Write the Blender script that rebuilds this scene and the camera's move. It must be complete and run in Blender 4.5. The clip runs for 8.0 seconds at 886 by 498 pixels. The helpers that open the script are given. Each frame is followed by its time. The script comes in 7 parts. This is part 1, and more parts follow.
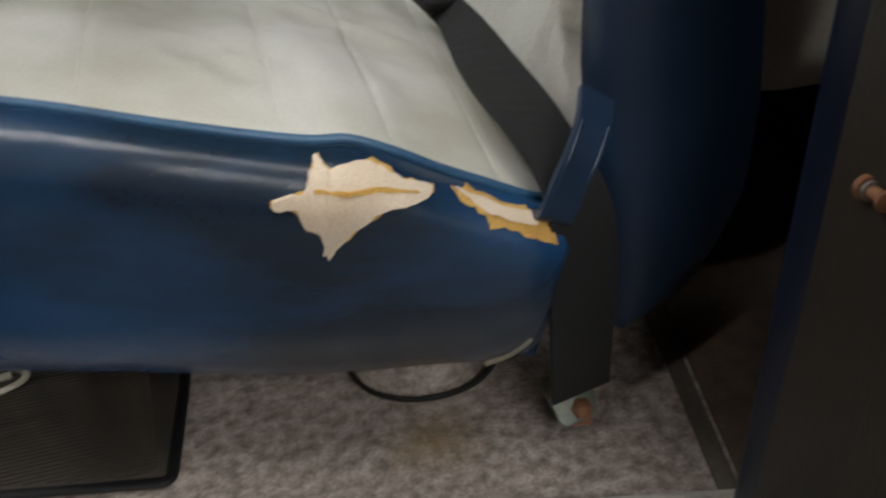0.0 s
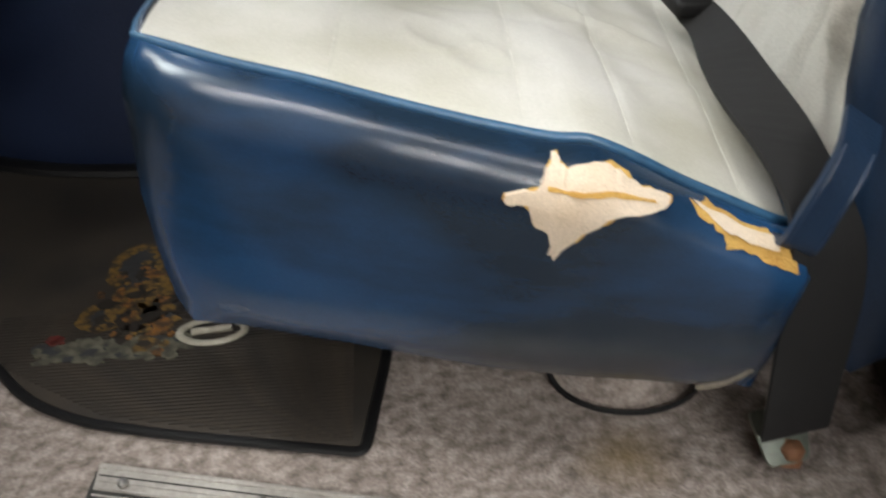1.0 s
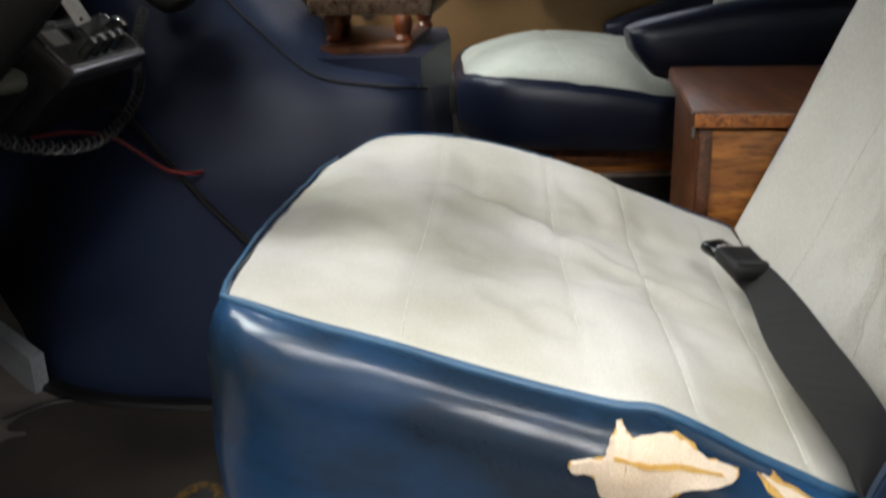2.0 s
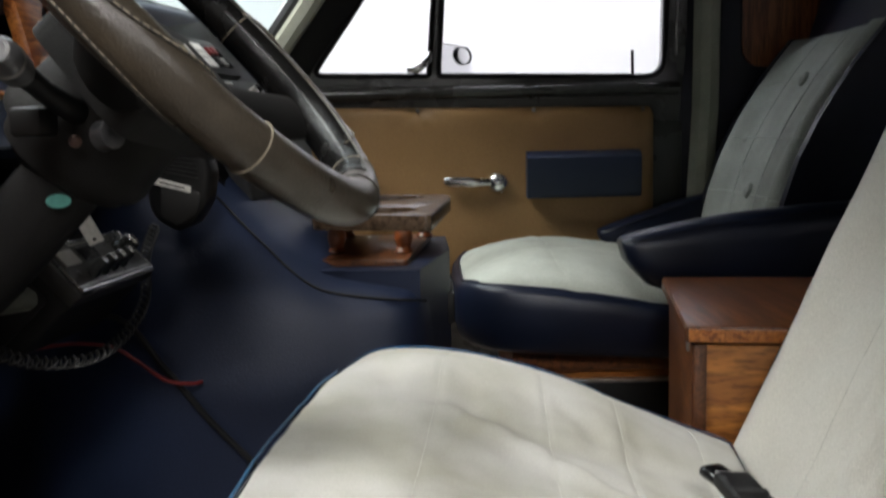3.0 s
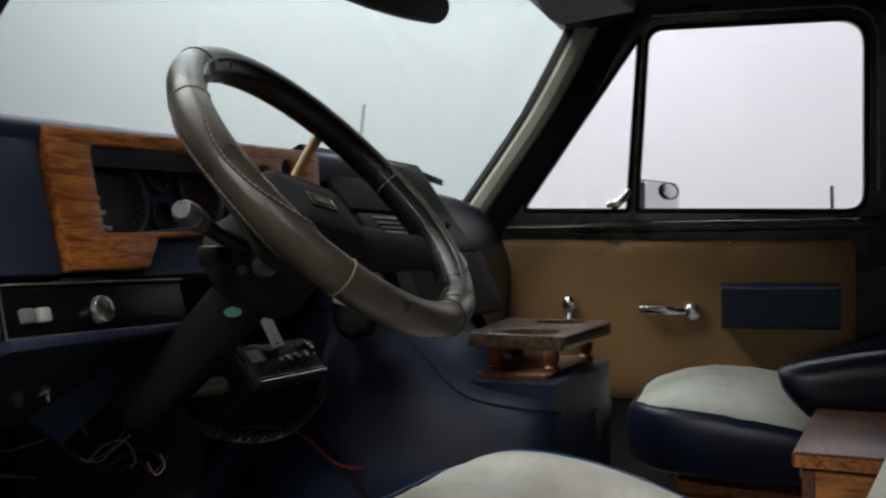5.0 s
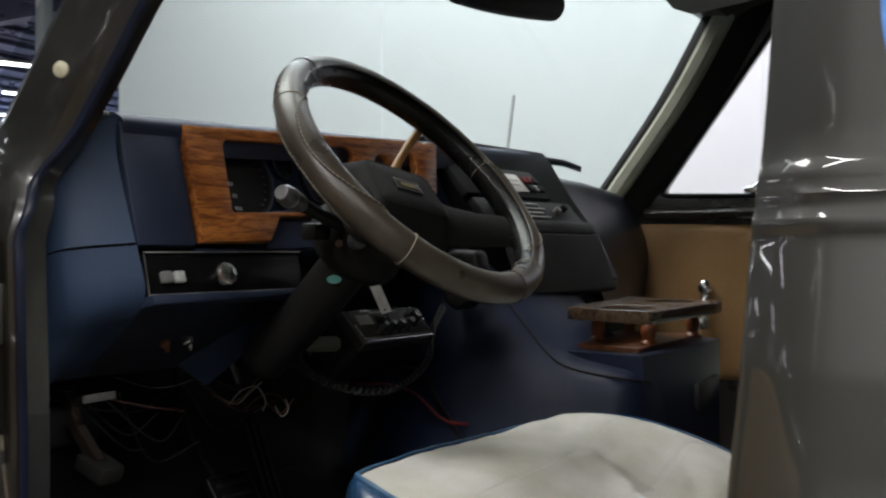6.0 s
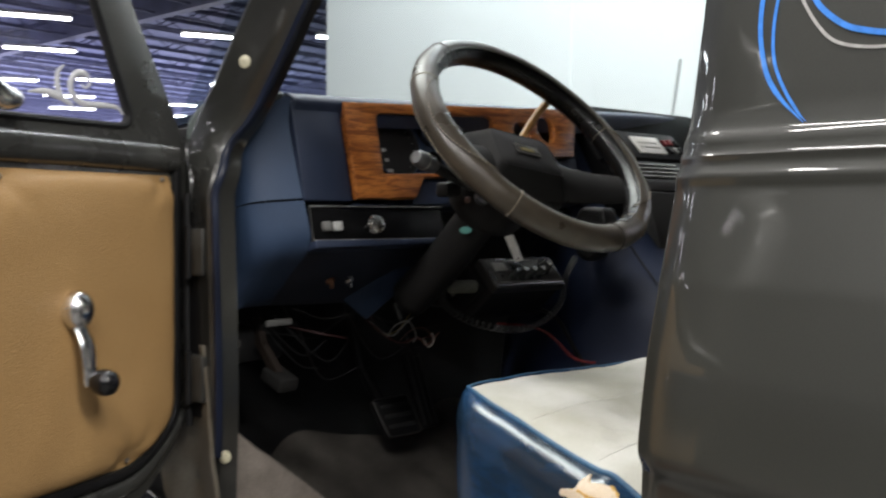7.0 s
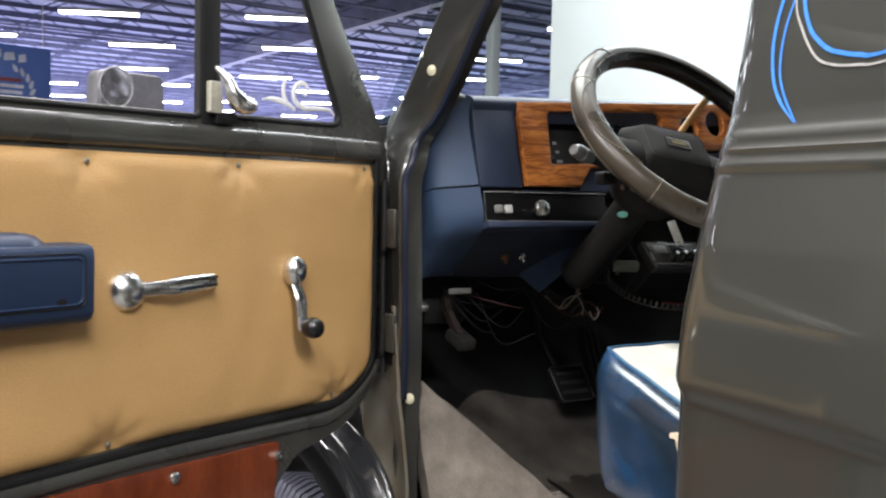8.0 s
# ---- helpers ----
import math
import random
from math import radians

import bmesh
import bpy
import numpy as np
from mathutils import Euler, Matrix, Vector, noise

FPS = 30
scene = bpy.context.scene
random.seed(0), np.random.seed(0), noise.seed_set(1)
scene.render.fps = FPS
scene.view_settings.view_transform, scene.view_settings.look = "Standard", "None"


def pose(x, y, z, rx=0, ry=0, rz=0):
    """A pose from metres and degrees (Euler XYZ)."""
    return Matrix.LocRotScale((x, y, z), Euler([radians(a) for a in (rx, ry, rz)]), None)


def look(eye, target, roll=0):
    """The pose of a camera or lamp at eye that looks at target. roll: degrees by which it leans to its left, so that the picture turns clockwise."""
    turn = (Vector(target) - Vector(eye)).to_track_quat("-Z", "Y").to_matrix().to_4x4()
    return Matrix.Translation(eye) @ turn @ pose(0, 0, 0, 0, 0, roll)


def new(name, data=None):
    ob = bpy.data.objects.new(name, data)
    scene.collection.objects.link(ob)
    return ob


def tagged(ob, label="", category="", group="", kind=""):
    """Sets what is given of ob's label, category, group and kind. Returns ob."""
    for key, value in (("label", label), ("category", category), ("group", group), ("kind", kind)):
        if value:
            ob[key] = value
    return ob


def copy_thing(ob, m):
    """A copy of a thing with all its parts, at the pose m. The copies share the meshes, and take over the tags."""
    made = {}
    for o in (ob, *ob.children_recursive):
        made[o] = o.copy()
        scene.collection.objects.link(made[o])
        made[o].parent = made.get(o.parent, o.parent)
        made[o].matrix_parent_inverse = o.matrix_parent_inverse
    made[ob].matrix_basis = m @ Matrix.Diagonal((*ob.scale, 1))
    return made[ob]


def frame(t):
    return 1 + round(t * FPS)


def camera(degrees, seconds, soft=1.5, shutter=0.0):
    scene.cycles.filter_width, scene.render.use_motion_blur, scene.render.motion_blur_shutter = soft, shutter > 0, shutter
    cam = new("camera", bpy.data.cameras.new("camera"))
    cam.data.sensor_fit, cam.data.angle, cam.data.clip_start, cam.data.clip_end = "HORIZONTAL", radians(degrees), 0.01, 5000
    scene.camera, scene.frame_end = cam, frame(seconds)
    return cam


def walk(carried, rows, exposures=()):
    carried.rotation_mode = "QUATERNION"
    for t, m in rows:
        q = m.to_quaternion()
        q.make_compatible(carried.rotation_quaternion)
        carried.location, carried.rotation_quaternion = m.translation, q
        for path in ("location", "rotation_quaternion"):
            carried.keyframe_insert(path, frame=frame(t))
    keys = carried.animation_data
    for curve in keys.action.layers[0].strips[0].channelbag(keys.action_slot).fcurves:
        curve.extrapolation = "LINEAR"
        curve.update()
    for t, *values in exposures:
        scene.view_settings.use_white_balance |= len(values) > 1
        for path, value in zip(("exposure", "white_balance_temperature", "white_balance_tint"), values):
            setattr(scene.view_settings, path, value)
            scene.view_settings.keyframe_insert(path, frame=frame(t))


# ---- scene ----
cam = camera(51.3, 8.0, soft=2.2, shutter=0.4)
PATH = [
    (0, (0.334, -0.296, 0.501), (0.828, 1.312, -0.58), -1.7),
    (0.5, (0.327, -0.292, 0.497), (0.611, 1.337, -0.628), -1.9),
    (1, (0.318, -0.283, 0.498), (0.407, 1.399, -0.58), -2.0),
    (1.5, (0.31, -0.284, 0.512), (0.308, 1.518, -0.356), -2.0),
    (2.2, (0.312, -0.292, 0.531), (0.306, 1.629, -0.027), -1.8),
    (3.3, (0.314, -0.302, 0.565), (0.319, 1.693, 0.422), -1.1),
    (3.5, (0.32, -0.311, 0.569), (0.311, 1.687, 0.485), -1.0),
    (4, (0.368, -0.352, 0.567), (0.191, 1.64, 0.548), -0.6),
    (4.5, (0.435, -0.409, 0.565), (0.068, 1.557, 0.596), -0.6),
    (5, (0.507, -0.455, 0.562), (-0.067, 1.461, 0.593), -0.3),
    (5.2, (0.535, -0.468, 0.56), (-0.129, 1.418, 0.582), -0.2),
    (6.3, (0.743, -0.568, 0.546), (-0.322, 1.125, 0.542), 0.4),
    (6.5, (0.78, -0.593, 0.545), (-0.356, 1.053, 0.53), 0.4),
    (7, (0.879, -0.631, 0.539), (-0.44, 0.871, 0.459), 0.6),
    (7.5, (0.982, -0.664, 0.54), (-0.558, 0.607, 0.433), 1.2),
    (8, (1.094, -0.696, 0.531), (-0.552, 0.434, 0.424), 1.3),
]
EXPOSURES = [(0.0, -0.44), (0.5, -0.12), (1.0, 0.26), (1.5, 0.48), (2.2, 0.24), (3.3, 0.14), (4.0, -0.1), (4.5, -0.40), (5.2, -0.56), (6.3, -0.25), (6.5, -0.16), (7.0, 0.12), (7.5, 0.57), (8.0, 0.84)]
walk(cam, [(t, look(eye, target, roll)) for t, eye, target, roll in PATH], EXPOSURES)

# ---- world and light ----
world = bpy.data.worlds.new("hall_air")
scene.world = world
world.use_nodes = True
world.node_tree.nodes["Background"].inputs[0].default_value = (0.55, 0.58, 0.75, 1)
world.node_tree.nodes["Background"].inputs[1].default_value = 0.12


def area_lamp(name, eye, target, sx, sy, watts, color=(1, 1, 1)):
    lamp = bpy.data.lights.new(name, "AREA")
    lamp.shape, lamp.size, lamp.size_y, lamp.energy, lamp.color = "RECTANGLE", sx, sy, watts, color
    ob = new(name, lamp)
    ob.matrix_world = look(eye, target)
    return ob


# the tube lamps hung above the booth, on the driver's side, over the roof and before the white wall
# the sixth is a wide unseen fill, added to shine through the windscreen
for i, (x, y, z, w) in enumerate(((-1.2, -1.7, 4.9, 65), (1.6, -1.7, 4.9, 82), (3.8, -3.2, 4.2, 150), (0.4, -4.6, 3.7, 305), (5.0, -1.2, 3.9, 340), (-2.4, 0.7, 4.6, 400))):
    area_lamp("tube_lamp", (x, y, z), (x - 0.1, y + 0.25, 0.0), 3.4 if i == 5 else 2.4, 1.8 if i == 5 else 0.12, w, (1.0, 0.973, 0.935))
area_lamp("wall_lamp", (-1.5, 3.4, 4.2), (-1.0, 4.6, 1.4), 7.0, 0.4, 278, (0.93, 0.97, 1.0))
area_lamp("wall_lamp_nose", (-4.2, 1.2, 4.0), (-3.4, 4.6, 1.4), 3.0, 0.4, 18, (0.93, 0.97, 1.0))

# unseen fill for the left wall, added so the body side reflects brighter
area_lamp("left_wall_fill", (2.0, -25.0, 4.6), (2.0, -30.0, 1.5), 24.0, 0.5, 1500, (1.0, 0.98, 0.95))
# unseen violet fill, added at ground level to brighten the hall's far roof
area_lamp("violet_fill_lamp", (-46, 21, -0.2), (-46, 21.01, 5.0), 40, 40, 13000, (0.72, 0.74, 1.0))

# ---- materials ----


def material(name, base, rough=0.5, metal=0.0, dark=None, scale=8.0, grain=200.0, bump=0.1, contrast=0.35, coat=0.0, detail=6.0, stretch=(1, 1, 1), speck=0.5):
    """A surface with two scales of variation: soft patches that go towards a second colour, and a fine grain."""
    m = bpy.data.materials.new(name)
    m.use_nodes = True
    nt = m.node_tree
    n, l = nt.nodes, nt.links
    b = n["Principled BSDF"]
    b.inputs["Metallic"].default_value = metal
    b.inputs["Coat Weight"].default_value = coat
    tc = n.new("ShaderNodeTexCoord")
    mp = n.new("ShaderNodeMapping")
    mp.inputs["Scale"].default_value = stretch
    l.new(tc.outputs["Object"], mp.inputs[0])
    big = n.new("ShaderNodeTexNoise")
    big.inputs["Scale"].default_value, big.inputs["Detail"].default_value = scale, detail
    fine = n.new("ShaderNodeTexNoise")
    fine.inputs["Scale"].default_value, fine.inputs["Detail"].default_value = grain, 3
    l.new(mp.outputs[0], big.inputs["Vector"])
    l.new(mp.outputs[0], fine.inputs["Vector"])
    ramp = n.new("ShaderNodeValToRGB")
    dark = dark or tuple(c * 0.6 for c in base)
    ramp.color_ramp.elements[0].position, ramp.color_ramp.elements[1].position = 0.5 - contrast / 2, 0.5 + contrast / 2
    ramp.color_ramp.elements[0].color, ramp.color_ramp.elements[1].color = (*dark, 1), (*base, 1)
    l.new(big.outputs["Fac"], ramp.inputs[0])
    mix = n.new("ShaderNodeMix")
    mix.data_type, mix.blend_type = "RGBA", "MULTIPLY"
    mix.inputs["Factor"].default_value = speck
    gr = n.new("ShaderNodeMapRange")
    gr.inputs["From Min"].default_value, gr.inputs["From Max"].default_value = 0.3, 0.7
    gr.inputs["To Min"].default_value, gr.inputs["To Max"].default_value = 0.65, 1.15
    l.new(fine.outputs["Fac"], gr.inputs[0])
    l.new(ramp.outputs[0], mix.inputs["A"])
    l.new(gr.outputs[0], mix.inputs["B"])
    l.new(mix.outputs["Result"], b.inputs["Base Color"])
    rr = n.new("ShaderNodeMapRange")
    rr.inputs["To Min"].default_value, rr.inputs["To Max"].default_value = max(rough - 0.1, 0.03), min(rough + 0.12, 1)
    l.new(big.outputs["Fac"], rr.inputs[0])
    l.new(rr.outputs[0], b.inputs["Roughness"])
    bp = n.new("ShaderNodeBump")
    bp.inputs["Strength"].default_value, bp.inputs["Distance"].default_value = bump, 0.002
    l.new(fine.outputs["Fac"], bp.inputs["Height"])
    l.new(bp.outputs[0], b.inputs["Normal"])
    return m


def wood(name, light, dark, rough=0.4, axis=1, scale=14.0):
    """Oak-like grain that runs along one axis."""
    m = bpy.data.materials.new(name)
    m.use_nodes = True
    nt = m.node_tree
    n, l = nt.nodes, nt.links
    b = n["Principled BSDF"]
    b.inputs["Roughness"].default_value = rough
    tc, mp = n.new("ShaderNodeTexCoord"), n.new("ShaderNodeMapping")
    s = [scale * 5] * 3
    s[axis] = scale * 0.35
    mp.inputs["Scale"].default_value = s
    l.new(tc.outputs["Object"], mp.inputs[0])
    a = n.new("ShaderNodeTexNoise")
    a.inputs["Scale"].default_value, a.inputs["Detail"].default_value, a.inputs["Distortion"].default_value = 1.0, 8, 0.9
    l.new(mp.outputs[0], a.inputs["Vector"])
    pores = n.new("ShaderNodeTexNoise")
    pores.inputs["Scale"].default_value, pores.inputs["Detail"].default_value = 5.0, 2
    l.new(mp.outputs[0], pores.inputs["Vector"])
    r = n.new("ShaderNodeValToRGB")
    r.color_ramp.elements[0].position, r.color_ramp.elements[1].position = 0.36, 0.6
    r.color_ramp.elements[0].color, r.color_ramp.elements[1].color = (*dark, 1), (*light, 1)
    l.new(a.outputs["Fac"], r.inputs[0])
    p = n.new("ShaderNodeMapRange")
    p.inputs["From Min"].default_value, p.inputs["From Max"].default_value = 0.36, 0.5
    p.inputs["To Min"].default_value, p.inputs["To Max"].default_value = 0.35, 1.0
    l.new(pores.outputs["Fac"], p.inputs[0])
    mix = n.new("ShaderNodeMix")
    mix.data_type, mix.blend_type = "RGBA", "MULTIPLY"
    mix.inputs["Factor"].default_value = 0.7
    l.new(r.outputs[0], mix.inputs["A"])
    l.new(p.outputs[0], mix.inputs["B"])
    l.new(mix.outputs["Result"], b.inputs["Base Color"])
    bp = n.new("ShaderNodeBump")
    bp.inputs["Strength"].default_value, bp.inputs["Distance"].default_value = 0.15, 0.001
    l.new(pores.outputs["Fac"], bp.inputs["Height"])
    l.new(bp.outputs[0], b.inputs["Normal"])
    return m


def emission(name, color, strength):
    m = bpy.data.materials.new(name)
    m.use_nodes = True
    n, l = m.node_tree.nodes, m.node_tree.links
    e = n.new("ShaderNodeEmission")
    e.inputs[0].default_value, e.inputs[1].default_value = (*color, 1), strength
    l.new(e.outputs[0], n["Material Output"].inputs[0])
    return m


def glass(name, tint=(0.9, 0.96, 0.97), rough=0.0):
    m = bpy.data.materials.new(name)
    m.use_nodes = True
    n, l = m.node_tree.nodes, m.node_tree.links
    t, g, x, f = n.new("ShaderNodeBsdfTransparent"), n.new("ShaderNodeBsdfGlossy"), n.new("ShaderNodeMixShader"), n.new("ShaderNodeLayerWeight")
    pw, ad = n.new("ShaderNodeMath"), n.new("ShaderNodeMath")
    pw.operation, ad.operation = "POWER", "MULTIPLY_ADD"
    pw.inputs[1].default_value, ad.inputs[1].default_value, ad.inputs[2].default_value = 5.0, 0.5, 0.02
    t.inputs[0].default_value = (*tint, 1)
    g.inputs["Roughness"].default_value = rough
    f.inputs[0].default_value = 0.5
    l.new(f.outputs["Facing"], pw.inputs[0])
    l.new(pw.outputs[0], ad.inputs[0])
    l.new(ad.outputs[0], x.inputs[0])
    l.new(t.outputs[0], x.inputs[1])
    l.new(g.outputs[0], x.inputs[2])
    l.new(x.outputs[0], n["Material Output"].inputs[0])
    return m


BLUE = material("blue_vinyl", (0.0150, 0.062, 0.155), 0.22, dark=(0.0085, 0.0195, 0.036), scale=6.0, grain=700, bump=0.10, coat=0.55, detail=9, contrast=0.20, stretch=(0.55, 1, 1.5), speck=0.3)
NAVY = material("navy_vinyl", (0.0075, 0.0122, 0.030), 0.36, dark=(0.0045, 0.0068, 0.0155), scale=6, grain=700, bump=0.1)
DASH = material("blue_dash_plastic", (0.0150, 0.0252, 0.056), 0.5, dark=(0.0105, 0.0175, 0.040), scale=5, grain=900, bump=0.15)
# paler tone of the dash blue, for end caps, wedge and gauge plate
DASHEND = material("paler_blue_plastic", (0.026, 0.047, 0.092), 0.55, dark=(0.019, 0.034, 0.068), scale=6, grain=900, bump=0.15)
CREAM = material("cream_velour", (0.500, 0.500, 0.470), 0.95, dark=(0.375, 0.368, 0.305), scale=8, grain=600, bump=0.07, contrast=0.30, detail=9, speck=0.25)
CREAMB = material("pale_velour", (0.62, 0.61, 0.56), 0.95, dark=(0.50, 0.48, 0.42), scale=5, grain=600, bump=0.25, contrast=0.5)
GREYV = material("grey_green_velour", (0.43, 0.465, 0.415), 0.95, dark=(0.31, 0.335, 0.295), scale=11, grain=500, bump=0.5, contrast=0.4)
CARPET = material("grey_carpet", (0.40, 0.348, 0.312), 1.0, dark=(0.165, 0.136, 0.116), scale=85, grain=330, bump=1.0, contrast=0.32, detail=9, speck=0.9)
RUBBER = material("worn_rubber_mat", (0.040, 0.031, 0.022), 0.75, dark=(0.014, 0.012, 0.0095), scale=9, grain=500, bump=0.3)
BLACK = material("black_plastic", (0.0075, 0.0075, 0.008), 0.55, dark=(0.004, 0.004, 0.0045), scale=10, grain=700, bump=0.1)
SHROUD = material("matte_black_shroud", (0.0085, 0.0080, 0.0080), 0.65, dark=(0.0055, 0.0055, 0.0055), scale=14, grain=500, bump=0.2)
SHROUD.node_tree.nodes["Principled BSDF"].inputs["Specular IOR Level"].default_value = 0.2
WEB = material("black_webbing", (0.0075, 0.0078, 0.0082), 0.8, dark=(0.0042, 0.0042, 0.0046), scale=20, grain=1400, bump=0.4)
PAINT = material("grey_van_paint", (0.029, 0.0298, 0.0250), 0.45, 0.0, dark=(0.024, 0.0246, 0.0206), scale=4, grain=1500, bump=0.006, coat=1.0)
PAINT.node_tree.nodes["Principled BSDF"].inputs["Coat Roughness"].default_value = 0.035
PAINT.node_tree.nodes["Principled BSDF"].inputs["Coat IOR"].default_value = 1.62
PAINTIN = material("dark_grey_paint", (0.047, 0.048, 0.044), 0.28, dark=(0.032, 0.032, 0.030), scale=8, grain=300, bump=0.03, coat=0.25)
TAN = material("tan_vinyl", (0.445, 0.276, 0.117), 0.46, dark=(0.36, 0.212, 0.084), scale=4.5, grain=330, bump=0.5, contrast=0.7, stretch=(1, 1, 2.2), speck=0.22)
TAND = material("brown_vinyl", (0.37, 0.222, 0.092), 0.5, dark=(0.29, 0.165, 0.064), scale=6, grain=450, bump=0.35, contrast=0.6)
CHROME = material("chrome", (0.93, 0.93, 0.93), 0.24, 1.0, dark=(0.78, 0.78, 0.78), scale=30, grain=300, bump=0.02)
STEEL = material("dull_steel", (0.45, 0.44, 0.42), 0.38, 0.9, dark=(0.25, 0.24, 0.22), scale=30, grain=300, bump=0.1)
OAK = wood("oak_bezel", (0.45, 0.158, 0.036), (0.16, 0.040, 0.008), 0.36, axis=1, scale=26.0)
DARKOAK = wood("dark_oak", (0.145, 0.054, 0.020), (0.055, 0.019, 0.008), 0.3, axis=1)
BOXOAK = wood("stained_oak", (0.56, 0.215, 0.045), (0.20, 0.066, 0.014), 0.35, axis=0, scale=9.0)
PLY = material("cherry_ply", (0.150, 0.036, 0.014), 0.18, dark=(0.080, 0.018, 0.008), scale=5, grain=70, bump=0.03, contrast=0.6, stretch=(6, 6, 1))
LEATHER = material("grey_leather_cover", (0.072, 0.060, 0.045), 0.30, dark=(0.036, 0.029, 0.021), scale=20, grain=500, bump=0.24, contrast=0.45, detail=9)
SEAM = material("pale_quilting_thread", (0.54, 0.54, 0.49), 0.9, dark=(0.46, 0.46, 0.41), scale=40)
THREAD = material("cream_thread", (0.27, 0.235, 0.175), 0.8, scale=40)
PILLAR = material("pale_green_trim", (0.42, 0.44, 0.36), 0.9, dark=(0.33, 0.35, 0.28), scale=14, grain=500, bump=0.4)
WHITE = material("white_plastic", (0.72, 0.71, 0.68), 0.5, dark=(0.6, 0.59, 0.55), scale=20)
TORN = material("torn_backing_cloth", (0.66, 0.565, 0.45), 0.95, dark=(0.57, 0.46, 0.33), scale=25, grain=900, bump=0.5)
FOAM = material("yellow_foam", (0.58, 0.37, 0.10), 0.95, dark=(0.42, 0.23, 0.05), scale=40, grain=600, bump=0.8)
GLOSSBLACK = material("glossy_black_knob", (0.008, 0.008, 0.009), 0.16, scale=20, bump=0.02)
RED = material("red_wire", (0.20, 0.014, 0.014), 0.5)
RUST = material("rusty_bolt", (0.20, 0.09, 0.045), 0.7, 0.2, dark=(0.16, 0.07, 0.03), scale=60, bump=0.6)
BLACK.node_tree.nodes["Principled BSDF"].inputs["Specular IOR Level"].default_value = 0.3
BLUE.node_tree.nodes["Principled BSDF"].inputs["Coat Roughness"].default_value = 0.21
BLUE.node_tree.nodes["Principled BSDF"].inputs["Specular IOR Level"].default_value = 0.42
COVER = material("navy_cover_vinyl", (0.0140, 0.0225, 0.052), 0.44, dark=(0.0075, 0.0112, 0.0255), scale=5, grain=500, bump=0.25, contrast=0.6)
for m_, spec in ((COVER, 0.25), (NAVY, 0.35)):
    m_.node_tree.nodes["Principled BSDF"].inputs["Specular IOR Level"].default_value = spec
TRAYOAK = wood("tray_oak", (0.075, 0.050, 0.033), (0.034, 0.021, 0.013), 0.25, axis=1)
DASHEND.node_tree.nodes["Principled BSDF"].inputs["Specular IOR Level"].default_value = 0.28
JAMBP = material("glossy_jamb_paint", (0.027, 0.0275, 0.0245), 0.3, dark=(0.016, 0.016, 0.0145), scale=9, grain=300, bump=0.08, coat=0.7)
HEADLINER = material("dark_headliner", (0.05, 0.05, 0.05), 0.95, scale=8)
CLEAR = glass("window_glass", (0.95, 0.94, 0.97))
TINTED = glass("tinted_windscreen", (0.80, 0.84, 0.84))

# ---- building helpers ----


def finish(bm, name, mat, angle=38):
    """One mesh of a bmesh: smooth but for its sharp edges."""
    bmesh.ops.recalc_face_normals(bm, faces=bm.faces)
    lim = radians(angle)
    for f in bm.faces:
        f.smooth = True
    for e in bm.edges:
        if len(e.link_faces) == 2 and e.calc_face_angle(0) > lim:
            e.smooth = False
    me = bpy.data.meshes.new(name)
    bm.to_mesh(me)
    bm.free()
    me.materials.append(mat)
    return me


def part(name, bm, mat, parent=None, label="", angle=38):
    ob = new(name, finish(bm, name, mat, angle))
    if parent is not None:
        ob.parent = parent
    return tagged(ob, label)


def thing(name, at, label, category, group="", kind=""):
    ob = new(name)
    ob.empty_display_size = 0.05
    return tagged(ob, label, category, group, kind)


def loft(rings, closed=True, cap=True):
    bm = bmesh.new()
    rows = [[bm.verts.new(p) for p in r] for r in rings]
    k = len(rows[0])
    for a, b in zip(rows, rows[1:]):
        for i in range(k if closed else k - 1):
            j = (i + 1) % k
            bm.faces.new((a[i], a[j], b[j], b[i]))
    if cap and closed:
        bm.faces.new(rows[0][::-1])
        bm.faces.new(rows[-1])
    return bm


def grid(fn, nu, nv):
    return loft([[fn(i / nu, j / nv) for j in range(nv + 1)] for i in range(nu + 1)], False, False)


def solid(fn, nu, nv, thick, out):
    """A sheet with thickness: fn gives the face, out the way to its back."""
    bm = grid(fn, nu, nv)
    geo = bmesh.ops.extrude_face_region(bm, geom=bm.faces[:])
    bmesh.ops.translate(bm, verts=[v for v in geo["geom"] if isinstance(v, bmesh.types.BMVert)], vec=Vector(out) * thick)
    return bm


def smoothline(pts, n=8):
    """Catmull-Rom through points."""
    p = [Vector(q) for q in pts]
    p = [2 * p[0] - p[1]] + p + [2 * p[-1] - p[-2]]
    out = []
    for i in range(1, len(p) - 2):
        a, b, c, d = p[i - 1], p[i], p[i + 1], p[i + 2]
        for k in range(n):
            t = k / n
            out.append(0.5 * (2 * b + (c - a) * t + (2 * a - 5 * b + 4 * c - d) * t * t + (3 * b - a - 3 * c + d) * t ** 3))
    return out + [p[-2]]


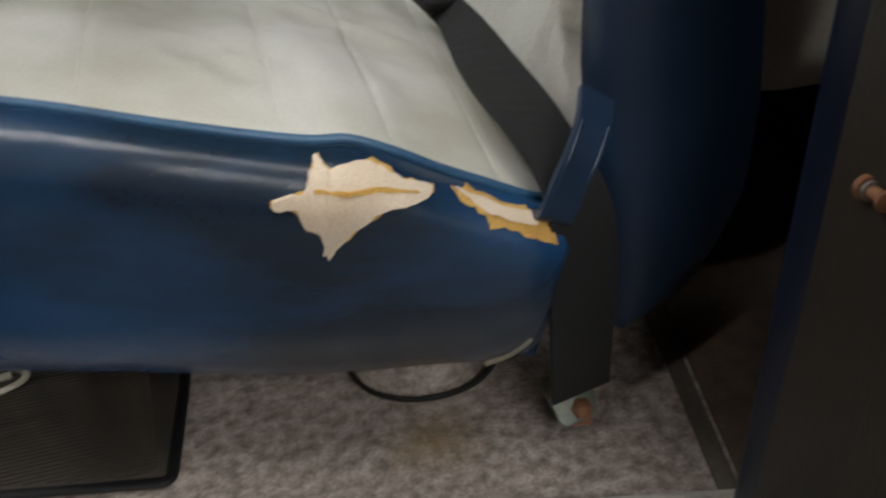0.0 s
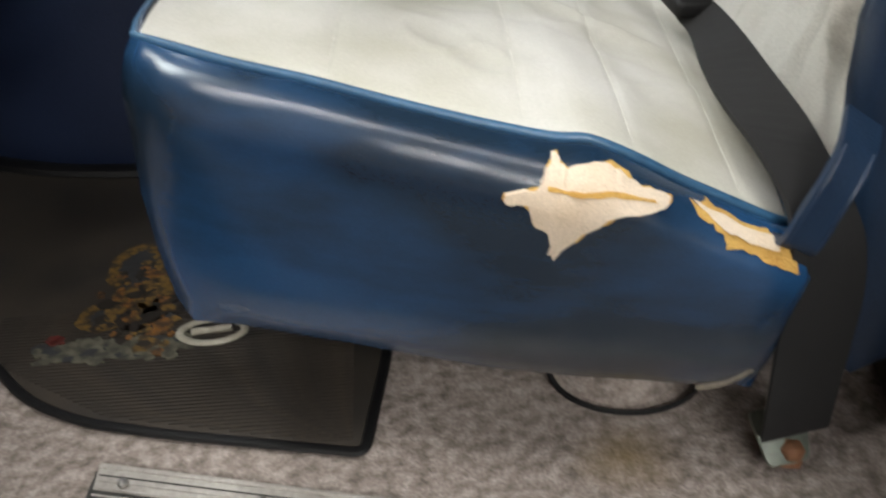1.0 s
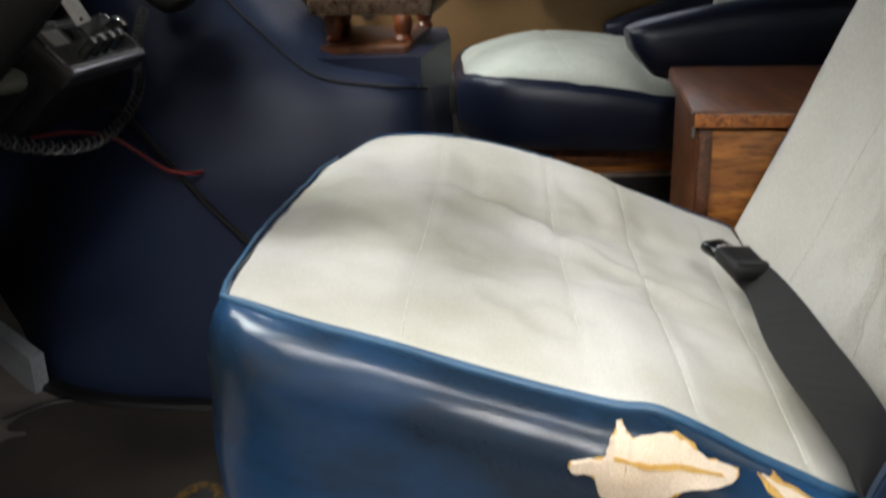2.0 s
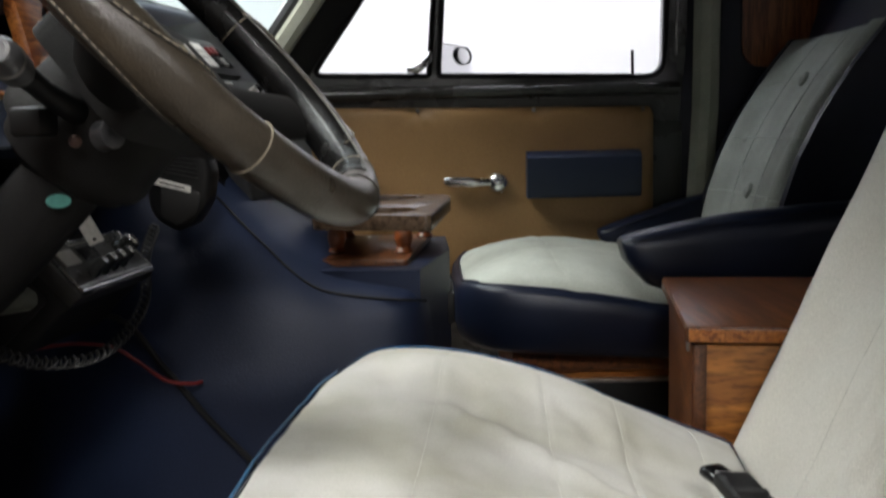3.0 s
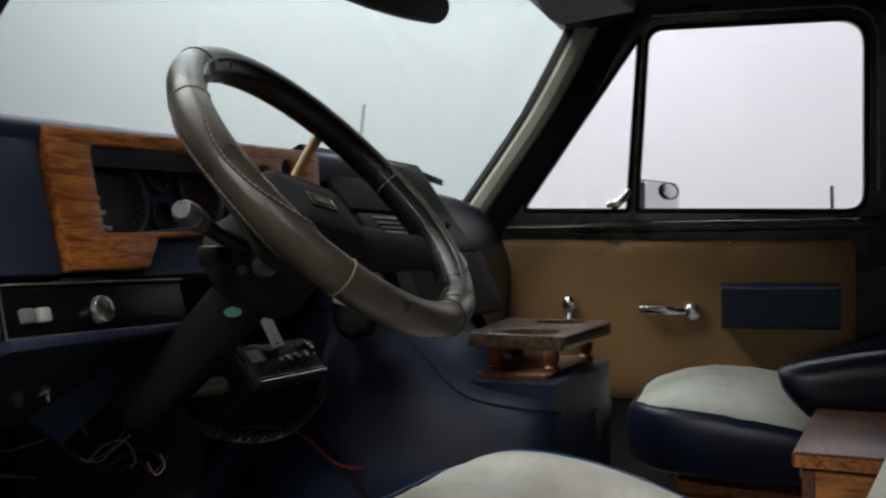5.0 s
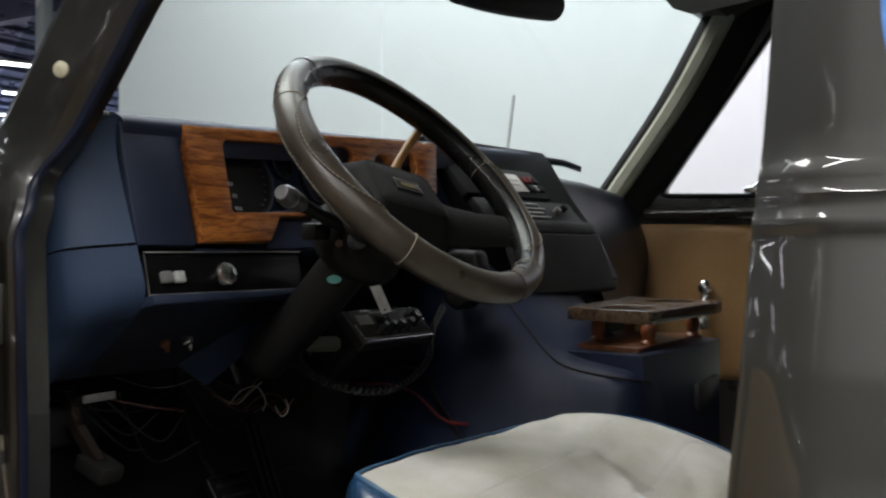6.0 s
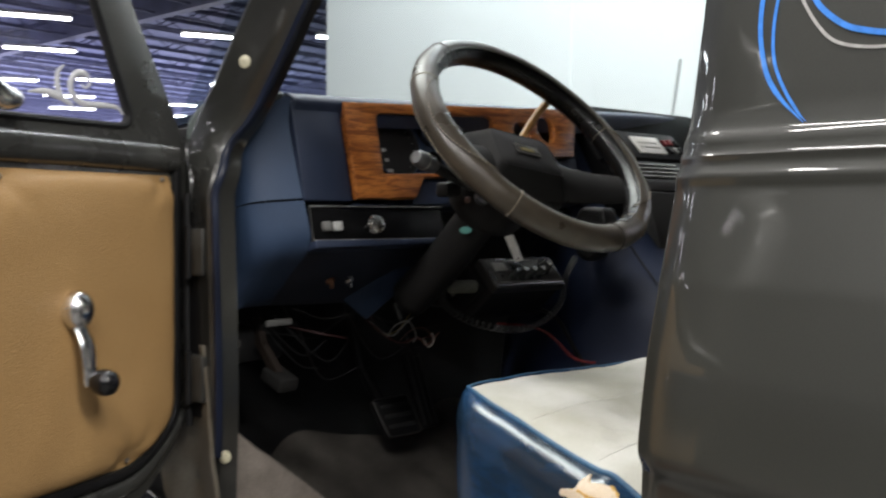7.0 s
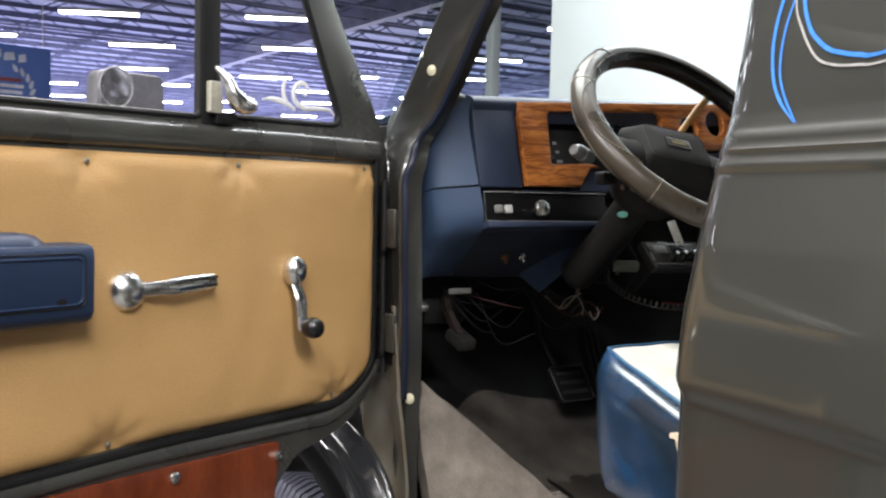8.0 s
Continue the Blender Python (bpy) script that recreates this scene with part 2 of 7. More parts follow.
def tube(pts, r, seg=10, closed=False, flat=1.0, up=(0, 0, 1)):
    pts = [Vector(p) for p in pts]
    rings, k = [], len(pts)
    side0 = None
    for i, p in enumerate(pts):
        d = (pts[(i + 1) % k] - pts[i - 1]) if closed else pts[min(i + 1, k - 1)] - pts[max(i - 1, 0)]
        d.normalize()
        s = d.cross(Vector(up)) if side0 is None else side0 - d * side0.dot(d)
        if s.length < 1e-4:
            s = d.cross(Vector((1, 0, 0)))
        s.normalize()
        side0 = s
        u = s.cross(d)
        rad = r[i] if isinstance(r, (list, tuple)) else r
        rings.append([p + (s * math.cos(a) + u * math.sin(a) * flat) * rad for a in (2 * math.pi * j / seg for j in range(seg))])
    if closed:
        rings.append(rings[0])
        bm = loft(rings, True, False)
        bmesh.ops.remove_doubles(bm, verts=bm.verts, dist=1e-6)
        return bm
    return loft(rings)


def lathe(profile, origin, axis, seg=24):
    """profile: rows of (radius, height along the axis)."""
    z = Vector(axis).normalized()
    x = z.orthogonal().normalized()
    y = z.cross(x)
    o = Vector(origin)
    return loft([[o + z * h + (x * math.cos(a) + y * math.sin(a)) * max(r, 1e-4) for a in (2 * math.pi * j / seg for j in range(seg))] for r, h in profile])


def bevel(bm, w, seg=2, angle=30):
    es = [e for e in bm.edges if len(e.link_faces) == 2 and e.calc_face_angle(0) > radians(angle)]
    if es:
        bmesh.ops.bevel(bm, geom=es, offset=w, segments=seg, affect="EDGES", profile=0.5, clamp_overlap=True)
    return bm


def box(lo, hi, w=0.004, seg=2, m=None):
    bm = bmesh.new()
    bmesh.ops.create_cube(bm, size=1)
    for v in bm.verts:
        v.co = Vector([lo[i] + (v.co[i] + 0.5) * (hi[i] - lo[i]) for i in range(3)])
    if w:
        bevel(bm, w, seg)
    if m is not None:
        bm.transform(m)
    return bm


def rounded(poly, r, n=5):
    """A polygon (2D) with its corners rounded; r one radius or one for each corner."""
    out, k = [], len(poly)
    for i in range(k):
        p, a, b = Vector(poly[i]), Vector(poly[i - 1]), Vector(poly[(i + 1) % k])
        rad = r[i] if isinstance(r, (list, tuple)) else r
        u, v = (a - p), (b - p)
        rad = min(rad, u.length * 0.48, v.length * 0.48)
        if rad < 1e-5:
            out.append(tuple(p))
            continue
        u, v = u.normalized() * rad, v.normalized() * rad
        for j in range(n + 1):
            t = j / n
            q = (p + u) * (1 - t) ** 2 + p * 2 * t * (1 - t) + (p + v) * t * t
            out.append(tuple(q))
    return out


class Plane:
    """A drawing plane: origin, two axes and the way out of it."""

    def __init__(self, o, u, v):
        self.o, self.u, self.v = Vector(o), Vector(u).normalized(), Vector(v).normalized()
        self.n = self.u.cross(self.v).normalized()

    def at(self, a, b, h=0.0):
        return self.o + self.u * a + self.v * b + self.n * h


def slab(pl, poly, h0, h1, w=0.003, seg=2, holes=()):
    """A plate cut out of a plane between two heights, with holes; edges rounded by w."""
    bm = bmesh.new()
    if not holes:
        low, top = [bm.verts.new(pl.at(*p, h0)) for p in poly], [bm.verts.new(pl.at(*p, h1)) for p in poly]
        bm.faces.new(top)
        bm.faces.new(low[::-1])
        k = len(poly)
        for i in range(k):
            bm.faces.new((low[i], low[(i + 1) % k], top[(i + 1) % k], top[i]))
    else:
        for h in (h0, h1):
            es = []
            for loop in (poly, *holes):
                vs = [bm.verts.new(pl.at(*p, h)) for p in loop]
                es += [bm.edges.new((vs[i], vs[(i + 1) % len(vs)])) for i in range(len(vs))]
            bmesh.ops.triangle_fill(bm, edges=es, use_beauty=True)
        bm.verts.ensure_lookup_table()
        base, total = 0, sum(len(q) for q in (poly, *holes))
        for loop in (poly, *holes):
            k = len(loop)
            for i in range(k):
                j = (i + 1) % k
                bm.faces.new([bm.verts[base + i], bm.verts[base + j], bm.verts[total + base + j], bm.verts[total + base + i]])
            base += k
    bmesh.ops.recalc_face_normals(bm, faces=bm.faces)
    if w:
        bevel(bm, w, seg, 50)
    return bm


def ribbon(pts, widths, thick=0.0016, n=6):
    """A strap: points with its crosswise direction, of a width."""
    path = smoothline([p for p, _ in pts], n)
    cross = smoothline([c for _, c in pts], n)
    wide = smoothline([(w, 0, 0) for w in widths], n) if isinstance(widths, tuple) else [Vector((widths, 0, 0))] * len(path)
    rings = []
    for i, p in enumerate(path):
        d = (path[min(i + 1, len(path) - 1)] - path[max(i - 1, 0)]).normalized()
        c = (cross[i] - d * cross[i].dot(d)).normalized()
        u = c.cross(d) * thick
        w = wide[i].x / 2
        rings.append([p - c * w - u, p + c * w - u, p + c * w + u, p - c * w + u])
    return loft(rings)


def screw(parent, p, n, r=0.005, mat=None, name="screw"):
    return part(name, lathe([(r, 0), (r * 0.95, r * 0.5), (r * 0.5, r * 0.8), (r * 0.1, r * 0.85)], p, n, 12), mat or CHROME, parent)

# ---- the hall ----
CONCRETE = material("grey_concrete", (0.062, 0.057, 0.052), 0.55, dark=(0.042, 0.039, 0.036), scale=0.8, grain=60, bump=0.1)
BOOTH = material("white_booth_paint", (0.80, 0.82, 0.83), 0.8, dark=(0.775, 0.80, 0.812), scale=0.6, grain=9, bump=0.0, speck=0.03)
# the hall's violet light is put into the deck, joist and wall colours
DECK = material("violet_lit_steel_deck", (0.27, 0.29, 0.42), 0.7, dark=(0.17, 0.185, 0.29), scale=0.5, grain=12, bump=0.2)
JOIST = material("dark_roof_steel", (0.19, 0.20, 0.29), 0.6, scale=2)
HALLWALL = material("violet_lit_wall", (0.34, 0.33, 0.56), 0.8, dark=(0.22, 0.21, 0.40), scale=0.12, grain=8, bump=0.1)
# unseen left and back walls, kept pale to brighten reflections in chrome and paint
PALEWALL = material("pale_hall_wall", (0.66, 0.66, 0.65), 0.8, dark=(0.46, 0.46, 0.46), scale=0.12, grain=8, bump=0.1)
TUBE = emission("lamp_tube", (0.95, 0.95, 1.0), 16.0)

tagged(part("ground", box((-75, -30, -0.60), (22, 45, -0.55), 0), CONCRETE), kind="structure")
tagged(part("ceiling", box((-75, -30, 5.6), (22, 45, 5.7), 0), DECK), kind="structure")
bm = bmesh.new()
for i in range(68):
    x = -74 + i * 1.4
    for z0, z1, w in ((4.97, 5.02, 0.045), (5.5, 5.6, 0.06)):
        q = bmesh.ops.create_cube(bm, size=1)["verts"]
        for v in q:
            v.co = Vector((x + v.co.x * w, 7.5 + v.co.y * 75, (z0 + z1) / 2 + v.co.z * (z1 - z0)))
    for k in range(38):
        y = -30 + k * 2.0
        a, b = Vector((x, y, 5.02)), Vector((x, y + 1.0, 5.52))
        for p, r in ((a, b), (b, a + Vector((0, 2, 0)))):
            vs = [bm.verts.new(s + Vector((0, 0, h))) for s in (p, r) for h in (-0.018, 0.018)]
            bm.faces.new((vs[0], vs[1], vs[3], vs[2]))
for k in range(6):
    q = bmesh.ops.create_cube(bm, size=1)["verts"]
    for v in q:
        v.co = Vector((-26.5 + v.co.x * 97, -25 + 12 * k + v.co.y * 0.25, 5.2 + v.co.z * 0.6))
tagged(part("roof_joists", bm, JOIST), "dark steel roof joists under the hall's deck", "roof joist", kind="stuff")
for name, lo, hi in (("wall_front", (-75.2, -30, -0.55), (-75, 45, 5.6)), ("wall_left", (-75, -30.2, -0.55), (22, -30, 5.6)),
                     ("wall_right", (-75, 45, -0.55), (22, 45.2, 5.6)), ("wall_back", (22, -30, -0.55), (22.2, 45, 5.6))):
    tagged(part(name, box(lo, hi, 0), PALEWALL if name in ("wall_left", "wall_back") else HALLWALL), kind="structure")
booth = tagged(part("wall_booth", box((-5.05, 4.6, -0.55), (9, 4.72, 4.9), 0.01), BOOTH), kind="structure")
for i in range(6):
    x = -2.6 + i * 2.4
    part("panel_joint", box((x - 0.01, 4.594, -0.55), (x + 0.01, 4.604, 4.9), 0), BOOTH, booth)


def hall_lamp():
    t = thing("hall_lamp", None, "white fluorescent strip lamp hung under the hall roof", "strip lamp", "strip lamps under the hall roof")
    part("tube", box((-0.85, -0.06, 0), (0.85, 0.06, 0.05), 0.01), TUBE, t)
    part("housing", box((-0.87, -0.1, 0.051), (0.87, 0.1, 0.12), 0.01), WHITE, t)
    for x in (-0.7, 0.7):
        part("hanger", box((x - 0.006, -0.006, 0.12), (x + 0.006, 0.006, 1.15), 0), STEEL, t)
    return t


first_lamp = hall_lamp()
first_lamp.matrix_basis = pose(-16, 6.0, 4.55, 0, 0, 62)
for i in range(8):
    for k in range(12):
        x, y = -15 - i * 5.6 + (k % 3) * 1.7, -8 + k * 3.7 + (i % 2) * 1.6
        if y < 40:
            copy_thing(first_lamp, pose(x, y, 4.5 + 0.1 * ((i + k) % 2), 0, 0, 62))
# unseen, guessed lamps on the driver's side, added for reflections
for x, y in ((0.5, -5.0), (4.0, -4.0), (2.0, -8.0), (7.5, -3.0), (6.0, -7.5), (9.5, -6.0), (4.5, -11.0), (-1.0, -11.5), (10.5, -1.0), (8.5, -11.5)):
    copy_thing(first_lamp, pose(x, y, 4.5, 0, 0, 15))

# a hall column and the banner on it
t = thing("hall_column", None, "pale painted steel column in the hall", "column")
part("shaft", box((-9.14, 6.96, -0.55), (-8.99, 7.11, 5.6), 0.02), BOOTH, t)
bn = thing("hall_banner", None, "blue banner with a white wreath and bars, hung in the hall", "banner")
pl = Plane((-12, 1.42, 1.15), (-0.18, 0.98, 0), (0, 0, 1))
BANNER = material("blue_banner_cloth", (0.075, 0.15, 0.40), 0.8, dark=(0.06, 0.12, 0.34), scale=2)
BWHITE = material("dull_white_print", (0.62, 0.64, 0.72), 0.8)
for a in (-0.5, 0.45):
    part("cord", tube([pl.at(a, 1.25), pl.at(a, 4.45)], 0.006, 6), WHITE, bn)
part("cloth", slab(pl, [(-0.6, 0), (0.55, 0), (0.55, 1.25), (-0.6, 1.25)], -0.01, 0.01, 0.002), BANNER, bn)
for s in (-1, 1):
    for k in range(9):
        a = radians(-68 + 17 * k)
        c = pl.at(s * 0.34 * math.cos(a) - 0.03, 0.66 + 0.31 * math.sin(a), 0.013)
        d = (pl.u * (-s * math.sin(a) + 0.7 * s * math.cos(a)) + pl.v * (math.cos(a) + 0.7 * math.sin(a))).normalized()
        part("wreath_leaf", tube([c - d * 0.05, c - d * 0.02, c + d * 0.03, c + d * 0.07], [0.008, 0.028, 0.024, 0.004], 6, flat=0.15, up=pl.n), BWHITE, bn)
for z, w, m in ((0.80, 0.20, RED), (0.72, 0.23, BWHITE), (0.64, 0.21, BWHITE), (0.56, 0.16, RED), (0.48, 0.12, BWHITE)):
    part("print_bar", slab(pl, [(-0.03 - w, z - 0.02), (-0.03 + w, z - 0.02), (-0.03 + w, z + 0.025), (-0.03 - w, z + 0.025)], 0.012, 0.018, 0), m, bn)
for x, z, w in ((-0.28, 1.07, 0.11), (-0.12, 1.11, 0.04), (0.02, 1.09, 0.07), (0.18, 1.08, 0.05)):
    part("print_bar", slab(pl, [(x - w, z - 0.05), (x + w, z - 0.03), (x + w * 0.8, z + 0.07), (x - w * 0.8, z + 0.05)], 0.012, 0.018, 0), BWHITE, bn)

# ---- the van's shell ----
van = thing("van", None, "dark grey conversion van with blue pinstripes, driver's door open", "van")


def sill_y(x):
    return 0.215 - 0.26 * (x - 0.088)


# floor of the cab: carpet, with the toe board and the wheel house ahead of the door
floor_poly = [(-0.16, sill_y(-0.16) - 0.02), (0.083, sill_y(0.083) - 0.055), (0.084, sill_y(0.084)), (0.70, sill_y(0.70)), (3.2, -0.15), (3.2, 1.83), (-0.16, 1.83)]
flat = Plane((0, 0, 0), (1, 0, 0), (0, 1, 0))

# an oil-yellow stain on the carpet
nt = CARPET.node_tree
geo_, sub_, ln_, mr_, nz_, mul_ = (nt.nodes.new("ShaderNode" + k) for k in ("TexCoord", "VectorMath", "VectorMath", "MapRange", "TexNoise", "Math"))
sub_.operation, ln_.operation, mul_.operation = "SUBTRACT", "LENGTH", "MULTIPLY"
sub_.inputs[1].default_value = (0.473, 0.195, 0.0)
mr_.inputs["From Min"].default_value, mr_.inputs["From Max"].default_value = 0.045, 0.0
nz_.inputs["Scale"].default_value = 60
mixs = nt.nodes.new("ShaderNodeMix")
mixs.data_type = "RGBA"
mixs.inputs["B"].default_value = (0.20, 0.13, 0.03, 1)
bs_ = nt.nodes["Principled BSDF"]
old = bs_.inputs["Base Color"].links[0].from_socket
nt.links.new(geo_.outputs["Object"], sub_.inputs[0])
nt.links.new(sub_.outputs[0], ln_.inputs[0])
nt.links.new(ln_.outputs["Value"], mr_.inputs[0])
nt.links.new(mr_.outputs[0], mul_.inputs[0])
nt.links.new(nz_.outputs["Fac"], mul_.inputs[1])
nt.links.new(mul_.outputs[0], mixs.inputs["Factor"])
nt.links.new(old, mixs.inputs["A"])
nt.links.new(mixs.outputs["Result"], bs_.inputs["Base Color"])
floor = tagged(part("floor", slab(flat, floor_poly, -0.03, 0.0, 0), CARPET), kind="structure")
part("threshold_strip", slab(flat, [(0.646, 0.075), (0.660, 0.070), (0.712, 0.270), (0.765, 0.470), (0.749, 0.474), (0.696, 0.272)], 0.0, 0.004, 0.001), material("dull_metal_strip", (0.10, 0.088, 0.072), 0.6, 0.3), floor, "dull metal carpet strip")
part("rear_carpet", slab(flat, [(0.664, 0.070), (3.19, 0.070), (3.19, 1.81), (0.85, 1.81), (0.80, 0.60), (0.716, 0.270)], 0.0, 0.005, 0.001), material("brown_carpet", (0.085, 0.060, 0.042), 1.0, scale=50, grain=240, bump=1.0), floor, "dark brown carpet")


def toe(u, v, lift=0.0):
    y = 0.25 + v * 1.58
    p = smoothline([(-0.16, y, 0.0), (-0.24, y, 0.015), (-0.36, y, 0.09), (-0.47, y, 0.23), (-0.52, y, 0.45), (-0.53, y, 0.66)], 6)
    q = u * 30
    i = min(int(q), 29)
    return p[i].lerp(p[i + 1], q - i) + Vector((lift * 0.7, 0, lift * 0.7))


part("toe_board", solid(toe, 30, 6, 0.02, (-1, 0, -0.2)), BLACK, van)


def toe_carpet(u, v):
    y = 0.25 + v * 1.58
    top = 0.44 + 0.035 * math.sin(y * 17) + 0.025 * noise.noise(Vector((y * 9, 0, 3)))
    p = toe(top * u, v, 0.004)
    return p + Vector((0.5, 0, 0.8)) * (0.006 * noise.noise(p * 14) + 0.003 * noise.noise(p * 40) + 0.006 * u ** 8)


part("toe_carpet", solid(toe_carpet, 40, 90, 0.004, (-0.7, 0, -0.7)), material("worn_toe_carpet", (0.105, 0.094, 0.082), 0.95, dark=(0.045, 0.040, 0.034), scale=12, grain=400, bump=0.8, detail=9), van, "worn dark carpet of the toe board", 60)
for p, r in (((-0.346, 0.4954, 0.0785), 0.013), ((-0.3586, 0.4801, 0.0895), 0.009), ((-0.3332, 0.5046, 0.0685), 0.010)):
    part("worn_hole", lathe([(r, -0.002), (r, 0.0015), (r * 0.6, 0.0005), (0.0005, 0.0)], p, (0.6, 0, 0.8), 12), BLACK, van)
hump = [[(-0.150, 0.150, 0.002), (-0.070, 0.375, 0.004)], [(-0.160, 0.143, 0.065), (-0.110, 0.345, 0.045)], [(-0.172, 0.138, 0.125), (-0.160, 0.305, 0.092)],
        [(-0.180, 0.138, 0.180), (-0.172, 0.245, 0.145)], [(-0.188, 0.148, 0.212), (-0.180, 0.205, 0.178)], [(-0.200, 0.146, 0.225), (-0.200, 0.168, 0.208)]]
left, right = smoothline([h[0] for h in hump], 5), smoothline([h[1] for h in hump], 5)


def hump_at(u, v):
    i = min(int(round(u * 25)), 25)
    p = left[i].lerp(right[i], v)
    p += Vector((0.010, -0.006, 0.006)) * math.sin(v * math.pi)
    p.z += 0.004 * noise.noise(p * 22)
    return p


part("wheel_house_carpet", solid(hump_at, 25, 10, 0.035, (-0.7, 0.1, -0.7)), material("faded_carpet", (0.30, 0.262, 0.228), 1.0, dark=(0.185, 0.155, 0.130), scale=30, grain=420, bump=0.8, contrast=0.5, detail=9), van, "faded carpet over the wheel house")

# door sill: painted rail and the ribbed metal strip
def sill_rail(u, v):
    x = 0.085 + u * 0.70
    prof = smoothline([(0.0, 0.004), (-0.03, 0.008), (-0.055, 0.0), (-0.075, -0.03), (-0.08, -0.12), (-0.10, -0.2)], 3)
    k = prof[min(int(round(v * 15)), 15)]
    return Vector((x, sill_y(x) + k.x, k.y))


part("sill_rail", solid(sill_rail, 12, 15, 0.01, (0, 0.5, -1)), PAINTIN, van)
WORNALU = material("worn_aluminium", (0.44, 0.42, 0.385), 0.5, 0.35, dark=(0.30, 0.28, 0.255), scale=30, grain=300, bump=0.2)
part("sill_plate", solid(lambda u, v: Vector((0.088 + u * 0.575, sill_y(0.088 + u * 0.575) + 0.003 - 0.040 * v, 0.0085 - 0.003 * v * v)), 10, 6, 0.004, (0, 0, -1)), WORNALU, van, "worn aluminium sill plate")
for off, r in ((0.002, 0.0022), (-0.012, 0.0010), (-0.019, 0.0010), (-0.026, 0.0010), (-0.036, 0.0020)):
    part("sill_strip", tube([(x, sill_y(x) + off, 0.0092) for x in (0.089, 0.3, 0.5, 0.66)], r, 8, flat=0.6), WORNALU, van)
part("sill_groove", tube([(x, sill_y(x) - 0.0065, 0.0086) for x in (0.09, 0.3, 0.5, 0.66)], 0.0007, 6, flat=0.5), BLACK, van)
for i in range(6):
    x = 0.11 + i * 0.1
    screw(van, (x, sill_y(x) - 0.014, 0.011), (0, 0, 1), 0.004, STEEL)

# A pillar of the driver's side: outer post, windscreen edge, blue edge trim and the jamb below it
A_OUT = smoothline([(-0.205, 0.085, -0.02), (-0.215, 0.09, 0.10), (-0.195, 0.08, 0.30), (-0.195, 0.075, 0.50), (-0.203, 0.077, 0.58), (-0.228, 0.085, 0.634), (-0.152, 0.086, 0.737), (-0.089, 0.088, 0.819), (0.043, 0.105, 0.99), (0.15, 0.125, 1.13)], 5)


def pillar(off, w, d, mat, name, z0=-1.0, z1=9.0, rnd=0.3):
    """A post along the pillar's line: off rearwards, w wide fore and aft, d deep inwards; wider beside the windscreen."""
    rings = []
    for p in A_OUT:
        if z0 <= p.z <= z1:
            k = min(1.0, max(0.0, (p.z - 0.56) / 0.10))
            u = Vector((0.96, -0.2, 0)).lerp(Vector((0.985, 0.17, 0)), k).normalized()
            n = Vector((-u.y, u.x, 0))
            g = 1 + 0.5 * k
            c = p + u * (off * g)
            rings.append([c + u * (w * g * a) + n * (d * b) for a, b in ((rnd * 0.5, 0), (1 - rnd * 0.5, 0), (1, rnd), (1, 1), (0, 1), (0, rnd))])
    return part(name, bevel(loft(rings), 0.003, 2), mat, van)


pillar(0.003, 0.070, 0.034, JAMBP, "a_pillar")
pillar(0.0735, 0.008, 0.008, NAVY, "door_edge_trim", 0.2)
pillar(-0.03, 0.045, 0.04, JAMBP, "hinge_face", -0.1, 0.64)
pillar(0.046, 0.010, 0.008, JAMBP, "jamb_bead", 0.0, 0.62)
HINGE = material("dull_hinge_paint", (0.030, 0.030, 0.027), 0.55, dark=(0.015, 0.014, 0.012), scale=20)
# flat black plate stands in for the shade in the gap at the hinges
part("hinge_gap_shade", box((-0.186, 0.0705, 0.262), (-0.142, 0.0755, 0.536), 0.002), BLACK, van)
part("hinge_seal", tube([(-0.190, 0.068, 0.56), (-0.190, 0.068, 0.40), (-0.184, 0.068, 0.25)], 0.005, 8), BLACK, van)
for z in (0.482, 0.315):
    hg = part("door_hinge", bevel(box((-0.180, 0.061, z - 0.030), (-0.146, 0.0712, z + 0.032), 0), 0.003, 2), HINGE, van, "painted door hinge")
    part("hinge_pin", tube([(-0.174, 0.060, z - 0.034), (-0.174, 0.060, z + 0.036)], 0.0045, 10), BLACK, hg)
PLUG = material("cream_plug", (0.62, 0.58, 0.42), 0.5)
for p in ((-0.099, 0.0945, 0.729), (-0.121, 0.080, 0.216)):
    part("plug", lathe([(0.0085, -0.002), (0.0085, 0.001), (0.006, 0.0024), (0.0005, 0.003)], p, (0.3, -0.95, 0), 18), PLUG, van)
# the fender's return flange and the wheel well under the open door
LIP = smoothline([(-0.46, 0.062, 0.165), (-0.36, 0.062, 0.163), (-0.264, 0.060, 0.143), (-0.206, 0.060, 0.123), (-0.159, 0.060, 0.092), (-0.128, 0.060, 0.058), (-0.105, 0.06, 0.0), (-0.095, 0.06, -0.10)], 5)
RIM_ = smoothline([(-0.42, -0.02, 0.155), (-0.32, -0.02, 0.148), (-0.238, -0.02, 0.124), (-0.183, -0.02, 0.103), (-0.128, -0.02, 0.070), (-0.095, -0.02, 0.030), (-0.075, -0.02, -0.03), (-0.065, -0.02, -0.12)], 5)


def fender(u, v):
    i = min(int(round(u * 35)), 35)
    h = float(np.interp(v, [0, 0.06, 0.12, 0.2, 0.45, 0.72, 0.8, 0.88, 1.0], [0.004, 0.008, 0.007, -0.002, -0.012, -0.004, 0.004, 0.005, -0.002]))
    return LIP[i].lerp(RIM_[i], v) + Vector((0.55, 0, 0.83)) * h


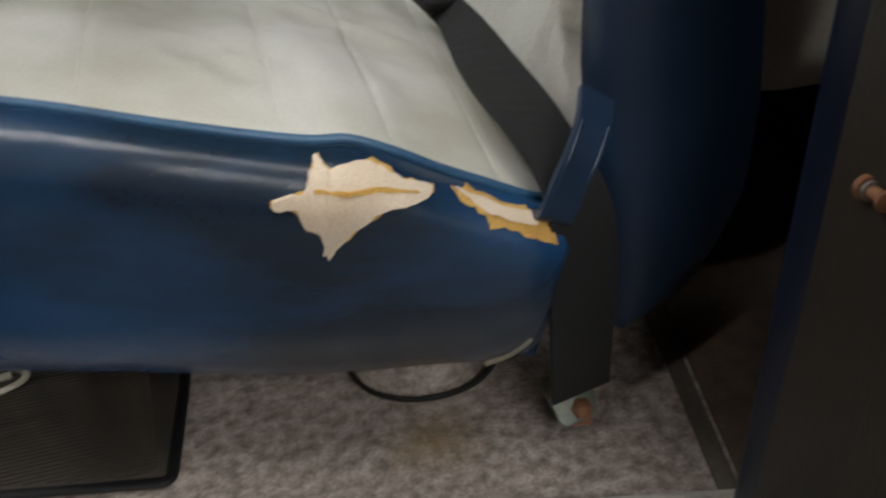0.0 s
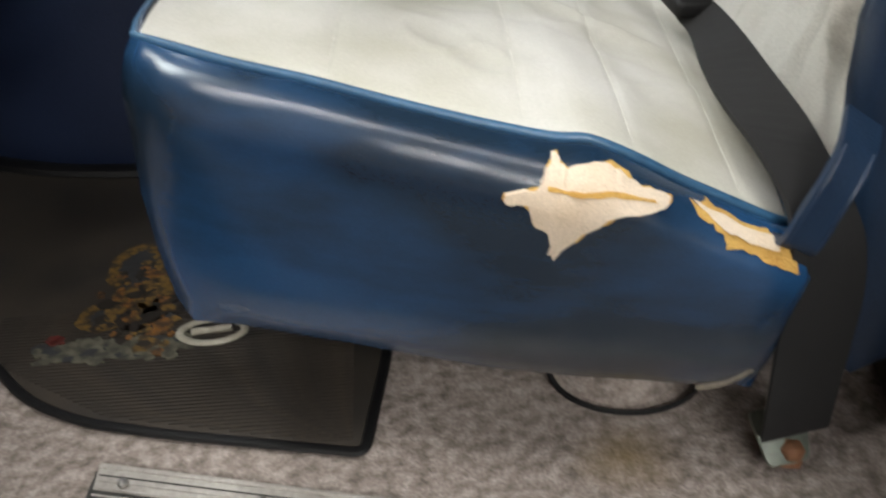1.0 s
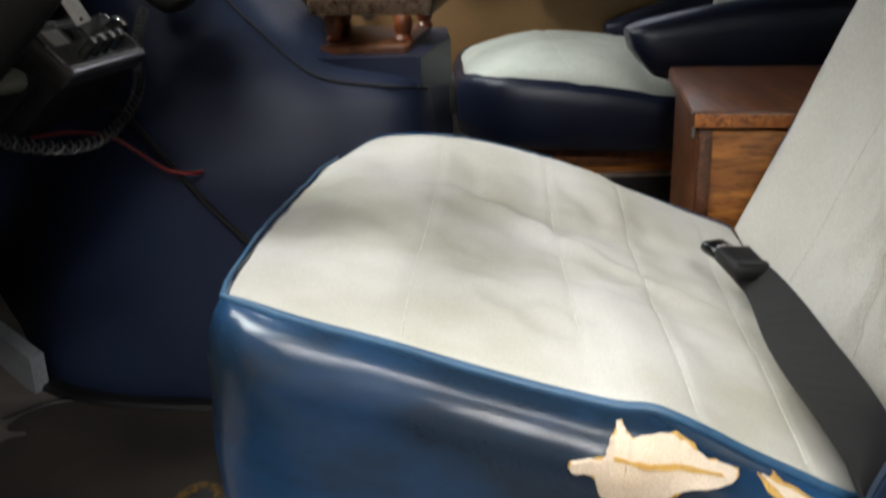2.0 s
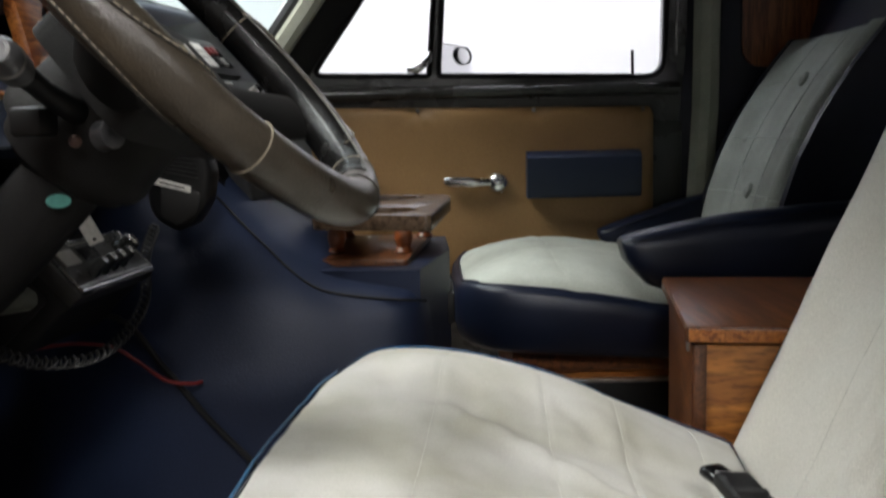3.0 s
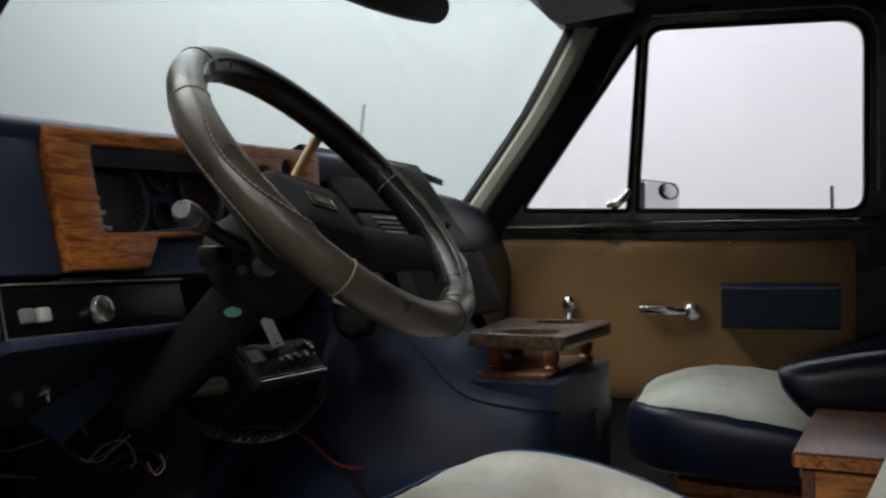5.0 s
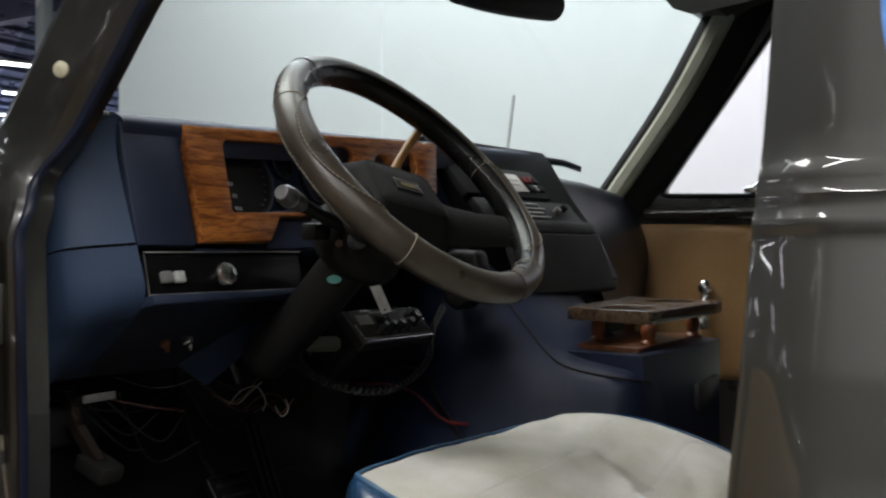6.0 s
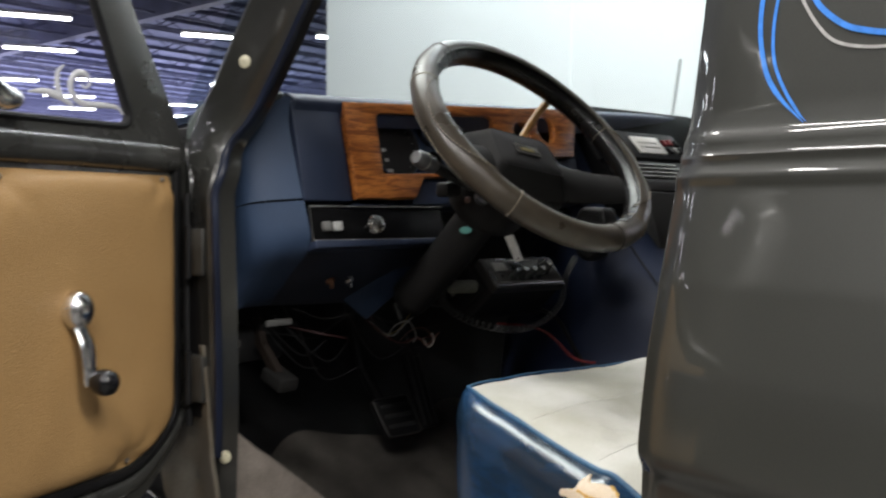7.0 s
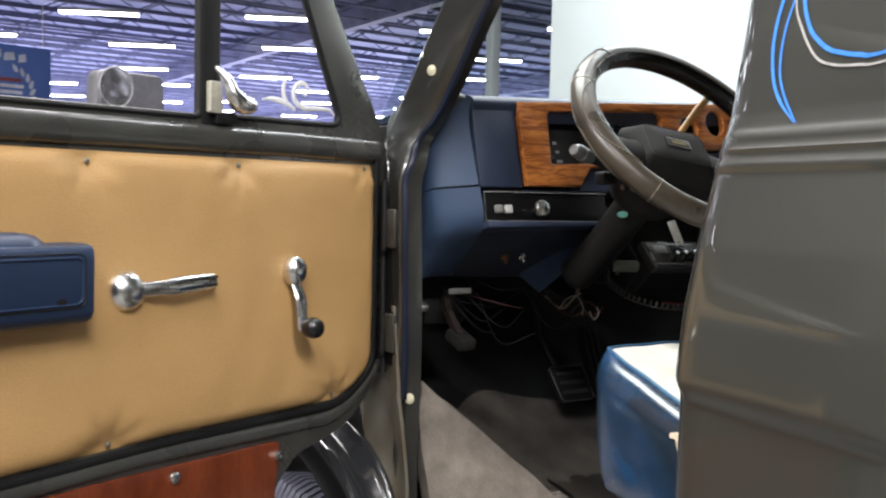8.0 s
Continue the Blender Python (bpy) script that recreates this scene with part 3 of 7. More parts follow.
part("fender_flange", solid(fender, 35, 24, 0.004, (-0.6, 0, -0.6)), material("glossy_fender_paint", (0.030, 0.031, 0.034), 0.14, 0.2, dark=(0.022, 0.023, 0.026), scale=6, grain=400, bump=0.02, coat=0.8), van, "glossy dark fender edge beside the wheel well", 60)
part("wheel_well", solid(lambda u, v: Vector((-0.43 + 0.41 * math.cos(radians(-10 + 170 * u)), -0.01 + v * 0.12, -0.33 + 0.43 * math.sin(radians(-10 + 170 * u)))), 24, 4, 0.004, (0, 0, 1)), BLACK, van)
part("wheel_well_back", box((-0.88, 0.114, -0.5), (-0.17, 0.122, 0.12), 0), BLACK, van)
FOOT = [[(-0.150, 0.066, 0.36), (-0.140, 0.065, 0.292), (-0.129, 0.065, 0.221), (-0.114, 0.065, 0.144), (-0.103, 0.065, 0.064), (-0.10, 0.065, -0.06)], [(-0.36, 0.09, 0.36), (-0.304, 0.085, 0.266), (-0.281, 0.080, 0.191), (-0.240, 0.074, 0.112), (-0.160, 0.068, 0.055), (-0.125, 0.066, -0.06)]]
foot_a, foot_b = smoothline(FOOT[0], 5), smoothline(FOOT[1], 5)


def foot(u, v):
    i = min(int(round(u * 25)), 25)
    p = foot_a[i].lerp(foot_b[i], v)
    p.y += 0.010 * math.sin(v * math.pi) + 0.004 * noise.noise(p * 25)
    return p


part("jamb_foot", solid(foot, 25, 12, 0.006, (0, 1, 0)), material("rusty_jamb_paint", (0.150, 0.140, 0.118), 0.5, dark=(0.085, 0.062, 0.036), scale=14, grain=200, bump=0.2, contrast=0.4), van, "scuffed jamb with rust and overspray")
tyre = thing("wheel", None, "black ribbed tyre in the dark wheel well", "wheel")
WHEEL_AT = (-0.43, 0.0, -0.33)
part("tyre", lathe([(0.20, 0.01), (0.27, 0.0), (0.315, 0.008), (0.332, 0.025), (0.337, 0.05), (0.332, 0.09), (0.315, 0.108), (0.20, 0.11)], WHEEL_AT, (0, 1, 0), 60), material("tyre_rubber", (0.03, 0.03, 0.035), 0.5), tyre)
TREAD = material("worn_tread", (0.15, 0.15, 0.20), 0.4)
blk = finish(loft([[(r, y, w), (r + 0.007, y, w * 0.9), (r + 0.007, y, -w * 0.9), (r, y, -w)] for y, r, w in ((0.006, 0.306, 0.0055), (0.02, 0.326, 0.006), (0.05, 0.335, 0.006), (0.09, 0.329, 0.006), (0.104, 0.312, 0.0055))]), "tread_block", TREAD)
for i in range(110):
    ob = new("tread_block", blk)
    ob.parent = tyre
    ob.matrix_basis = Matrix.Translation(WHEEL_AT) @ Matrix.Rotation(2 * math.pi * i / 110, 4, "Y") @ Matrix.Rotation(radians(12), 4, "X")

# body side behind the door: pressed ribs at the belt
EDGE = smoothline([(0.594, 1.18), (0.612, 0.9), (0.611, 0.7), (0.61, 0.65), (0.608, 0.6), (0.605, 0.55), (0.604, 0.5), (0.601, 0.45), (0.599, 0.4), (0.598, 0.32), (0.598, 0.15), (0.6, -0.05), (0.602, -0.25)], 10)
BOW = ((-0.3, -0.09), (0.0, -0.125), (0.2, -0.135), (0.40, -0.133), (0.45, -0.128), (0.50, -0.118), (0.55, -0.103), (0.60, -0.088), (0.65, -0.080), (0.80, -0.055), (1.2, 0.03))


def body_y(x, z):
    """The panel's skin: it bows outwards below the belt, with ribs at the belt and a crease lower down."""
    y = float(np.interp(z, [b[0] for b in BOW], [b[1] for b in BOW])) - 0.14 * (x - 0.61) - 0.017
    for z0, a in ((0.583, 0.0026), (0.574, 0.0026), (0.562, 0.0032)):
        y -= a * math.exp(-((z - z0) / 0.0036) ** 2)
    y += 0.007 / (1 + math.exp((z - 0.387) / 0.0022))
    return y


def body_skin(u, v):
    z = 1.18 - 1.43 * u
    e = Vector((float(np.interp(-z, [-q.y for q in EDGE], [q.x for q in EDGE])), z))
    d = v ** 2.6 * 2.6
    x = e.x + d
    roll = 0.017 * math.exp(-((d / 0.016) ** 2)) + 0.003 * math.exp(-((d / 0.003) ** 2))
    return Vector((x, body_y(x, e.y) + roll, e.y))


# opening for an unseen window, added to let light onto the rear bench
def in_added_opening(p):
    return 1.02 < p.x < 2.25 and 0.66 < p.z < 1.06


bm = grid(body_skin, 420, 40)
bmesh.ops.delete(bm, geom=[f for f in bm.faces if in_added_opening(f.calc_center_median())], context="FACES")
geo = bmesh.ops.extrude_face_region(bm, geom=bm.faces[:])
bmesh.ops.translate(bm, verts=[v for v in geo["geom"] if isinstance(v, bmesh.types.BMVert)], vec=(0, 0.006, 0))
part("body_side", bm, PAINT, van, "grey body side with pressed ribs and blue pinstripes")


def jamb(u, v):
    e = EDGE[min(int(round(u * 120)), 120)]
    prof = ((0.0, 0.006), (0.002, 0.03), (0.018, 0.035), (0.02, 0.075), (0.03, 0.08), (0.03, 0.14))
    i = min(int(round(v * 5)), 5)
    return Vector((e.x + prof[i][0], body_y(e.x, e.y) + 0.017 + prof[i][1] + 0.006, e.y))


part("b_pillar_jamb", solid(jamb, 120, 5, 0.004, (1, 0, 0)), material("dark_jamb_paint", (0.026, 0.020, 0.0145), 0.45, dark=(0.012, 0.010, 0.008), scale=11, bump=0.2, contrast=0.5, stretch=(1, 1, 0.4), detail=9), van)
bolt = part("door_striker", lathe([(0.0065, 0.0), (0.0065, 0.004), (0.0035, 0.0045), (0.0035, 0.016), (0.005, 0.0165), (0.005, 0.019), (0.001, 0.0195)], (0.6279, -0.001, 0.2915), (-0.2, -0.97, 0.1), 18), RUST, van, "rusty striker bolt on the door jamb")
part("washer", lathe([(0.0050, 0.0046), (0.0050, 0.0065), (0.0037, 0.0067)], (0.6279, -0.001, 0.2915), (-0.2, -0.97, 0.1), 18), STEEL, bolt)
# pinstripes on the skin
STRIPE = material("blue_pinstripe", (0.06, 0.24, 0.72), 0.25, coat=0.5)
STRIPEW = material("silver_pinstripe", (0.42, 0.41, 0.40), 0.25, coat=0.5)


def stripe(pts, w, mat, label=""):
    line = smoothline([(x, 0, z) for x, z in pts], 8)
    rings = []
    k = len(line) - 1
    for i, p in enumerate(line):
        d = (line[min(i + 1, k)] - line[max(i - 1, 0)]).normalized()
        s = Vector((d.z, 0, -d.x)) * (w * min(1.0, 5 * (1 - i / k) + 0.12, 4 * i / k + 0.3))
        rings.append([Vector((q.x, body_y(q.x, q.z) - 0.0012, q.z)) for q in (p - s, p + s)])
    bm = loft(rings, False, False)
    part("pinstripe", bm, mat, van, label)


stripe([(0.692, 0.590), (0.6765, 0.605), (0.6665, 0.621), (0.661, 0.643), (0.6605, 0.664), (0.664, 0.684), (0.672, 0.708), (0.684, 0.738)][::-1], 0.0015, STRIPE)
stripe([(0.6935, 0.5905), (0.688, 0.596), (0.679, 0.609), (0.6715, 0.625), (0.669, 0.642), (0.670, 0.662), (0.675, 0.682), (0.683, 0.706), (0.694, 0.734)][::-1], 0.0010, STRIPE)
stripe([(0.681, 0.735), (0.681, 0.705), (0.684, 0.681), (0.688, 0.668), (0.696, 0.654), (0.710, 0.642), (0.723, 0.637), (0.737, 0.634), (0.757, 0.633), (0.84, 0.646)], 0.0016, STRIPE)
stripe([(0.673, 0.715), (0.677, 0.678), (0.685, 0.660), (0.695, 0.644), (0.705, 0.634), (0.719, 0.629), (0.738, 0.627), (0.758, 0.627), (0.84, 0.639)], 0.0009, STRIPEW)

# inside trim of the B pillar: blue edge, wood veneer and vinyl
part("b_pillar_trim", box((0.645, 0.03, -0.02), (0.672, 0.065, 1.15), 0.006), NAVY, van)
part("b_pillar_panel", box((0.674, -0.04, -0.02), (0.80, 0.05, 1.15), 0.01), DARKOAK, van)

# passenger side wall, roof, rear
part("side_wall", box((0.83, 1.815, -0.02), (3.2, 1.86, 1.25), 0.01), NAVY, van)
part("side_veneer", slab(Plane((0.0, 1.812, 0), (1, 0, 0), (0, 0, 1)), rounded([(1.0, 0.69), (1.75, 0.69), (1.75, 1.16), (1.0, 1.16)], 0.05), 0.0, 0.008, 0.003), wood("side_veneer_oak", (0.34, 0.125, 0.045), (0.15, 0.050, 0.018), 0.35, axis=2), van)
part("pillar_pad", loft([[(x + a, 1.80 - 0.035 * b - 0.05 * max(0, z - 0.69), z) for a, b in ((-0.03, 0), (-0.02, 0.8), (0, 1), (0.02, 0.8), (0.03, 0))] for x, z in ((0.905, 0.38), (0.917, 0.6), (0.917, 0.9), (0.912, 1.15))]), PILLAR, van)
part("headliner", box((0.16, 0.12, 1.19), (3.2, 1.80, 1.24), 0.02), HEADLINER, van)
part("windscreen_header", loft([[(x - 0.03, y, z - 0.03), (x + 0.05, y, z - 0.045), (x + 0.14, y, z + 0.01), (x + 0.14, y, z + 0.07), (x - 0.03, y, z + 0.05)] for x, y, z in ((0.19, 0.14, 1.14), (0.13, 0.5, 1.17), (0.12, 0.95, 1.18), (0.13, 1.4, 1.17), (0.19, 1.76, 1.14))]), PAINTIN, van)
part("roof_rail", loft([[(x, 1.70, 1.195), (x, 1.735, 1.165), (x, 1.80, 1.15), (x, 1.86, 1.16), (x, 1.86, 1.245), (x, 1.70, 1.245)] for x in (0.17, 0.5, 1.0, 3.2)]), HEADLINER, van)
# unseen lining and roof edges, added to keep light off the rear floor
part("lining_blocker", slab(Plane((0, 0.0535, 0), (1, 0, 0), (0, 0, 1)), [(0.805, -0.02), (3.2, -0.02), (3.2, 1.15), (0.805, 1.15)], -0.0085, 0.0085, 0, 2, [rounded([(1.05, 0.68), (2.20, 0.68), (2.20, 1.05), (1.05, 1.05)], 0.05)]), NAVY, van)
# pane of the unseen window that was added to light the bench
part("added_side_pane", slab(Plane((0, 0.030, 0), (1, 0, 0), (0, 0, 1)), rounded([(1.03, 0.66), (2.22, 0.66), (2.22, 1.07), (1.03, 1.07)], 0.05), -0.002, 0.002, 0), CLEAR, van).visible_shadow = False
part("roof_edge_blocker", box((0.16, -0.09, 1.17), (1.15, 0.05, 1.25), 0.02), PAINT, van)
part("roof_edge_blocker", box((2.9, -0.09, 1.17), (3.24, 0.05, 1.25), 0.02), PAINT, van)
# unseen slot under the roof, left open to let light reach the bench
part("added_roof_pane", box((1.15, -0.002, 1.15), (2.9, 0.002, 1.246), 0), CLEAR, van).visible_shadow = False
part("rear_wall", box((3.2, -0.2, -0.02), (3.25, 1.86, 1.25), 0), NAVY, van)
part("roof_skin", box((0.1, -0.1, 1.245), (3.25, 1.9, 1.27), 0.02), PAINT, van)
# windscreen pillar of the passenger's side, with pale padding
PILL = ((-0.15, 1.745, 0.62), (-0.08, 1.735, 0.714), (0.07, 1.72, 0.92), (0.185, 1.705, 1.117), (0.21, 1.70, 1.16))
ring = [[(x + 0.006, y + 0.01, z), (x + 0.011, y - 0.020, z), (x + 0.022, y - 0.029, z), (x + 0.046, y - 0.029, z), (x + 0.060, y - 0.018, z), (x + 0.064, y + 0.06, z), (x + 0.006, y + 0.06, z)] for x, y, z in smoothline(PILL, 4)]
part("pillar_pad", bevel(loft(ring), 0.004, 2), PILLAR, van)
ring = [[(x + 0.045, y + 0.0, z), (x + 0.085, y + 0.012, z), (x + 0.125, y + 0.05, z), (x + 0.125, y + 0.08, z), (x + 0.02, y + 0.08, z), (x + 0.02, y + 0.03, z)] for x, y, z in smoothline(PILL, 4)]
part("pillar_post", bevel(loft(ring), 0.004, 2), BLACK, van)
ring = [[(x - 0.022, y + 0.03, z), (x - 0.020, y, z), (x - 0.002, y - 0.016, z), (x + 0.012, y - 0.018, z), (x + 0.008, y + 0.05, z)] for x, y, z in smoothline(PILL, 4)]
part("windscreen_seal", bevel(loft(ring), 0.003, 2), BLACK, van)


def screen(u, v):
    y = 0.10 + v * 1.68
    bow = 0.16 * (2 * v - 1) ** 2
    a, b = Vector((-0.42 + bow + 0.12 * v, y, 0.66)), Vector((0.05 + bow * 0.8, y, 1.15))
    return a.lerp(b, u)


ws = part("windscreen", solid(screen, 4, 12, 0.004, (-1, 0, 0.7)), TINTED, van, "clear curved windscreen")
ws.visible_shadow = False
# unseen van nose and black foot well walls, added to keep light out
def nose(u, v):
    p = smoothline([(-0.40, 0.66), (-0.55, 0.655), (-0.78, 0.62), (-0.92, 0.54), (-0.96, 0.40), (-0.97, 0.0), (-0.96, -0.28)], 5)[min(int(round(u * 30)), 30)]
    return Vector((p.x + 0.05 * (2 * v - 1) ** 4, 0.02 + v * 1.88, p.y))


part("unseen_hood", solid(nose, 30, 12, 0.01, (0.3, 0, -1)), PAINT, van)
part("kick_blocker", box((-0.60, 0.115, -0.1), (-0.20, 0.135, 0.655), 0.004), BLACK, van)
part("side_blocker", box((-0.60, 1.80, -0.1), (-0.10, 1.84, 0.66), 0.004), BLACK, van)
part("front_blocker", box((-0.62, 0.115, -0.1), (-0.56, 1.84, 0.655), 0.004), BLACK, van)
part("top_blocker", box((-0.62, 0.10, 0.645), (-0.36, 1.84, 0.66), 0.004), BLACK, van)
part("floor_blocker", box((-0.62, 0.10, -0.12), (-0.14, 1.84, -0.08), 0.004), BLACK, van)
# sun visor corner over the passenger and the inside mirror
t = thing("sun_visor", None, "pale grey sun visor folded up at the windscreen header", "sun visor")
part("visor_pad", loft([[(x, y, z), (x + 0.15, y + 0.01, z + 0.02), (x + 0.15, y + 0.01, z + 0.04), (x, y, z + 0.02)] for x, y, z in ((0.17, 1.02, 1.085), (0.18, 1.38, 1.055), (0.19, 1.50, 1.07))]), material("grey_visor_vinyl", (0.30, 0.31, 0.29), 0.6), t)
t = thing("rear_view_mirror", None, "black inside mirror hung from the windscreen", "mirror")
ax = Vector((0.067, 0.274, 0.022)).normalized()
pts = [Vector((0.018, 0.91, 0.985)) + ax * s for s in (-0.14, -0.13, -0.06, 0, 0.06, 0.13, 0.14)]
part("mirror_shell", tube(pts, [0.018, 0.028, 0.032, 0.033, 0.032, 0.028, 0.018], 14, flat=0.95), BLACK, t)
part("mirror_stem", tube([(0.0, 0.91, 1.0), (-0.02, 0.91, 1.06), (0.0, 0.91, 1.13)], 0.008, 8), BLACK, t)

# ---- doors ----
MIRRORBACK = material("grey_mirror_case", (0.16, 0.16, 0.165), 0.4)
MIRRORGLASS = material("mirror_glass", (0.40, 0.41, 0.43), 0.34, 0.85, dark=(0.36, 0.36, 0.38), scale=20, bump=0.0)
SPOTGLASS = material("spot_mirror_glass", (0.80, 0.81, 0.84), 0.14, 0.95, dark=(0.55, 0.56, 0.58), scale=20, bump=0.0)
STICKER = material("white_scroll_film", (0.78, 0.78, 0.80), 0.5)


def chrome_handle(parent, pl, s, z, tip, name="door_handle"):
    """Round stepped boss with a domed cap and a lever that points forwards to s = tip."""
    h = part(name, lathe([(0.0275, 0.0), (0.0285, 0.004), (0.0265, 0.007), (0.0262, 0.009), (0.0255, 0.014), (0.0235, 0.021), (0.020, 0.027), (0.015, 0.031), (0.008, 0.0335), (0.001, 0.034)], pl.at(s, z), pl.n, 32), CHROME, parent, "chrome door handle")
    part("boss_ring", tube([pl.at(s + 0.0264 * math.cos(a), z + 0.0264 * math.sin(a), 0.0085) for a in [math.tau * i / 32 for i in range(32)]], 0.0011, 6, closed=True), STEEL, h)
    d = 1 if tip > s else -1
    k = abs(tip - s)
    rings = []
    for f, w, hh, up in ((0.10, 0.010, 0.008, 0.022), (0.24, 0.0095, 0.0075, 0.028), (0.34, 0.0098, 0.007, 0.032), (0.44, 0.0112, 0.0068, 0.034), (0.52, 0.0118, 0.0066, 0.034), (0.75, 0.0110, 0.006, 0.033), (0.93, 0.0098, 0.0055, 0.031), (0.985, 0.0085, 0.0045, 0.030), (1.0, 0.005, 0.002, 0.030)):
        c = pl.at(s + d * k * f, z + 0.006 * f, up)
        rings.append([c + pl.v * (w * math.cos(a)) + pl.n * (hh * math.sin(a)) for a in [2 * math.pi * i / 16 for i in range(16)]])
    part("lever", loft(rings), CHROME, h)
    for off, w in ((0.0052, 0.0018), (-0.0042, 0.0022)):
        part("grip_inlay", loft([[pl.at(s + d * k * f, z + 0.006 * f + off + a, 0.0388 - 0.003 * max(0.0, f - 0.5) * 2) for a in (-w, w)] + [pl.at(s + d * k * f, z + 0.006 * f + off + a, 0.0402 - 0.003 * max(0.0, f - 0.5) * 2) for a in (w * 0.8, -w * 0.8)] for f in (0.47, 0.6, 0.8, 0.97)]), BLACK, h)
    return h


def window_crank(parent, pl, s, z, ks, kz, knob=BLACK):
    """Egg-shaped chrome cap on a collar, a cranked flat arm and a ball knob."""
    c = part("window_crank", lathe([(0.019, 0), (0.020, 0.004), (0.017, 0.010), (0.016, 0.018)], pl.at(s, z), pl.n, 24), CHROME, parent, "chrome window crank")
    down = Vector((ks - s, kz - z, 0)).normalized()
    side = pl.u * -down.y + pl.v * down.x
    along = pl.u * down.x + pl.v * down.y
    rings = []
    for h, f in ((0.016, 0.80), (0.020, 0.97), (0.026, 1.0), (0.032, 0.93), (0.037, 0.74), (0.040, 0.48), (0.0415, 0.2), (0.0417, 0.02)):
        rings.append([pl.at(s, z, h) + side * (0.0185 * f * math.cos(a)) + along * (0.0225 * f * math.sin(a)) for a in [math.tau * i / 24 for i in range(24)]])
    part("cap", loft(rings), CHROME, c)
    reach = math.hypot(ks - s, kz - z)
    rings = []
    for f, w, h in ((0.12, 0.012, 0.026), (0.30, 0.0095, 0.030), (0.42, 0.0105, 0.036), (0.55, 0.0110, 0.039), (0.80, 0.0095, 0.041), (0.97, 0.0100, 0.042), (1.06, 0.0085, 0.042), (1.09, 0.004, 0.042)):
        p = pl.at(s, z, h) + along * (reach * f)
        rings.append([p + side * (w * math.cos(a)) + pl.n * (0.0042 * math.sin(a)) for a in [2 * math.pi * i / 14 for i in range(14)]])
    part("arm", loft(rings), CHROME, c)
    part("knob", lathe([(0.006, 0.042), (0.0085, 0.046), (0.0130, 0.051), (0.0150, 0.058), (0.0148, 0.065), (0.0120, 0.072), (0.006, 0.076), (0.001, 0.077)], pl.at(ks, kz), pl.n, 24), knob, c)
    return c


def padded_panel(parent, pl, poly, h, mat, dimples, name="door_panel"):
    """A vinyl-covered card: soft rolled edges, pulled in and wrinkled at the screws."""
    xs = [p[0] for p in poly]
    x0, x1, k = min(xs) + 1e-4, max(xs) - 1e-4, len(poly)
    P = np.array(poly)
    A, D = P, np.roll(P, -1, 0) - P
    L = (D ** 2).sum(1) + 1e-12

    def span(s):
        zs = []
        for i in range(k):
            (ax, az), (bx, bz) = poly[i], poly[(i + 1) % k]
            if (ax - s) * (bx - s) <= 0 and ax != bx:
                zs.append(az + (bz - az) * (s - ax) / (bx - ax))
        return min(zs), max(zs)

    def at(u, v):
        s = x0 + (x1 - x0) * u
        lo, hi = span(s)
        z = lo + (hi - lo) * v
        q = np.array((s, z))
        f = np.clip(((q - A) * D).sum(1) / L, 0, 1)
        d = float(np.sqrt((((A + D * f[:, None]) - q) ** 2).sum(1).min()))
        hh = h * (1 - math.exp(-d / 0.006)) + 0.004 * (1 - math.exp(-d / 0.03)) + 0.001
        for ds, dz in dimples:
            r = math.hypot((s - ds) / 1.35, z - dz)
            ang = math.atan2(z - dz, s - ds)
            hh -= 0.011 * math.exp(-((r / 0.020) ** 2)) + 0.0012 * math.sin(ang * 7 + ds * 40) * math.exp(-((r - 0.025) / 0.018) ** 2)
        hh += 0.0012 * noise.noise(Vector((s * 18, z * 18, 1)))
        return pl.at(s, z, max(hh, 0.0005))

    nu = int((x1 - x0) / 0.0065)
    return part(name, grid(at, nu, 64), mat, parent, angle=80)


# the open driver's door; s runs from the hinge outwards, z up
th = radians(68.4)
DOOR = Plane((-0.2, 0.053, 0), (math.cos(th), -math.sin(th), 0), (0, 0, 1))
DOOR.n = Vector((abs(DOOR.n.x), math.copysign(1.0, DOOR.n.x) * DOOR.n.y, 0))  # out of the panel, towards the cab
door = thing("door_1", None, "dark grey driver's door standing open, tan vinyl panel inside", "van door", kind="structure")
vent = rounded([(0.076, 0.640), (0.331, 0.634), (0.331, 0.985), (0.245, 0.985)], [0.03, 0.01, 0.01, 0.02])
wind = rounded([(0.360, 0.630), (0.84, 0.622), (0.84, 0.985), (0.360, 0.985)], [0.01, 0.05, 0.05, 0.02])
outer = rounded([(-0.03, 0.24), (0.06, 0.17), (0.17, 0.15), (0.25, 0.08), (0.30, -0.08), (0.90, -0.08), (0.90, 1.02), (0.235, 1.02), (-0.01, 0.655), (-0.038, 0.60)], [0.05, 0.03, 0.02, 0.02, 0.02, 0.05, 0.06, 0.05, 0.03, 0.02])
part("door_shell", slab(DOOR, outer, -0.012, 0.0, 0.004, 3, holes=[vent, wind]), PAINTIN, door, "dark grey pressed steel door frame")
part("door_skin", slab(DOOR, rounded([(-0.03, 0.24), (0.06, 0.17), (0.17, 0.15), (0.25, 0.08), (0.30, -0.08), (0.90, -0.08), (0.90, 0.612), (-0.036, 0.612)], 0.02), -0.075, -0.014, 0.006, 2), PAINT, door)
part("belt_roll", tube([DOOR.at(s, z, 0.0) for s, z in ((-0.005, 0.605), (0.2, 0.605), (0.5, 0.602), (0.88, 0.598))], 0.018, 14, flat=0.55, up=DOOR.n), PAINTIN, door)
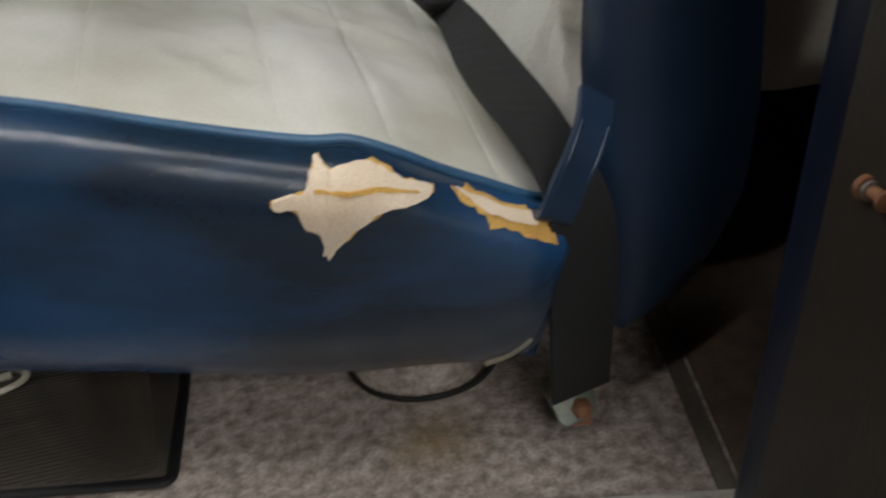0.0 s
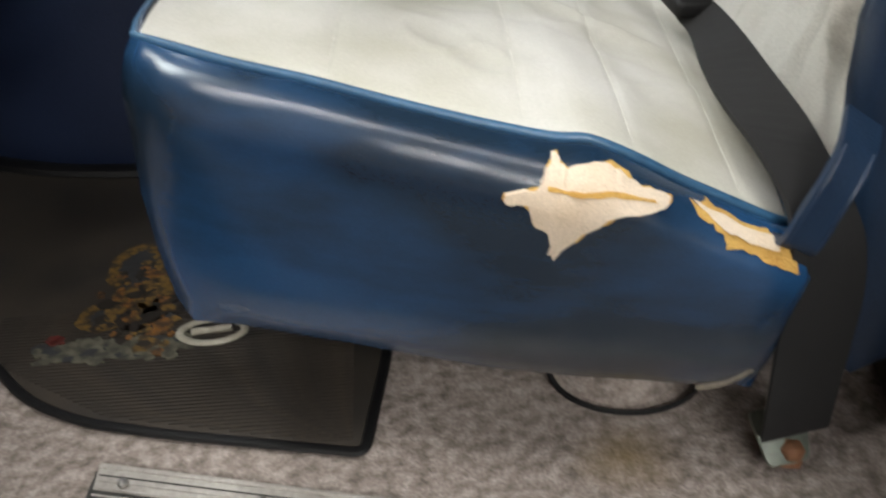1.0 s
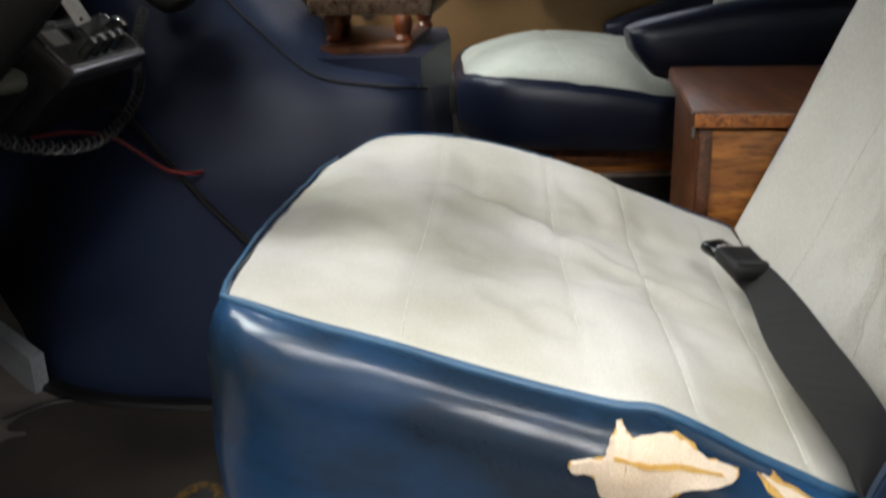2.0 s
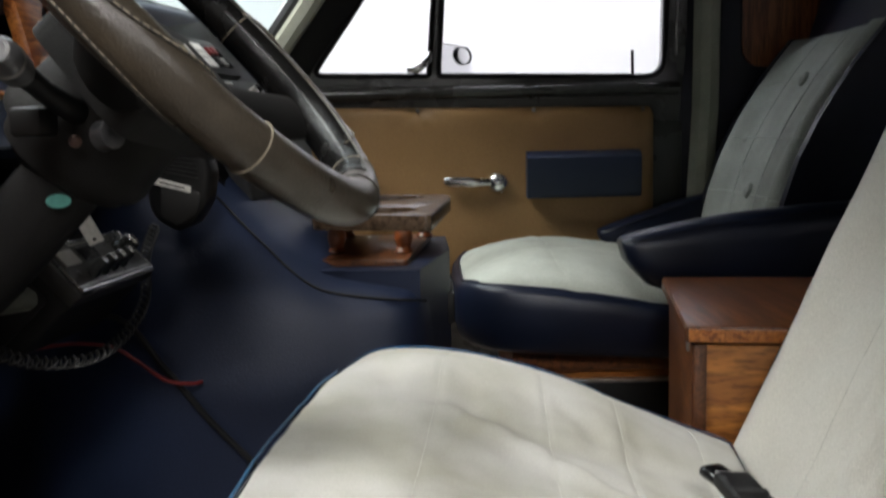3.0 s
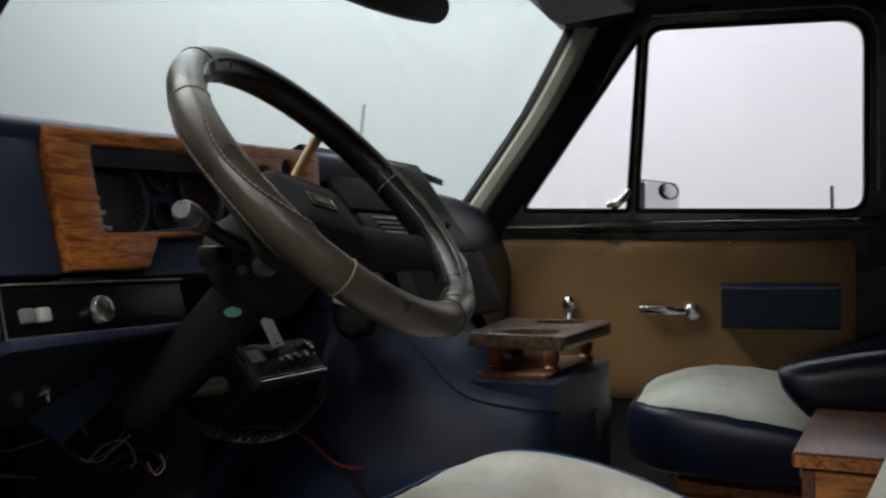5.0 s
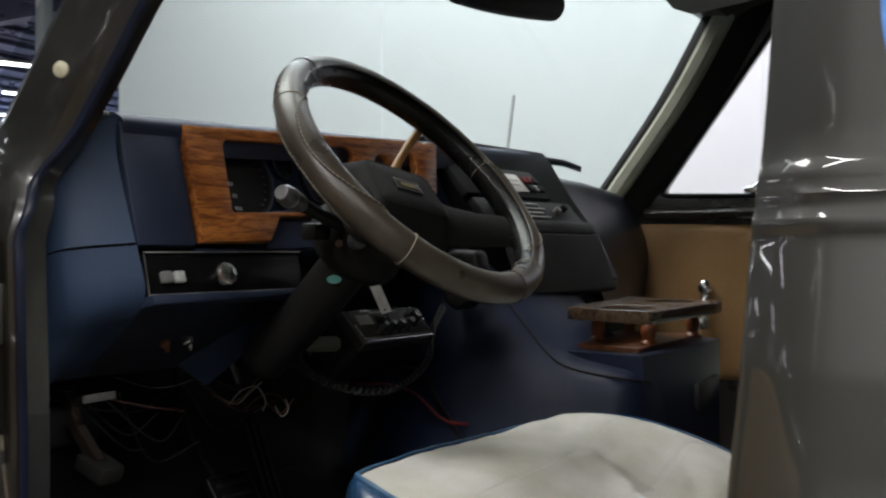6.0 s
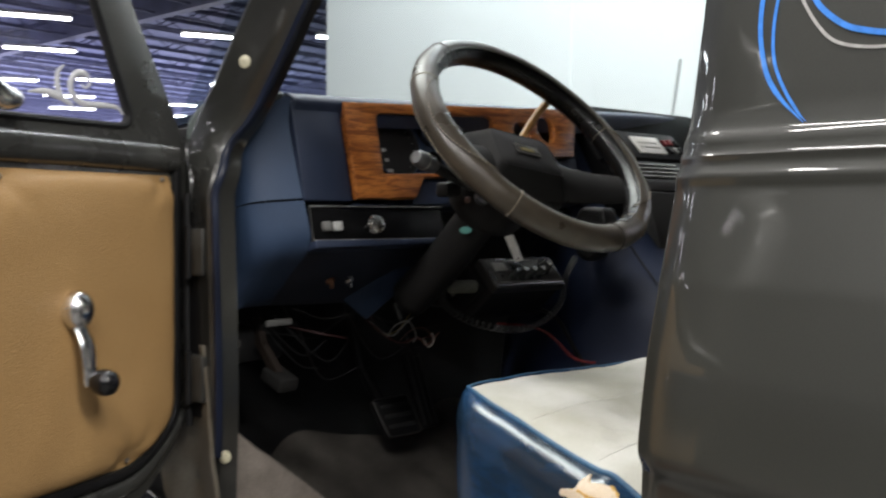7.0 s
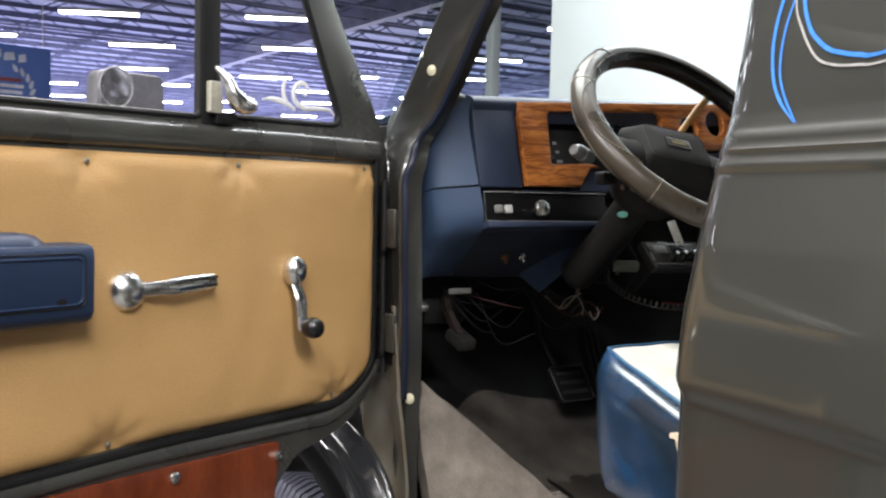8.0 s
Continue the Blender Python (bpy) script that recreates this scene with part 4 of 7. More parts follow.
for nm, poly, r in (("vent_seal", vent, 0.006), ("window_seal", wind, 0.006)):
    part(nm, tube([DOOR.at(*p, -0.002) for p in poly], 0.0045, 8, closed=True), BLACK, door)
part("window_divider", box((0.332, 0.615, -0.010), (0.359, 1.0, 0.003), 0.005, 2, Matrix((( DOOR.u.x, 0, DOOR.n.x, DOOR.o.x), (DOOR.u.y, 0, DOOR.n.y, DOOR.o.y), (0, 1, 0, 0), (0, 0, 0, 1)))), BLACK, door)
for nm, poly in (("vent_glass", vent), ("window_glass", wind)):
    g = part(nm, slab(DOOR, poly, -0.009, -0.006, 0), CLEAR, door)
    g.visible_shadow = False
part("frame_lip", tube([DOOR.at(s, z, 0.002) for s, z in rounded([(-0.022, 0.26), (0.07, 0.19), (0.45, 0.205), (0.88, 0.20)], [0, 0.05, 0.05, 0])], 0.010, 12, flat=0.45, up=DOOR.n), PAINTIN, door)
part("panel_seal", tube([DOOR.at(*p, 0.003) for p in rounded([(-0.006, 0.60), (-0.006, 0.258), (0.068, 0.210), (0.40, 0.2175), (0.87, 0.2155)], [0, 0.03, 0.04, 0.02, 0])], 0.006, 10, flat=0.6, up=DOOR.n), BLACK, door)
pan = rounded([(0.004, 0.262), (0.07, 0.218), (0.40, 0.226), (0.86, 0.224), (0.86, 0.576), (0.53, 0.578), (0.004, 0.583)], [0.03, 0.04, 0.02, 0.03, 0.02, 0.02, 0.012])
padded_panel(door, DOOR, pan, 0.012, TAN, [(0.03, 0.58), (0.298, 0.572), (0.53, 0.568), (0.10, 0.226), (0.50, 0.232), (0.76, 0.57)])
for s, z in ((0.298, 0.571), (0.53, 0.566), (0.03, 0.577), (0.10, 0.228), (0.50, 0.234)):
    screw(door, DOOR.at(s, z, 0.0050), DOOR.n, 0.0034, STEEL)
low = rounded([(0.228, 0.06), (0.24, -0.05), (0.86, -0.05), (0.86, 0.195), (0.50, 0.19), (0.212, 0.18)], [0.03, 0.03, 0.03, 0.02, 0.0, 0.015])
kick = part("kick_panel", slab(DOOR, low, 0.001, 0.008, 0.002), PLY, door, "glossy red-brown plywood kick panel")
for s, z in ((0.219, 0.160), (0.404, 0.172), (0.62, 0.178), (0.25, -0.03)):
    screw(kick, DOOR.at(s, z, 0.008), DOOR.n, 0.008)
chrome_handle(door, DOOR, 0.484, 0.4155, 0.357)
window_crank(door, DOOR, 0.2075, 0.4255, 0.2065, 0.3470, GLOSSBLACK)
PULL = material("blue_armrest_plastic", (0.0105, 0.0235, 0.060), 0.42, dark=(0.008, 0.018, 0.047), scale=5, grain=900, bump=0.12)
arm = [[DOOR.at(s, z, h) for z, h in ((0.389, 0.010), (0.388, 0.044), (0.393, 0.055), (0.402, 0.060), (0.455, 0.061), (0.467, 0.060), (0.4725, 0.056), (0.4745, 0.046), (0.4750, 0.010))] for s in (0.558, 0.562, 0.59, 0.75, 0.86)]
ar = part("armrest", bevel(loft(arm), 0.008, 3), PULL, door, "blue moulded armrest pull")
part("armrest_ridge", bevel(loft([[DOOR.at(s, z, h) for z, h in ((0.470, 0.010), (0.470, 0.052), (0.4800 + k, 0.049), (0.4865 + k, 0.040), (0.4870 + k, 0.010))] for s, k in ((0.602, -0.012), (0.614, -0.003), (0.626, 0.0), (0.86, 0.0))]), 0.005, 3), PULL, ar)
part("face_rim", tube([DOOR.at(*p, 0.0612) for p in rounded([(0.572, 0.4105), (0.87, 0.4105), (0.87, 0.4605), (0.572, 0.4605)], 0.010)], 0.0016, 8, closed=True), PULL, ar)
part("face_groove", tube([DOOR.at(*p, 0.0606) for p in rounded([(0.568, 0.4070), (0.87, 0.4070), (0.87, 0.4650), (0.568, 0.4650)], 0.010)], 0.0010, 6, closed=True), BLACK, ar)
part("screw_hole", lathe([(0.005, 0), (0.005, 0.002), (0.001, 0.002)], DOOR.at(0.597, 0.4140, 0.0600), DOOR.n, 10), BLACK, ar)
# vent latch, outside mirror seen through the glass, and a scroll sticker on the vent
la = part("vent_latch", slab(DOOR, rounded([(0.331, 0.636), (0.353, 0.636), (0.353, 0.677), (0.333, 0.677)], 0.003), 0.002, 0.012, 0.002), material("pale_latch_base", (0.50, 0.48, 0.40), 0.4, 0.3), door, "pale latch base")
part("latch_lever", tube(smoothline([DOOR.at(0.343, 0.695, 0.010), DOOR.at(0.331, 0.678, 0.020), DOOR.at(0.325, 0.660, 0.024), DOOR.at(0.310, 0.650, 0.024), DOOR.at(0.292, 0.650, 0.020), DOOR.at(0.283, 0.652, 0.016)], 4), [0.004, 0.005, 0.006, 0.007, 0.008, 0.008, 0.009, 0.010, 0.011, 0.012, 0.013, 0.013, 0.013, 0.013, 0.012, 0.012, 0.011, 0.010, 0.008, 0.006, 0.003], 12), CHROME, la, "chrome latch lever")
part("latch_foot", slab(DOOR, rounded([(0.300, 0.626), (0.340, 0.622), (0.340, 0.638), (0.306, 0.640)], 0.004), 0.0, 0.010, 0.002), BLACK, la)
mi = part("door_mirror", slab(DOOR, rounded([(0.299, 0.628), (0.411, 0.626), (0.408, 0.694), (0.302, 0.697)], 0.012), -0.17, -0.1425, 0.005), MIRRORBACK, door, "grey cased outside mirror")
part("mirror_glass", slab(DOOR, rounded([(0.302, 0.631), (0.408, 0.629), (0.405, 0.691), (0.305, 0.694)], 0.010), -0.1423, -0.1405, 0), MIRRORGLASS, mi)
part("spot_ring", tube([DOOR.at(0.3825 + 0.0265 * math.cos(a), 0.6725 + 0.0265 * math.sin(a), -0.1398) for a in [2 * math.pi * i / 32 for i in range(32)]], 0.0009, 8, closed=True), material("grey_ring", (0.50, 0.50, 0.50), 0.4), mi)
part("spot_mirror", lathe([(0.0262, -0.1404), (0.022, -0.1392), (0.014, -0.1380), (0.006, -0.1374), (0.001, -0.1373)], DOOR.at(0.3825, 0.6725), DOOR.n, 32), SPOTGLASS, mi)
for sc in ([(0.092, 0.655), (0.103, 0.662), (0.130, 0.662), (0.160, 0.660), (0.178, 0.668), (0.182, 0.682), (0.172, 0.694), (0.158, 0.695), (0.151, 0.686), (0.157, 0.679), (0.165, 0.682)], [(0.178, 0.655), (0.196, 0.664), (0.203, 0.678), (0.201, 0.692), (0.193, 0.700)], [(0.180, 0.657), (0.20, 0.664), (0.225, 0.667), (0.245, 0.664)]):
    line = smoothline(sc, 6)
    k = len(line)
    part("scroll_sticker", tube([DOOR.at(p.x, p.y, -0.0052) for p in line], [0.0015 + 0.0028 * math.sin(math.pi * min(1, (i + 1) / k * 1.1)) for i in range(k)], 8, flat=0.25, up=DOOR.n), STICKER, door)

# the shut passenger's door
PD = Plane((0, 1.80, 0), (1, 0, 0), (0, 0, 1))
PW = Plane((0, 1.80, 0.66), (1, 0, 0), (0, -0.087, 1))
pdoor = thing("door_2", None, "dark grey passenger's door, shut, brown vinyl panel inside", "van door", kind="structure")
pvent = rounded([(0.037, 0.032), (0.297, 0.026), (0.331, 0.440)], [0.025, 0.008, 0.01])
pwind = rounded([(0.318, 0.026), (0.823, 0.014), (0.823, 0.444), (0.350, 0.455)], [0.01, 0.045, 0.06, 0.04], 8)
pout = rounded([(-0.12, -0.09), (0.86, -0.09), (0.872, 0.10), (0.868, 0.48), (0.80, 0.505), (0.312, 0.515), (-0.03, 0.045)], [0.01, 0.01, 0.05, 0.09, 0.05, 0.05, 0.03])
part("window_frame", slab(PW, pout, -0.05, 0.0, 0.006, 3, holes=[pvent, pwind]), PAINTIN, pdoor, "dark grey painted window frame")
for nm, poly in (("vent_seal", pvent), ("window_seal", pwind)):
    part(nm, tube([PW.at(*p, 0.0) for p in poly], 0.006, 8, closed=True), BLACK, pdoor)
    g = part(nm.replace("seal", "glass"), slab(PW, poly, -0.03, -0.026, 0), CLEAR, pdoor)
    g.visible_shadow = False
part("belt_roll", tube([PW.at(a, -0.012, 0.0) for a in (0.0, 0.3, 0.6, 0.855)], 0.022, 12, flat=0.7), PAINTIN, pdoor)
part("drip_edge", tube([PW.at(*p, 0.003) for p in rounded([(0.848, 0.06), (0.846, 0.470), (0.36, 0.482)], [0, 0.08, 0])], 0.003, 6), STEEL, pdoor)
part("door_shell", slab(PD, [(-0.12, -0.08), (0.865, -0.08), (0.865, 0.575), (-0.12, 0.575)], -0.05, -0.001, 0.004), PAINTIN, pdoor)
ppan = rounded([(-0.05, 0.235), (0.80, 0.235), (0.80, 0.608), (0.27, 0.616), (-0.05, 0.622)], [0.03, 0.04, 0.02, 0, 0.02])
padded_panel(pdoor, PD, ppan, 0.012, TAND, [(0.27, 0.612), (0.53, 0.606), (0.775, 0.60)])
for s in (0.27, 0.53, 0.775):
    screw(pdoor, PD.at(s, 0.612 - 0.012 * s, 0.0075), PD.n, 0.0048, STEEL)
chrome_handle(pdoor, PD, 0.446, 0.445, 0.325)
window_crank(pdoor, PD, 0.157, 0.462, 0.16, 0.375, STEEL)
arm = [[PD.at(s, z, h) for z, h in ((0.412, 0.012), (0.410, 0.05), (0.420, 0.058), (0.50, 0.060), (0.512, 0.045), (0.514, 0.012))] for s in (0.51, 0.52, 0.75, 0.762)]
part("armrest", bevel(loft(arm), 0.013, 4), PULL, pdoor, "navy moulded armrest pull")
la = part("vent_latch", lathe([(0.012, 0), (0.014, 0.008), (0.011, 0.02), (0.004, 0.024)], PW.at(0.268, 0.045, 0.0), PW.n, 14), CHROME, pdoor)
part("latch_lever", tube([PW.at(0.25, 0.042, 0.02), PW.at(0.275, 0.045, 0.022), PW.at(0.298, 0.065, 0.012), PW.at(0.302, 0.08, 0.004)], [0.008, 0.011, 0.009, 0.004], 10), CHROME, la)
part("lock_knob", tube([(0.753, 1.80, 0.665), (0.753, 1.803, 0.733)], 0.0035, 8), BLACK, pdoor)
MPL = Plane((0.366, 2.02, 0.7175), (0.43, 0.9, 0), (0, 0, 1))
MIRROR = material("clear_mirror", (0.90, 0.90, 0.92), 0.06, 1.0, dark=(0.88, 0.88, 0.90), scale=20, bump=0.0, speck=0.03)
mi = part("door_mirror", slab(MPL, rounded([(-0.094, -0.058), (0.094, -0.058), (0.092, 0.057), (-0.092, 0.057)], 0.014), -0.030, -0.003, 0.004), MIRRORBACK, pdoor, "outside mirror in a grey case")
part("mirror_glass", slab(MPL, rounded([(-0.090, -0.054), (0.090, -0.054), (0.088, 0.053), (-0.088, 0.053)], 0.012), -0.003, -0.001, 0), MIRROR, mi, "mirror glass that shows the pale wall")
ell = lambda r, h: [MPL.at(0.035 + 0.046 * r * math.cos(a), 0.032 + 0.0225 * r * math.sin(a), h) for a in [math.tau * i / 32 for i in range(32)]]
part("spot_ring", loft([ell(1.0, -0.001), ell(1.0, 0.005), ell(0.93, 0.006), ell(0.88, 0.003)]), GLOSSBLACK, mi)
part("spot_mirror", loft([ell(0.88, 0.003), ell(0.6, 0.0055), ell(0.3, 0.0068), ell(0.01, 0.0072)]), MIRROR, mi)
part("mirror_arm", tube([(0.366, 2.03, 0.665), (0.366, 1.98, 0.625), (0.36, 1.86, 0.60)], 0.010, 8), BLACK, mi)

# ---- dashboard ----
dash = thing("dashboard", None, "blue plastic dashboard with an oak instrument bezel", "dashboard")


def dash_x(y, z):
    return -0.109 + (0.0815 * (y - 0.269) - 0.245 * (z - 0.694)) / 0.966


DP = Plane((dash_x(0, 0), 0, 0), (0.0841, 1, 0), (dash_x(0, 1) - dash_x(0, 0), 0, 1))


def dslab(poly, h0, h1, w=0.003, holes=(), seg=2):
    """A plate on the dashboard's face, drawn in y and z."""
    f = lambda p: (p[0] / DP.u.y, p[1] / DP.v.z)
    return slab(DP, [f(p) for p in poly], h0, h1, w, seg, [[f(p) for p in h] for h in holes])


# the top, which rises slightly to the middle, and the face under it
def dash_top_z(y):
    return 0.698 + 0.05 * min(1, max(0, (y - 0.2) / 1.0))


def top_skin(u, v):
    y = 0.186 + v * 1.014
    z = dash_top_z(y)
    x0 = dash_x(y, z)
    prof = smoothline([(x0 + 0.004, z - 0.03), (x0 + 0.006, z - 0.01), (x0 - 0.004, z), (x0 - 0.03, z + 0.003), (x0 - 0.15, z - 0.005), (x0 - 0.32, z - 0.02)], 3)
    p = prof[min(int(round(u * 15)), 15)]
    return Vector((p.x, y, p.y))


part("dash_top", solid(top_skin, 15, 14, 0.012, (-0.3, 0, -1)), DASH, dash)
bez = [(0.267, 0.556), (0.378, 0.558), (0.403, 0.590), (0.60, 0.600), (0.66, 0.632), (0.78, 0.640), (0.812, 0.728), (0.268, 0.694)]
hole = rounded([(0.322, 0.593), (0.578, 0.603), (0.582, 0.697), (0.326, 0.682)], [0.006, 0.012, 0.02, 0.012])
part("face_left", dslab([(0.180, 0.553), (0.262, 0.553), (0.264, 0.690), (0.182, 0.690)], -0.02, 0.0, 0.003), DASH, dash)
part("face_backing", dslab([(0.19, 0.545), (0.84, 0.56), (0.84, 0.725), (0.19, 0.69)], -0.11, -0.06, 0.003), BLACK, dash)
part("face_lower", dslab([(0.262, 0.545), (0.80, 0.56), (0.80, 0.64), (0.40, 0.60), (0.38, 0.552), (0.264, 0.552)], -0.05, -0.006, 0.003), DASH, dash)
oak = part("oak_bezel", dslab(bez, -0.008, 0.006, 0.0025, [hole, [(0.648 + 0.021 * math.cos(a), 0.672 + 0.021 * math.sin(a)) for a in [2 * math.pi * i / 18 for i in range(18)]], [(0.715 + 0.023 * math.cos(a), 0.684 + 0.023 * math.sin(a)) for a in [2 * math.pi * i / 18 for i in range(18)]]]), OAK, dash, "oak veneer bezel round the gauges")
cl = part("instrument_plate", dslab(rounded([(0.316, 0.586), (0.590, 0.597), (0.592, 0.705), (0.318, 0.688)], 0.004), -0.046, -0.024, 0.002), DASHEND, dash, "recessed blue gauge cluster")
GAUGE = material("black_dial", (0.005, 0.005, 0.0055), 0.5, scale=30)
DIALW = material("dim_dial_print", (0.50, 0.50, 0.48), 0.6)
TURN = Matrix((DP.u, DP.v, DP.n)).transposed().to_4x4()
for y, z, r in ((0.376, 0.640, 0.050), (0.452, 0.668, 0.0195), (0.450, 0.6195, 0.0200), (0.530, 0.654, 0.0430)):
    p = DP.at(y / DP.u.y, z / DP.v.z, -0.024)
    gg = part("gauge", lathe([(r, 0.0), (r, 0.007), (r * 0.97, 0.0085), (r * 0.93, 0.007), (r * 0.90, 0.001), (0.001, 0.001)], p, DP.n, 40), GAUGE, cl, "black gauge with a dim dial")
    part("gauge_lens_ring", tube([p + DP.n * 0.0082 + (DP.u * math.cos(a) + DP.v * math.sin(a)) * r * 0.965 for a in [math.tau * i / 40 for i in range(40)]], 0.0011, 6, closed=True), DASHEND, gg)
    n_tick = 19 if r > 0.03 else 7
    for i in range(n_tick):
        a = radians(225 - i * 270 / (n_tick - 1))
        q = p + (DP.u * math.cos(a) + DP.v * math.sin(a)) * r * 0.80 + DP.n * 0.0012
        part("dial_tick", box((-0.0018 if i % 3 == 0 else -0.0010, -0.00025, 0), (0.0018, 0.00025, 0.0004), 0, 2, Matrix.Translation(q) @ TURN @ Matrix.Rotation(a, 4, "Z")), DIALW, gg)
    if r > 0.045:
        for (fy, fz), widths in (((0.3560, 0.6370), (0.0026, 0.0030)), ((0.3600, 0.6220), (0.0030, 0.0028)), ((0.3605, 0.6060), (0.0028, 0.0028, 0.0026))):
            k = -0.0044
            for w in widths:
                q = DP.at((fy + k) / DP.u.y, fz / DP.v.z, -0.0225)
                part("dial_figure", box((-w / 2, -0.0024, 0), (w / 2, 0.0024, 0.0005), 0, 2, Matrix.Translation(q) @ TURN), DIALW, gg)
                k += 0.0042
# switch strip under the cluster
PANELBLACK = material("deep_black_panel", (0.0035, 0.0035, 0.0040), 0.35, dark=(0.0025, 0.0025, 0.003), scale=20)
PANELBLACK.node_tree.nodes["Principled BSDF"].inputs["Specular IOR Level"].default_value = 0.15
part("switch_panel", dslab([(0.184, 0.500), (0.43, 0.500), (0.43, 0.543), (0.186, 0.543)], -0.012, -0.002, 0.002), PANELBLACK, dash)
part("switch_frame", tube([DP.at(y / DP.u.y, z / DP.v.z, 0.001) for y, z in ((0.43, 0.499), (0.182, 0.499), (0.184, 0.545), (0.43, 0.546))], 0.0012, 6), STEEL, dash)
GREYSW = material("grey_rocker", (0.16, 0.16, 0.155), 0.4)
for y in (0.208, 0.226):
    part("rocker_switch", dslab([(y - 0.007, 0.511), (y + 0.006, 0.511), (y + 0.006, 0.524), (y - 0.007, 0.524)], -0.002, 0.006, 0.002), material("pale_rocker", (0.42, 0.42, 0.41), 0.45) if y > 0.22 else GREYSW, dash)
k = DP.at(0.280 / DP.u.y, 0.516 / DP.v.z, -0.002)
part("headlight_knob", lathe([(0.005, 0), (0.005, 0.012), (0.011, 0.014), (0.0135, 0.018), (0.0135, 0.021), (0.0122, 0.0245), (0.0080, 0.0265), (0.001, 0.0275)], k, DP.n, 24), material("brushed_knob", (0.72, 0.72, 0.70), 0.24, 1.0, dark=(0.4, 0.4, 0.38), scale=60, grain=300, bump=0.2), dash, "dull chrome headlight knob")
# lower skirt, which runs back under the face, and the folded wedge that hides the column
SK = Plane((-0.15, 0.32, 0.435), (0, 1, 0), (0.77, 0, 0.64))
# darker copy of the dash blue: the skirt's shade is put into its colour
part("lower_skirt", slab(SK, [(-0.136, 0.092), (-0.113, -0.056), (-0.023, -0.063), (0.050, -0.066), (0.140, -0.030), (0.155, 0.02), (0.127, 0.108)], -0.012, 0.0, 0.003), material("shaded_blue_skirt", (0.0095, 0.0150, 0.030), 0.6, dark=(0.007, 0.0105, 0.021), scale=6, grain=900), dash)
bm = bmesh.new()
vs = [bm.verts.new(p) for p in ((-0.193, 0.352, 0.398), (-0.186, 0.398, 0.364), (-0.148, 0.428, 0.407), (-0.126, 0.396, 0.474), (-0.135, 0.378, 0.470), (-0.140, 0.470, 0.440), (-0.118, 0.440, 0.474))]
bm.faces.new((vs[0], vs[1], vs[2], vs[3], vs[4]))
bm.faces.new((vs[2], vs[5], vs[6], vs[3]))
geo = bmesh.ops.extrude_face_region(bm, geom=bm.faces[:])
bmesh.ops.translate(bm, verts=[v for v in geo["geom"] if isinstance(v, bmesh.types.BMVert)], vec=(-0.05, 0.02, 0.03))
part("skirt_wedge", bevel(bm, 0.003, 2), DASHEND, dash, angle=20)
part("lower_ledge", dslab([(0.184, 0.488), (0.44, 0.492), (0.44, 0.499), (0.184, 0.499)], -0.03, 0.004, 0.002), DASH, dash)
for y, m in ((0.285, RUST), (0.322, CHROME)):
    ks = part("key_switch", lathe([(0.007, -0.002), (0.007, 0.004), (0.003, 0.006), (0.003, 0.010), (0.0005, 0.011)], SK.at(y - 0.32, 0.002), SK.n, 12), m, dash)
    part("key_blade", box((-0.148, y - 0.0012, 0.424), (-0.140, y + 0.0012, 0.437), 0.0006, 1), m, ks)
# the end of the dashboard beside the door: an upper and a lower facet
up = [[(-0.115, 0.182, 0.694), (-0.145, 0.165, 0.697), (-0.24, 0.115, 0.690)], [(-0.112, 0.178, 0.65), (-0.15, 0.135, 0.65), (-0.215, 0.112, 0.642)], [(-0.083, 0.178, 0.556), (-0.125, 0.122, 0.549), (-0.17, 0.115, 0.535)]]
dn = [[(-0.083, 0.180, 0.553), (-0.125, 0.120, 0.546), (-0.17, 0.113, 0.533)], [(-0.076, 0.185, 0.494), (-0.115, 0.132, 0.485), (-0.168, 0.112, 0.475)], [(-0.130, 0.196, 0.450), (-0.140, 0.146, 0.447), (-0.168, 0.112, 0.44)], [(-0.190, 0.206, 0.401), (-0.180, 0.155, 0.402), (-0.165, 0.112, 0.40)]]
for nm, rows in (("end_cap_upper", up), ("end_cap_lower", dn)):
    a = [smoothline(r, 4) for r in rows]
    cols = [smoothline([r[i] for r in a], 4) for i in range(9)]
    nr = len(cols[0]) - 1
    part(nm, solid(lambda u, v: cols[min(int(round(v * 8)), 8)][min(int(round(u * nr)), nr)], nr, 8, 0.01, (-1, 0.6, 0)), DASHEND, dash, angle=50)
part("corner_pad", tube(smoothline([(-0.128, 0.180, 0.694), (-0.160, 0.158, 0.694), (-0.20, 0.130, 0.685), (-0.228, 0.114, 0.660), (-0.232, 0.112, 0.63)], 5), [0.006, 0.009, 0.011, 0.012, 0.013] + [0.014] * 16, 12), material("grey_green_pad", (0.075, 0.092, 0.088), 0.6), dash, "faded grey-green end of the dash pad")
# centre stack with radio and knee pad
st = [(-0.040, 0.748), (-0.020, 0.722), (0.017, 0.663), (0.073, 0.588), (0.080, 0.578), (0.100, 0.54), (0.121, 0.498)]


def stack_face(u, v):
    y = 0.845 + v * 0.36
    p = smoothline(st, 4)[min(int(round(u * 24)), 24)]
    return Vector((p.x + 0.2 * (y - 1.205), y, p.y))


def stack_flank(u, v):
    """The recessed face from the bezel's end to the stack, which is turned towards the driver."""
    z = 0.728 - 0.23 * u
    x1 = float(np.interp(-z, [-q for _, q in st], [q for q, _ in st])) - 0.085
    return Vector(((dash_x(0.79, z) - 0.03) * (1 - v) + x1 * v, 0.79 + 0.10 * v, z))


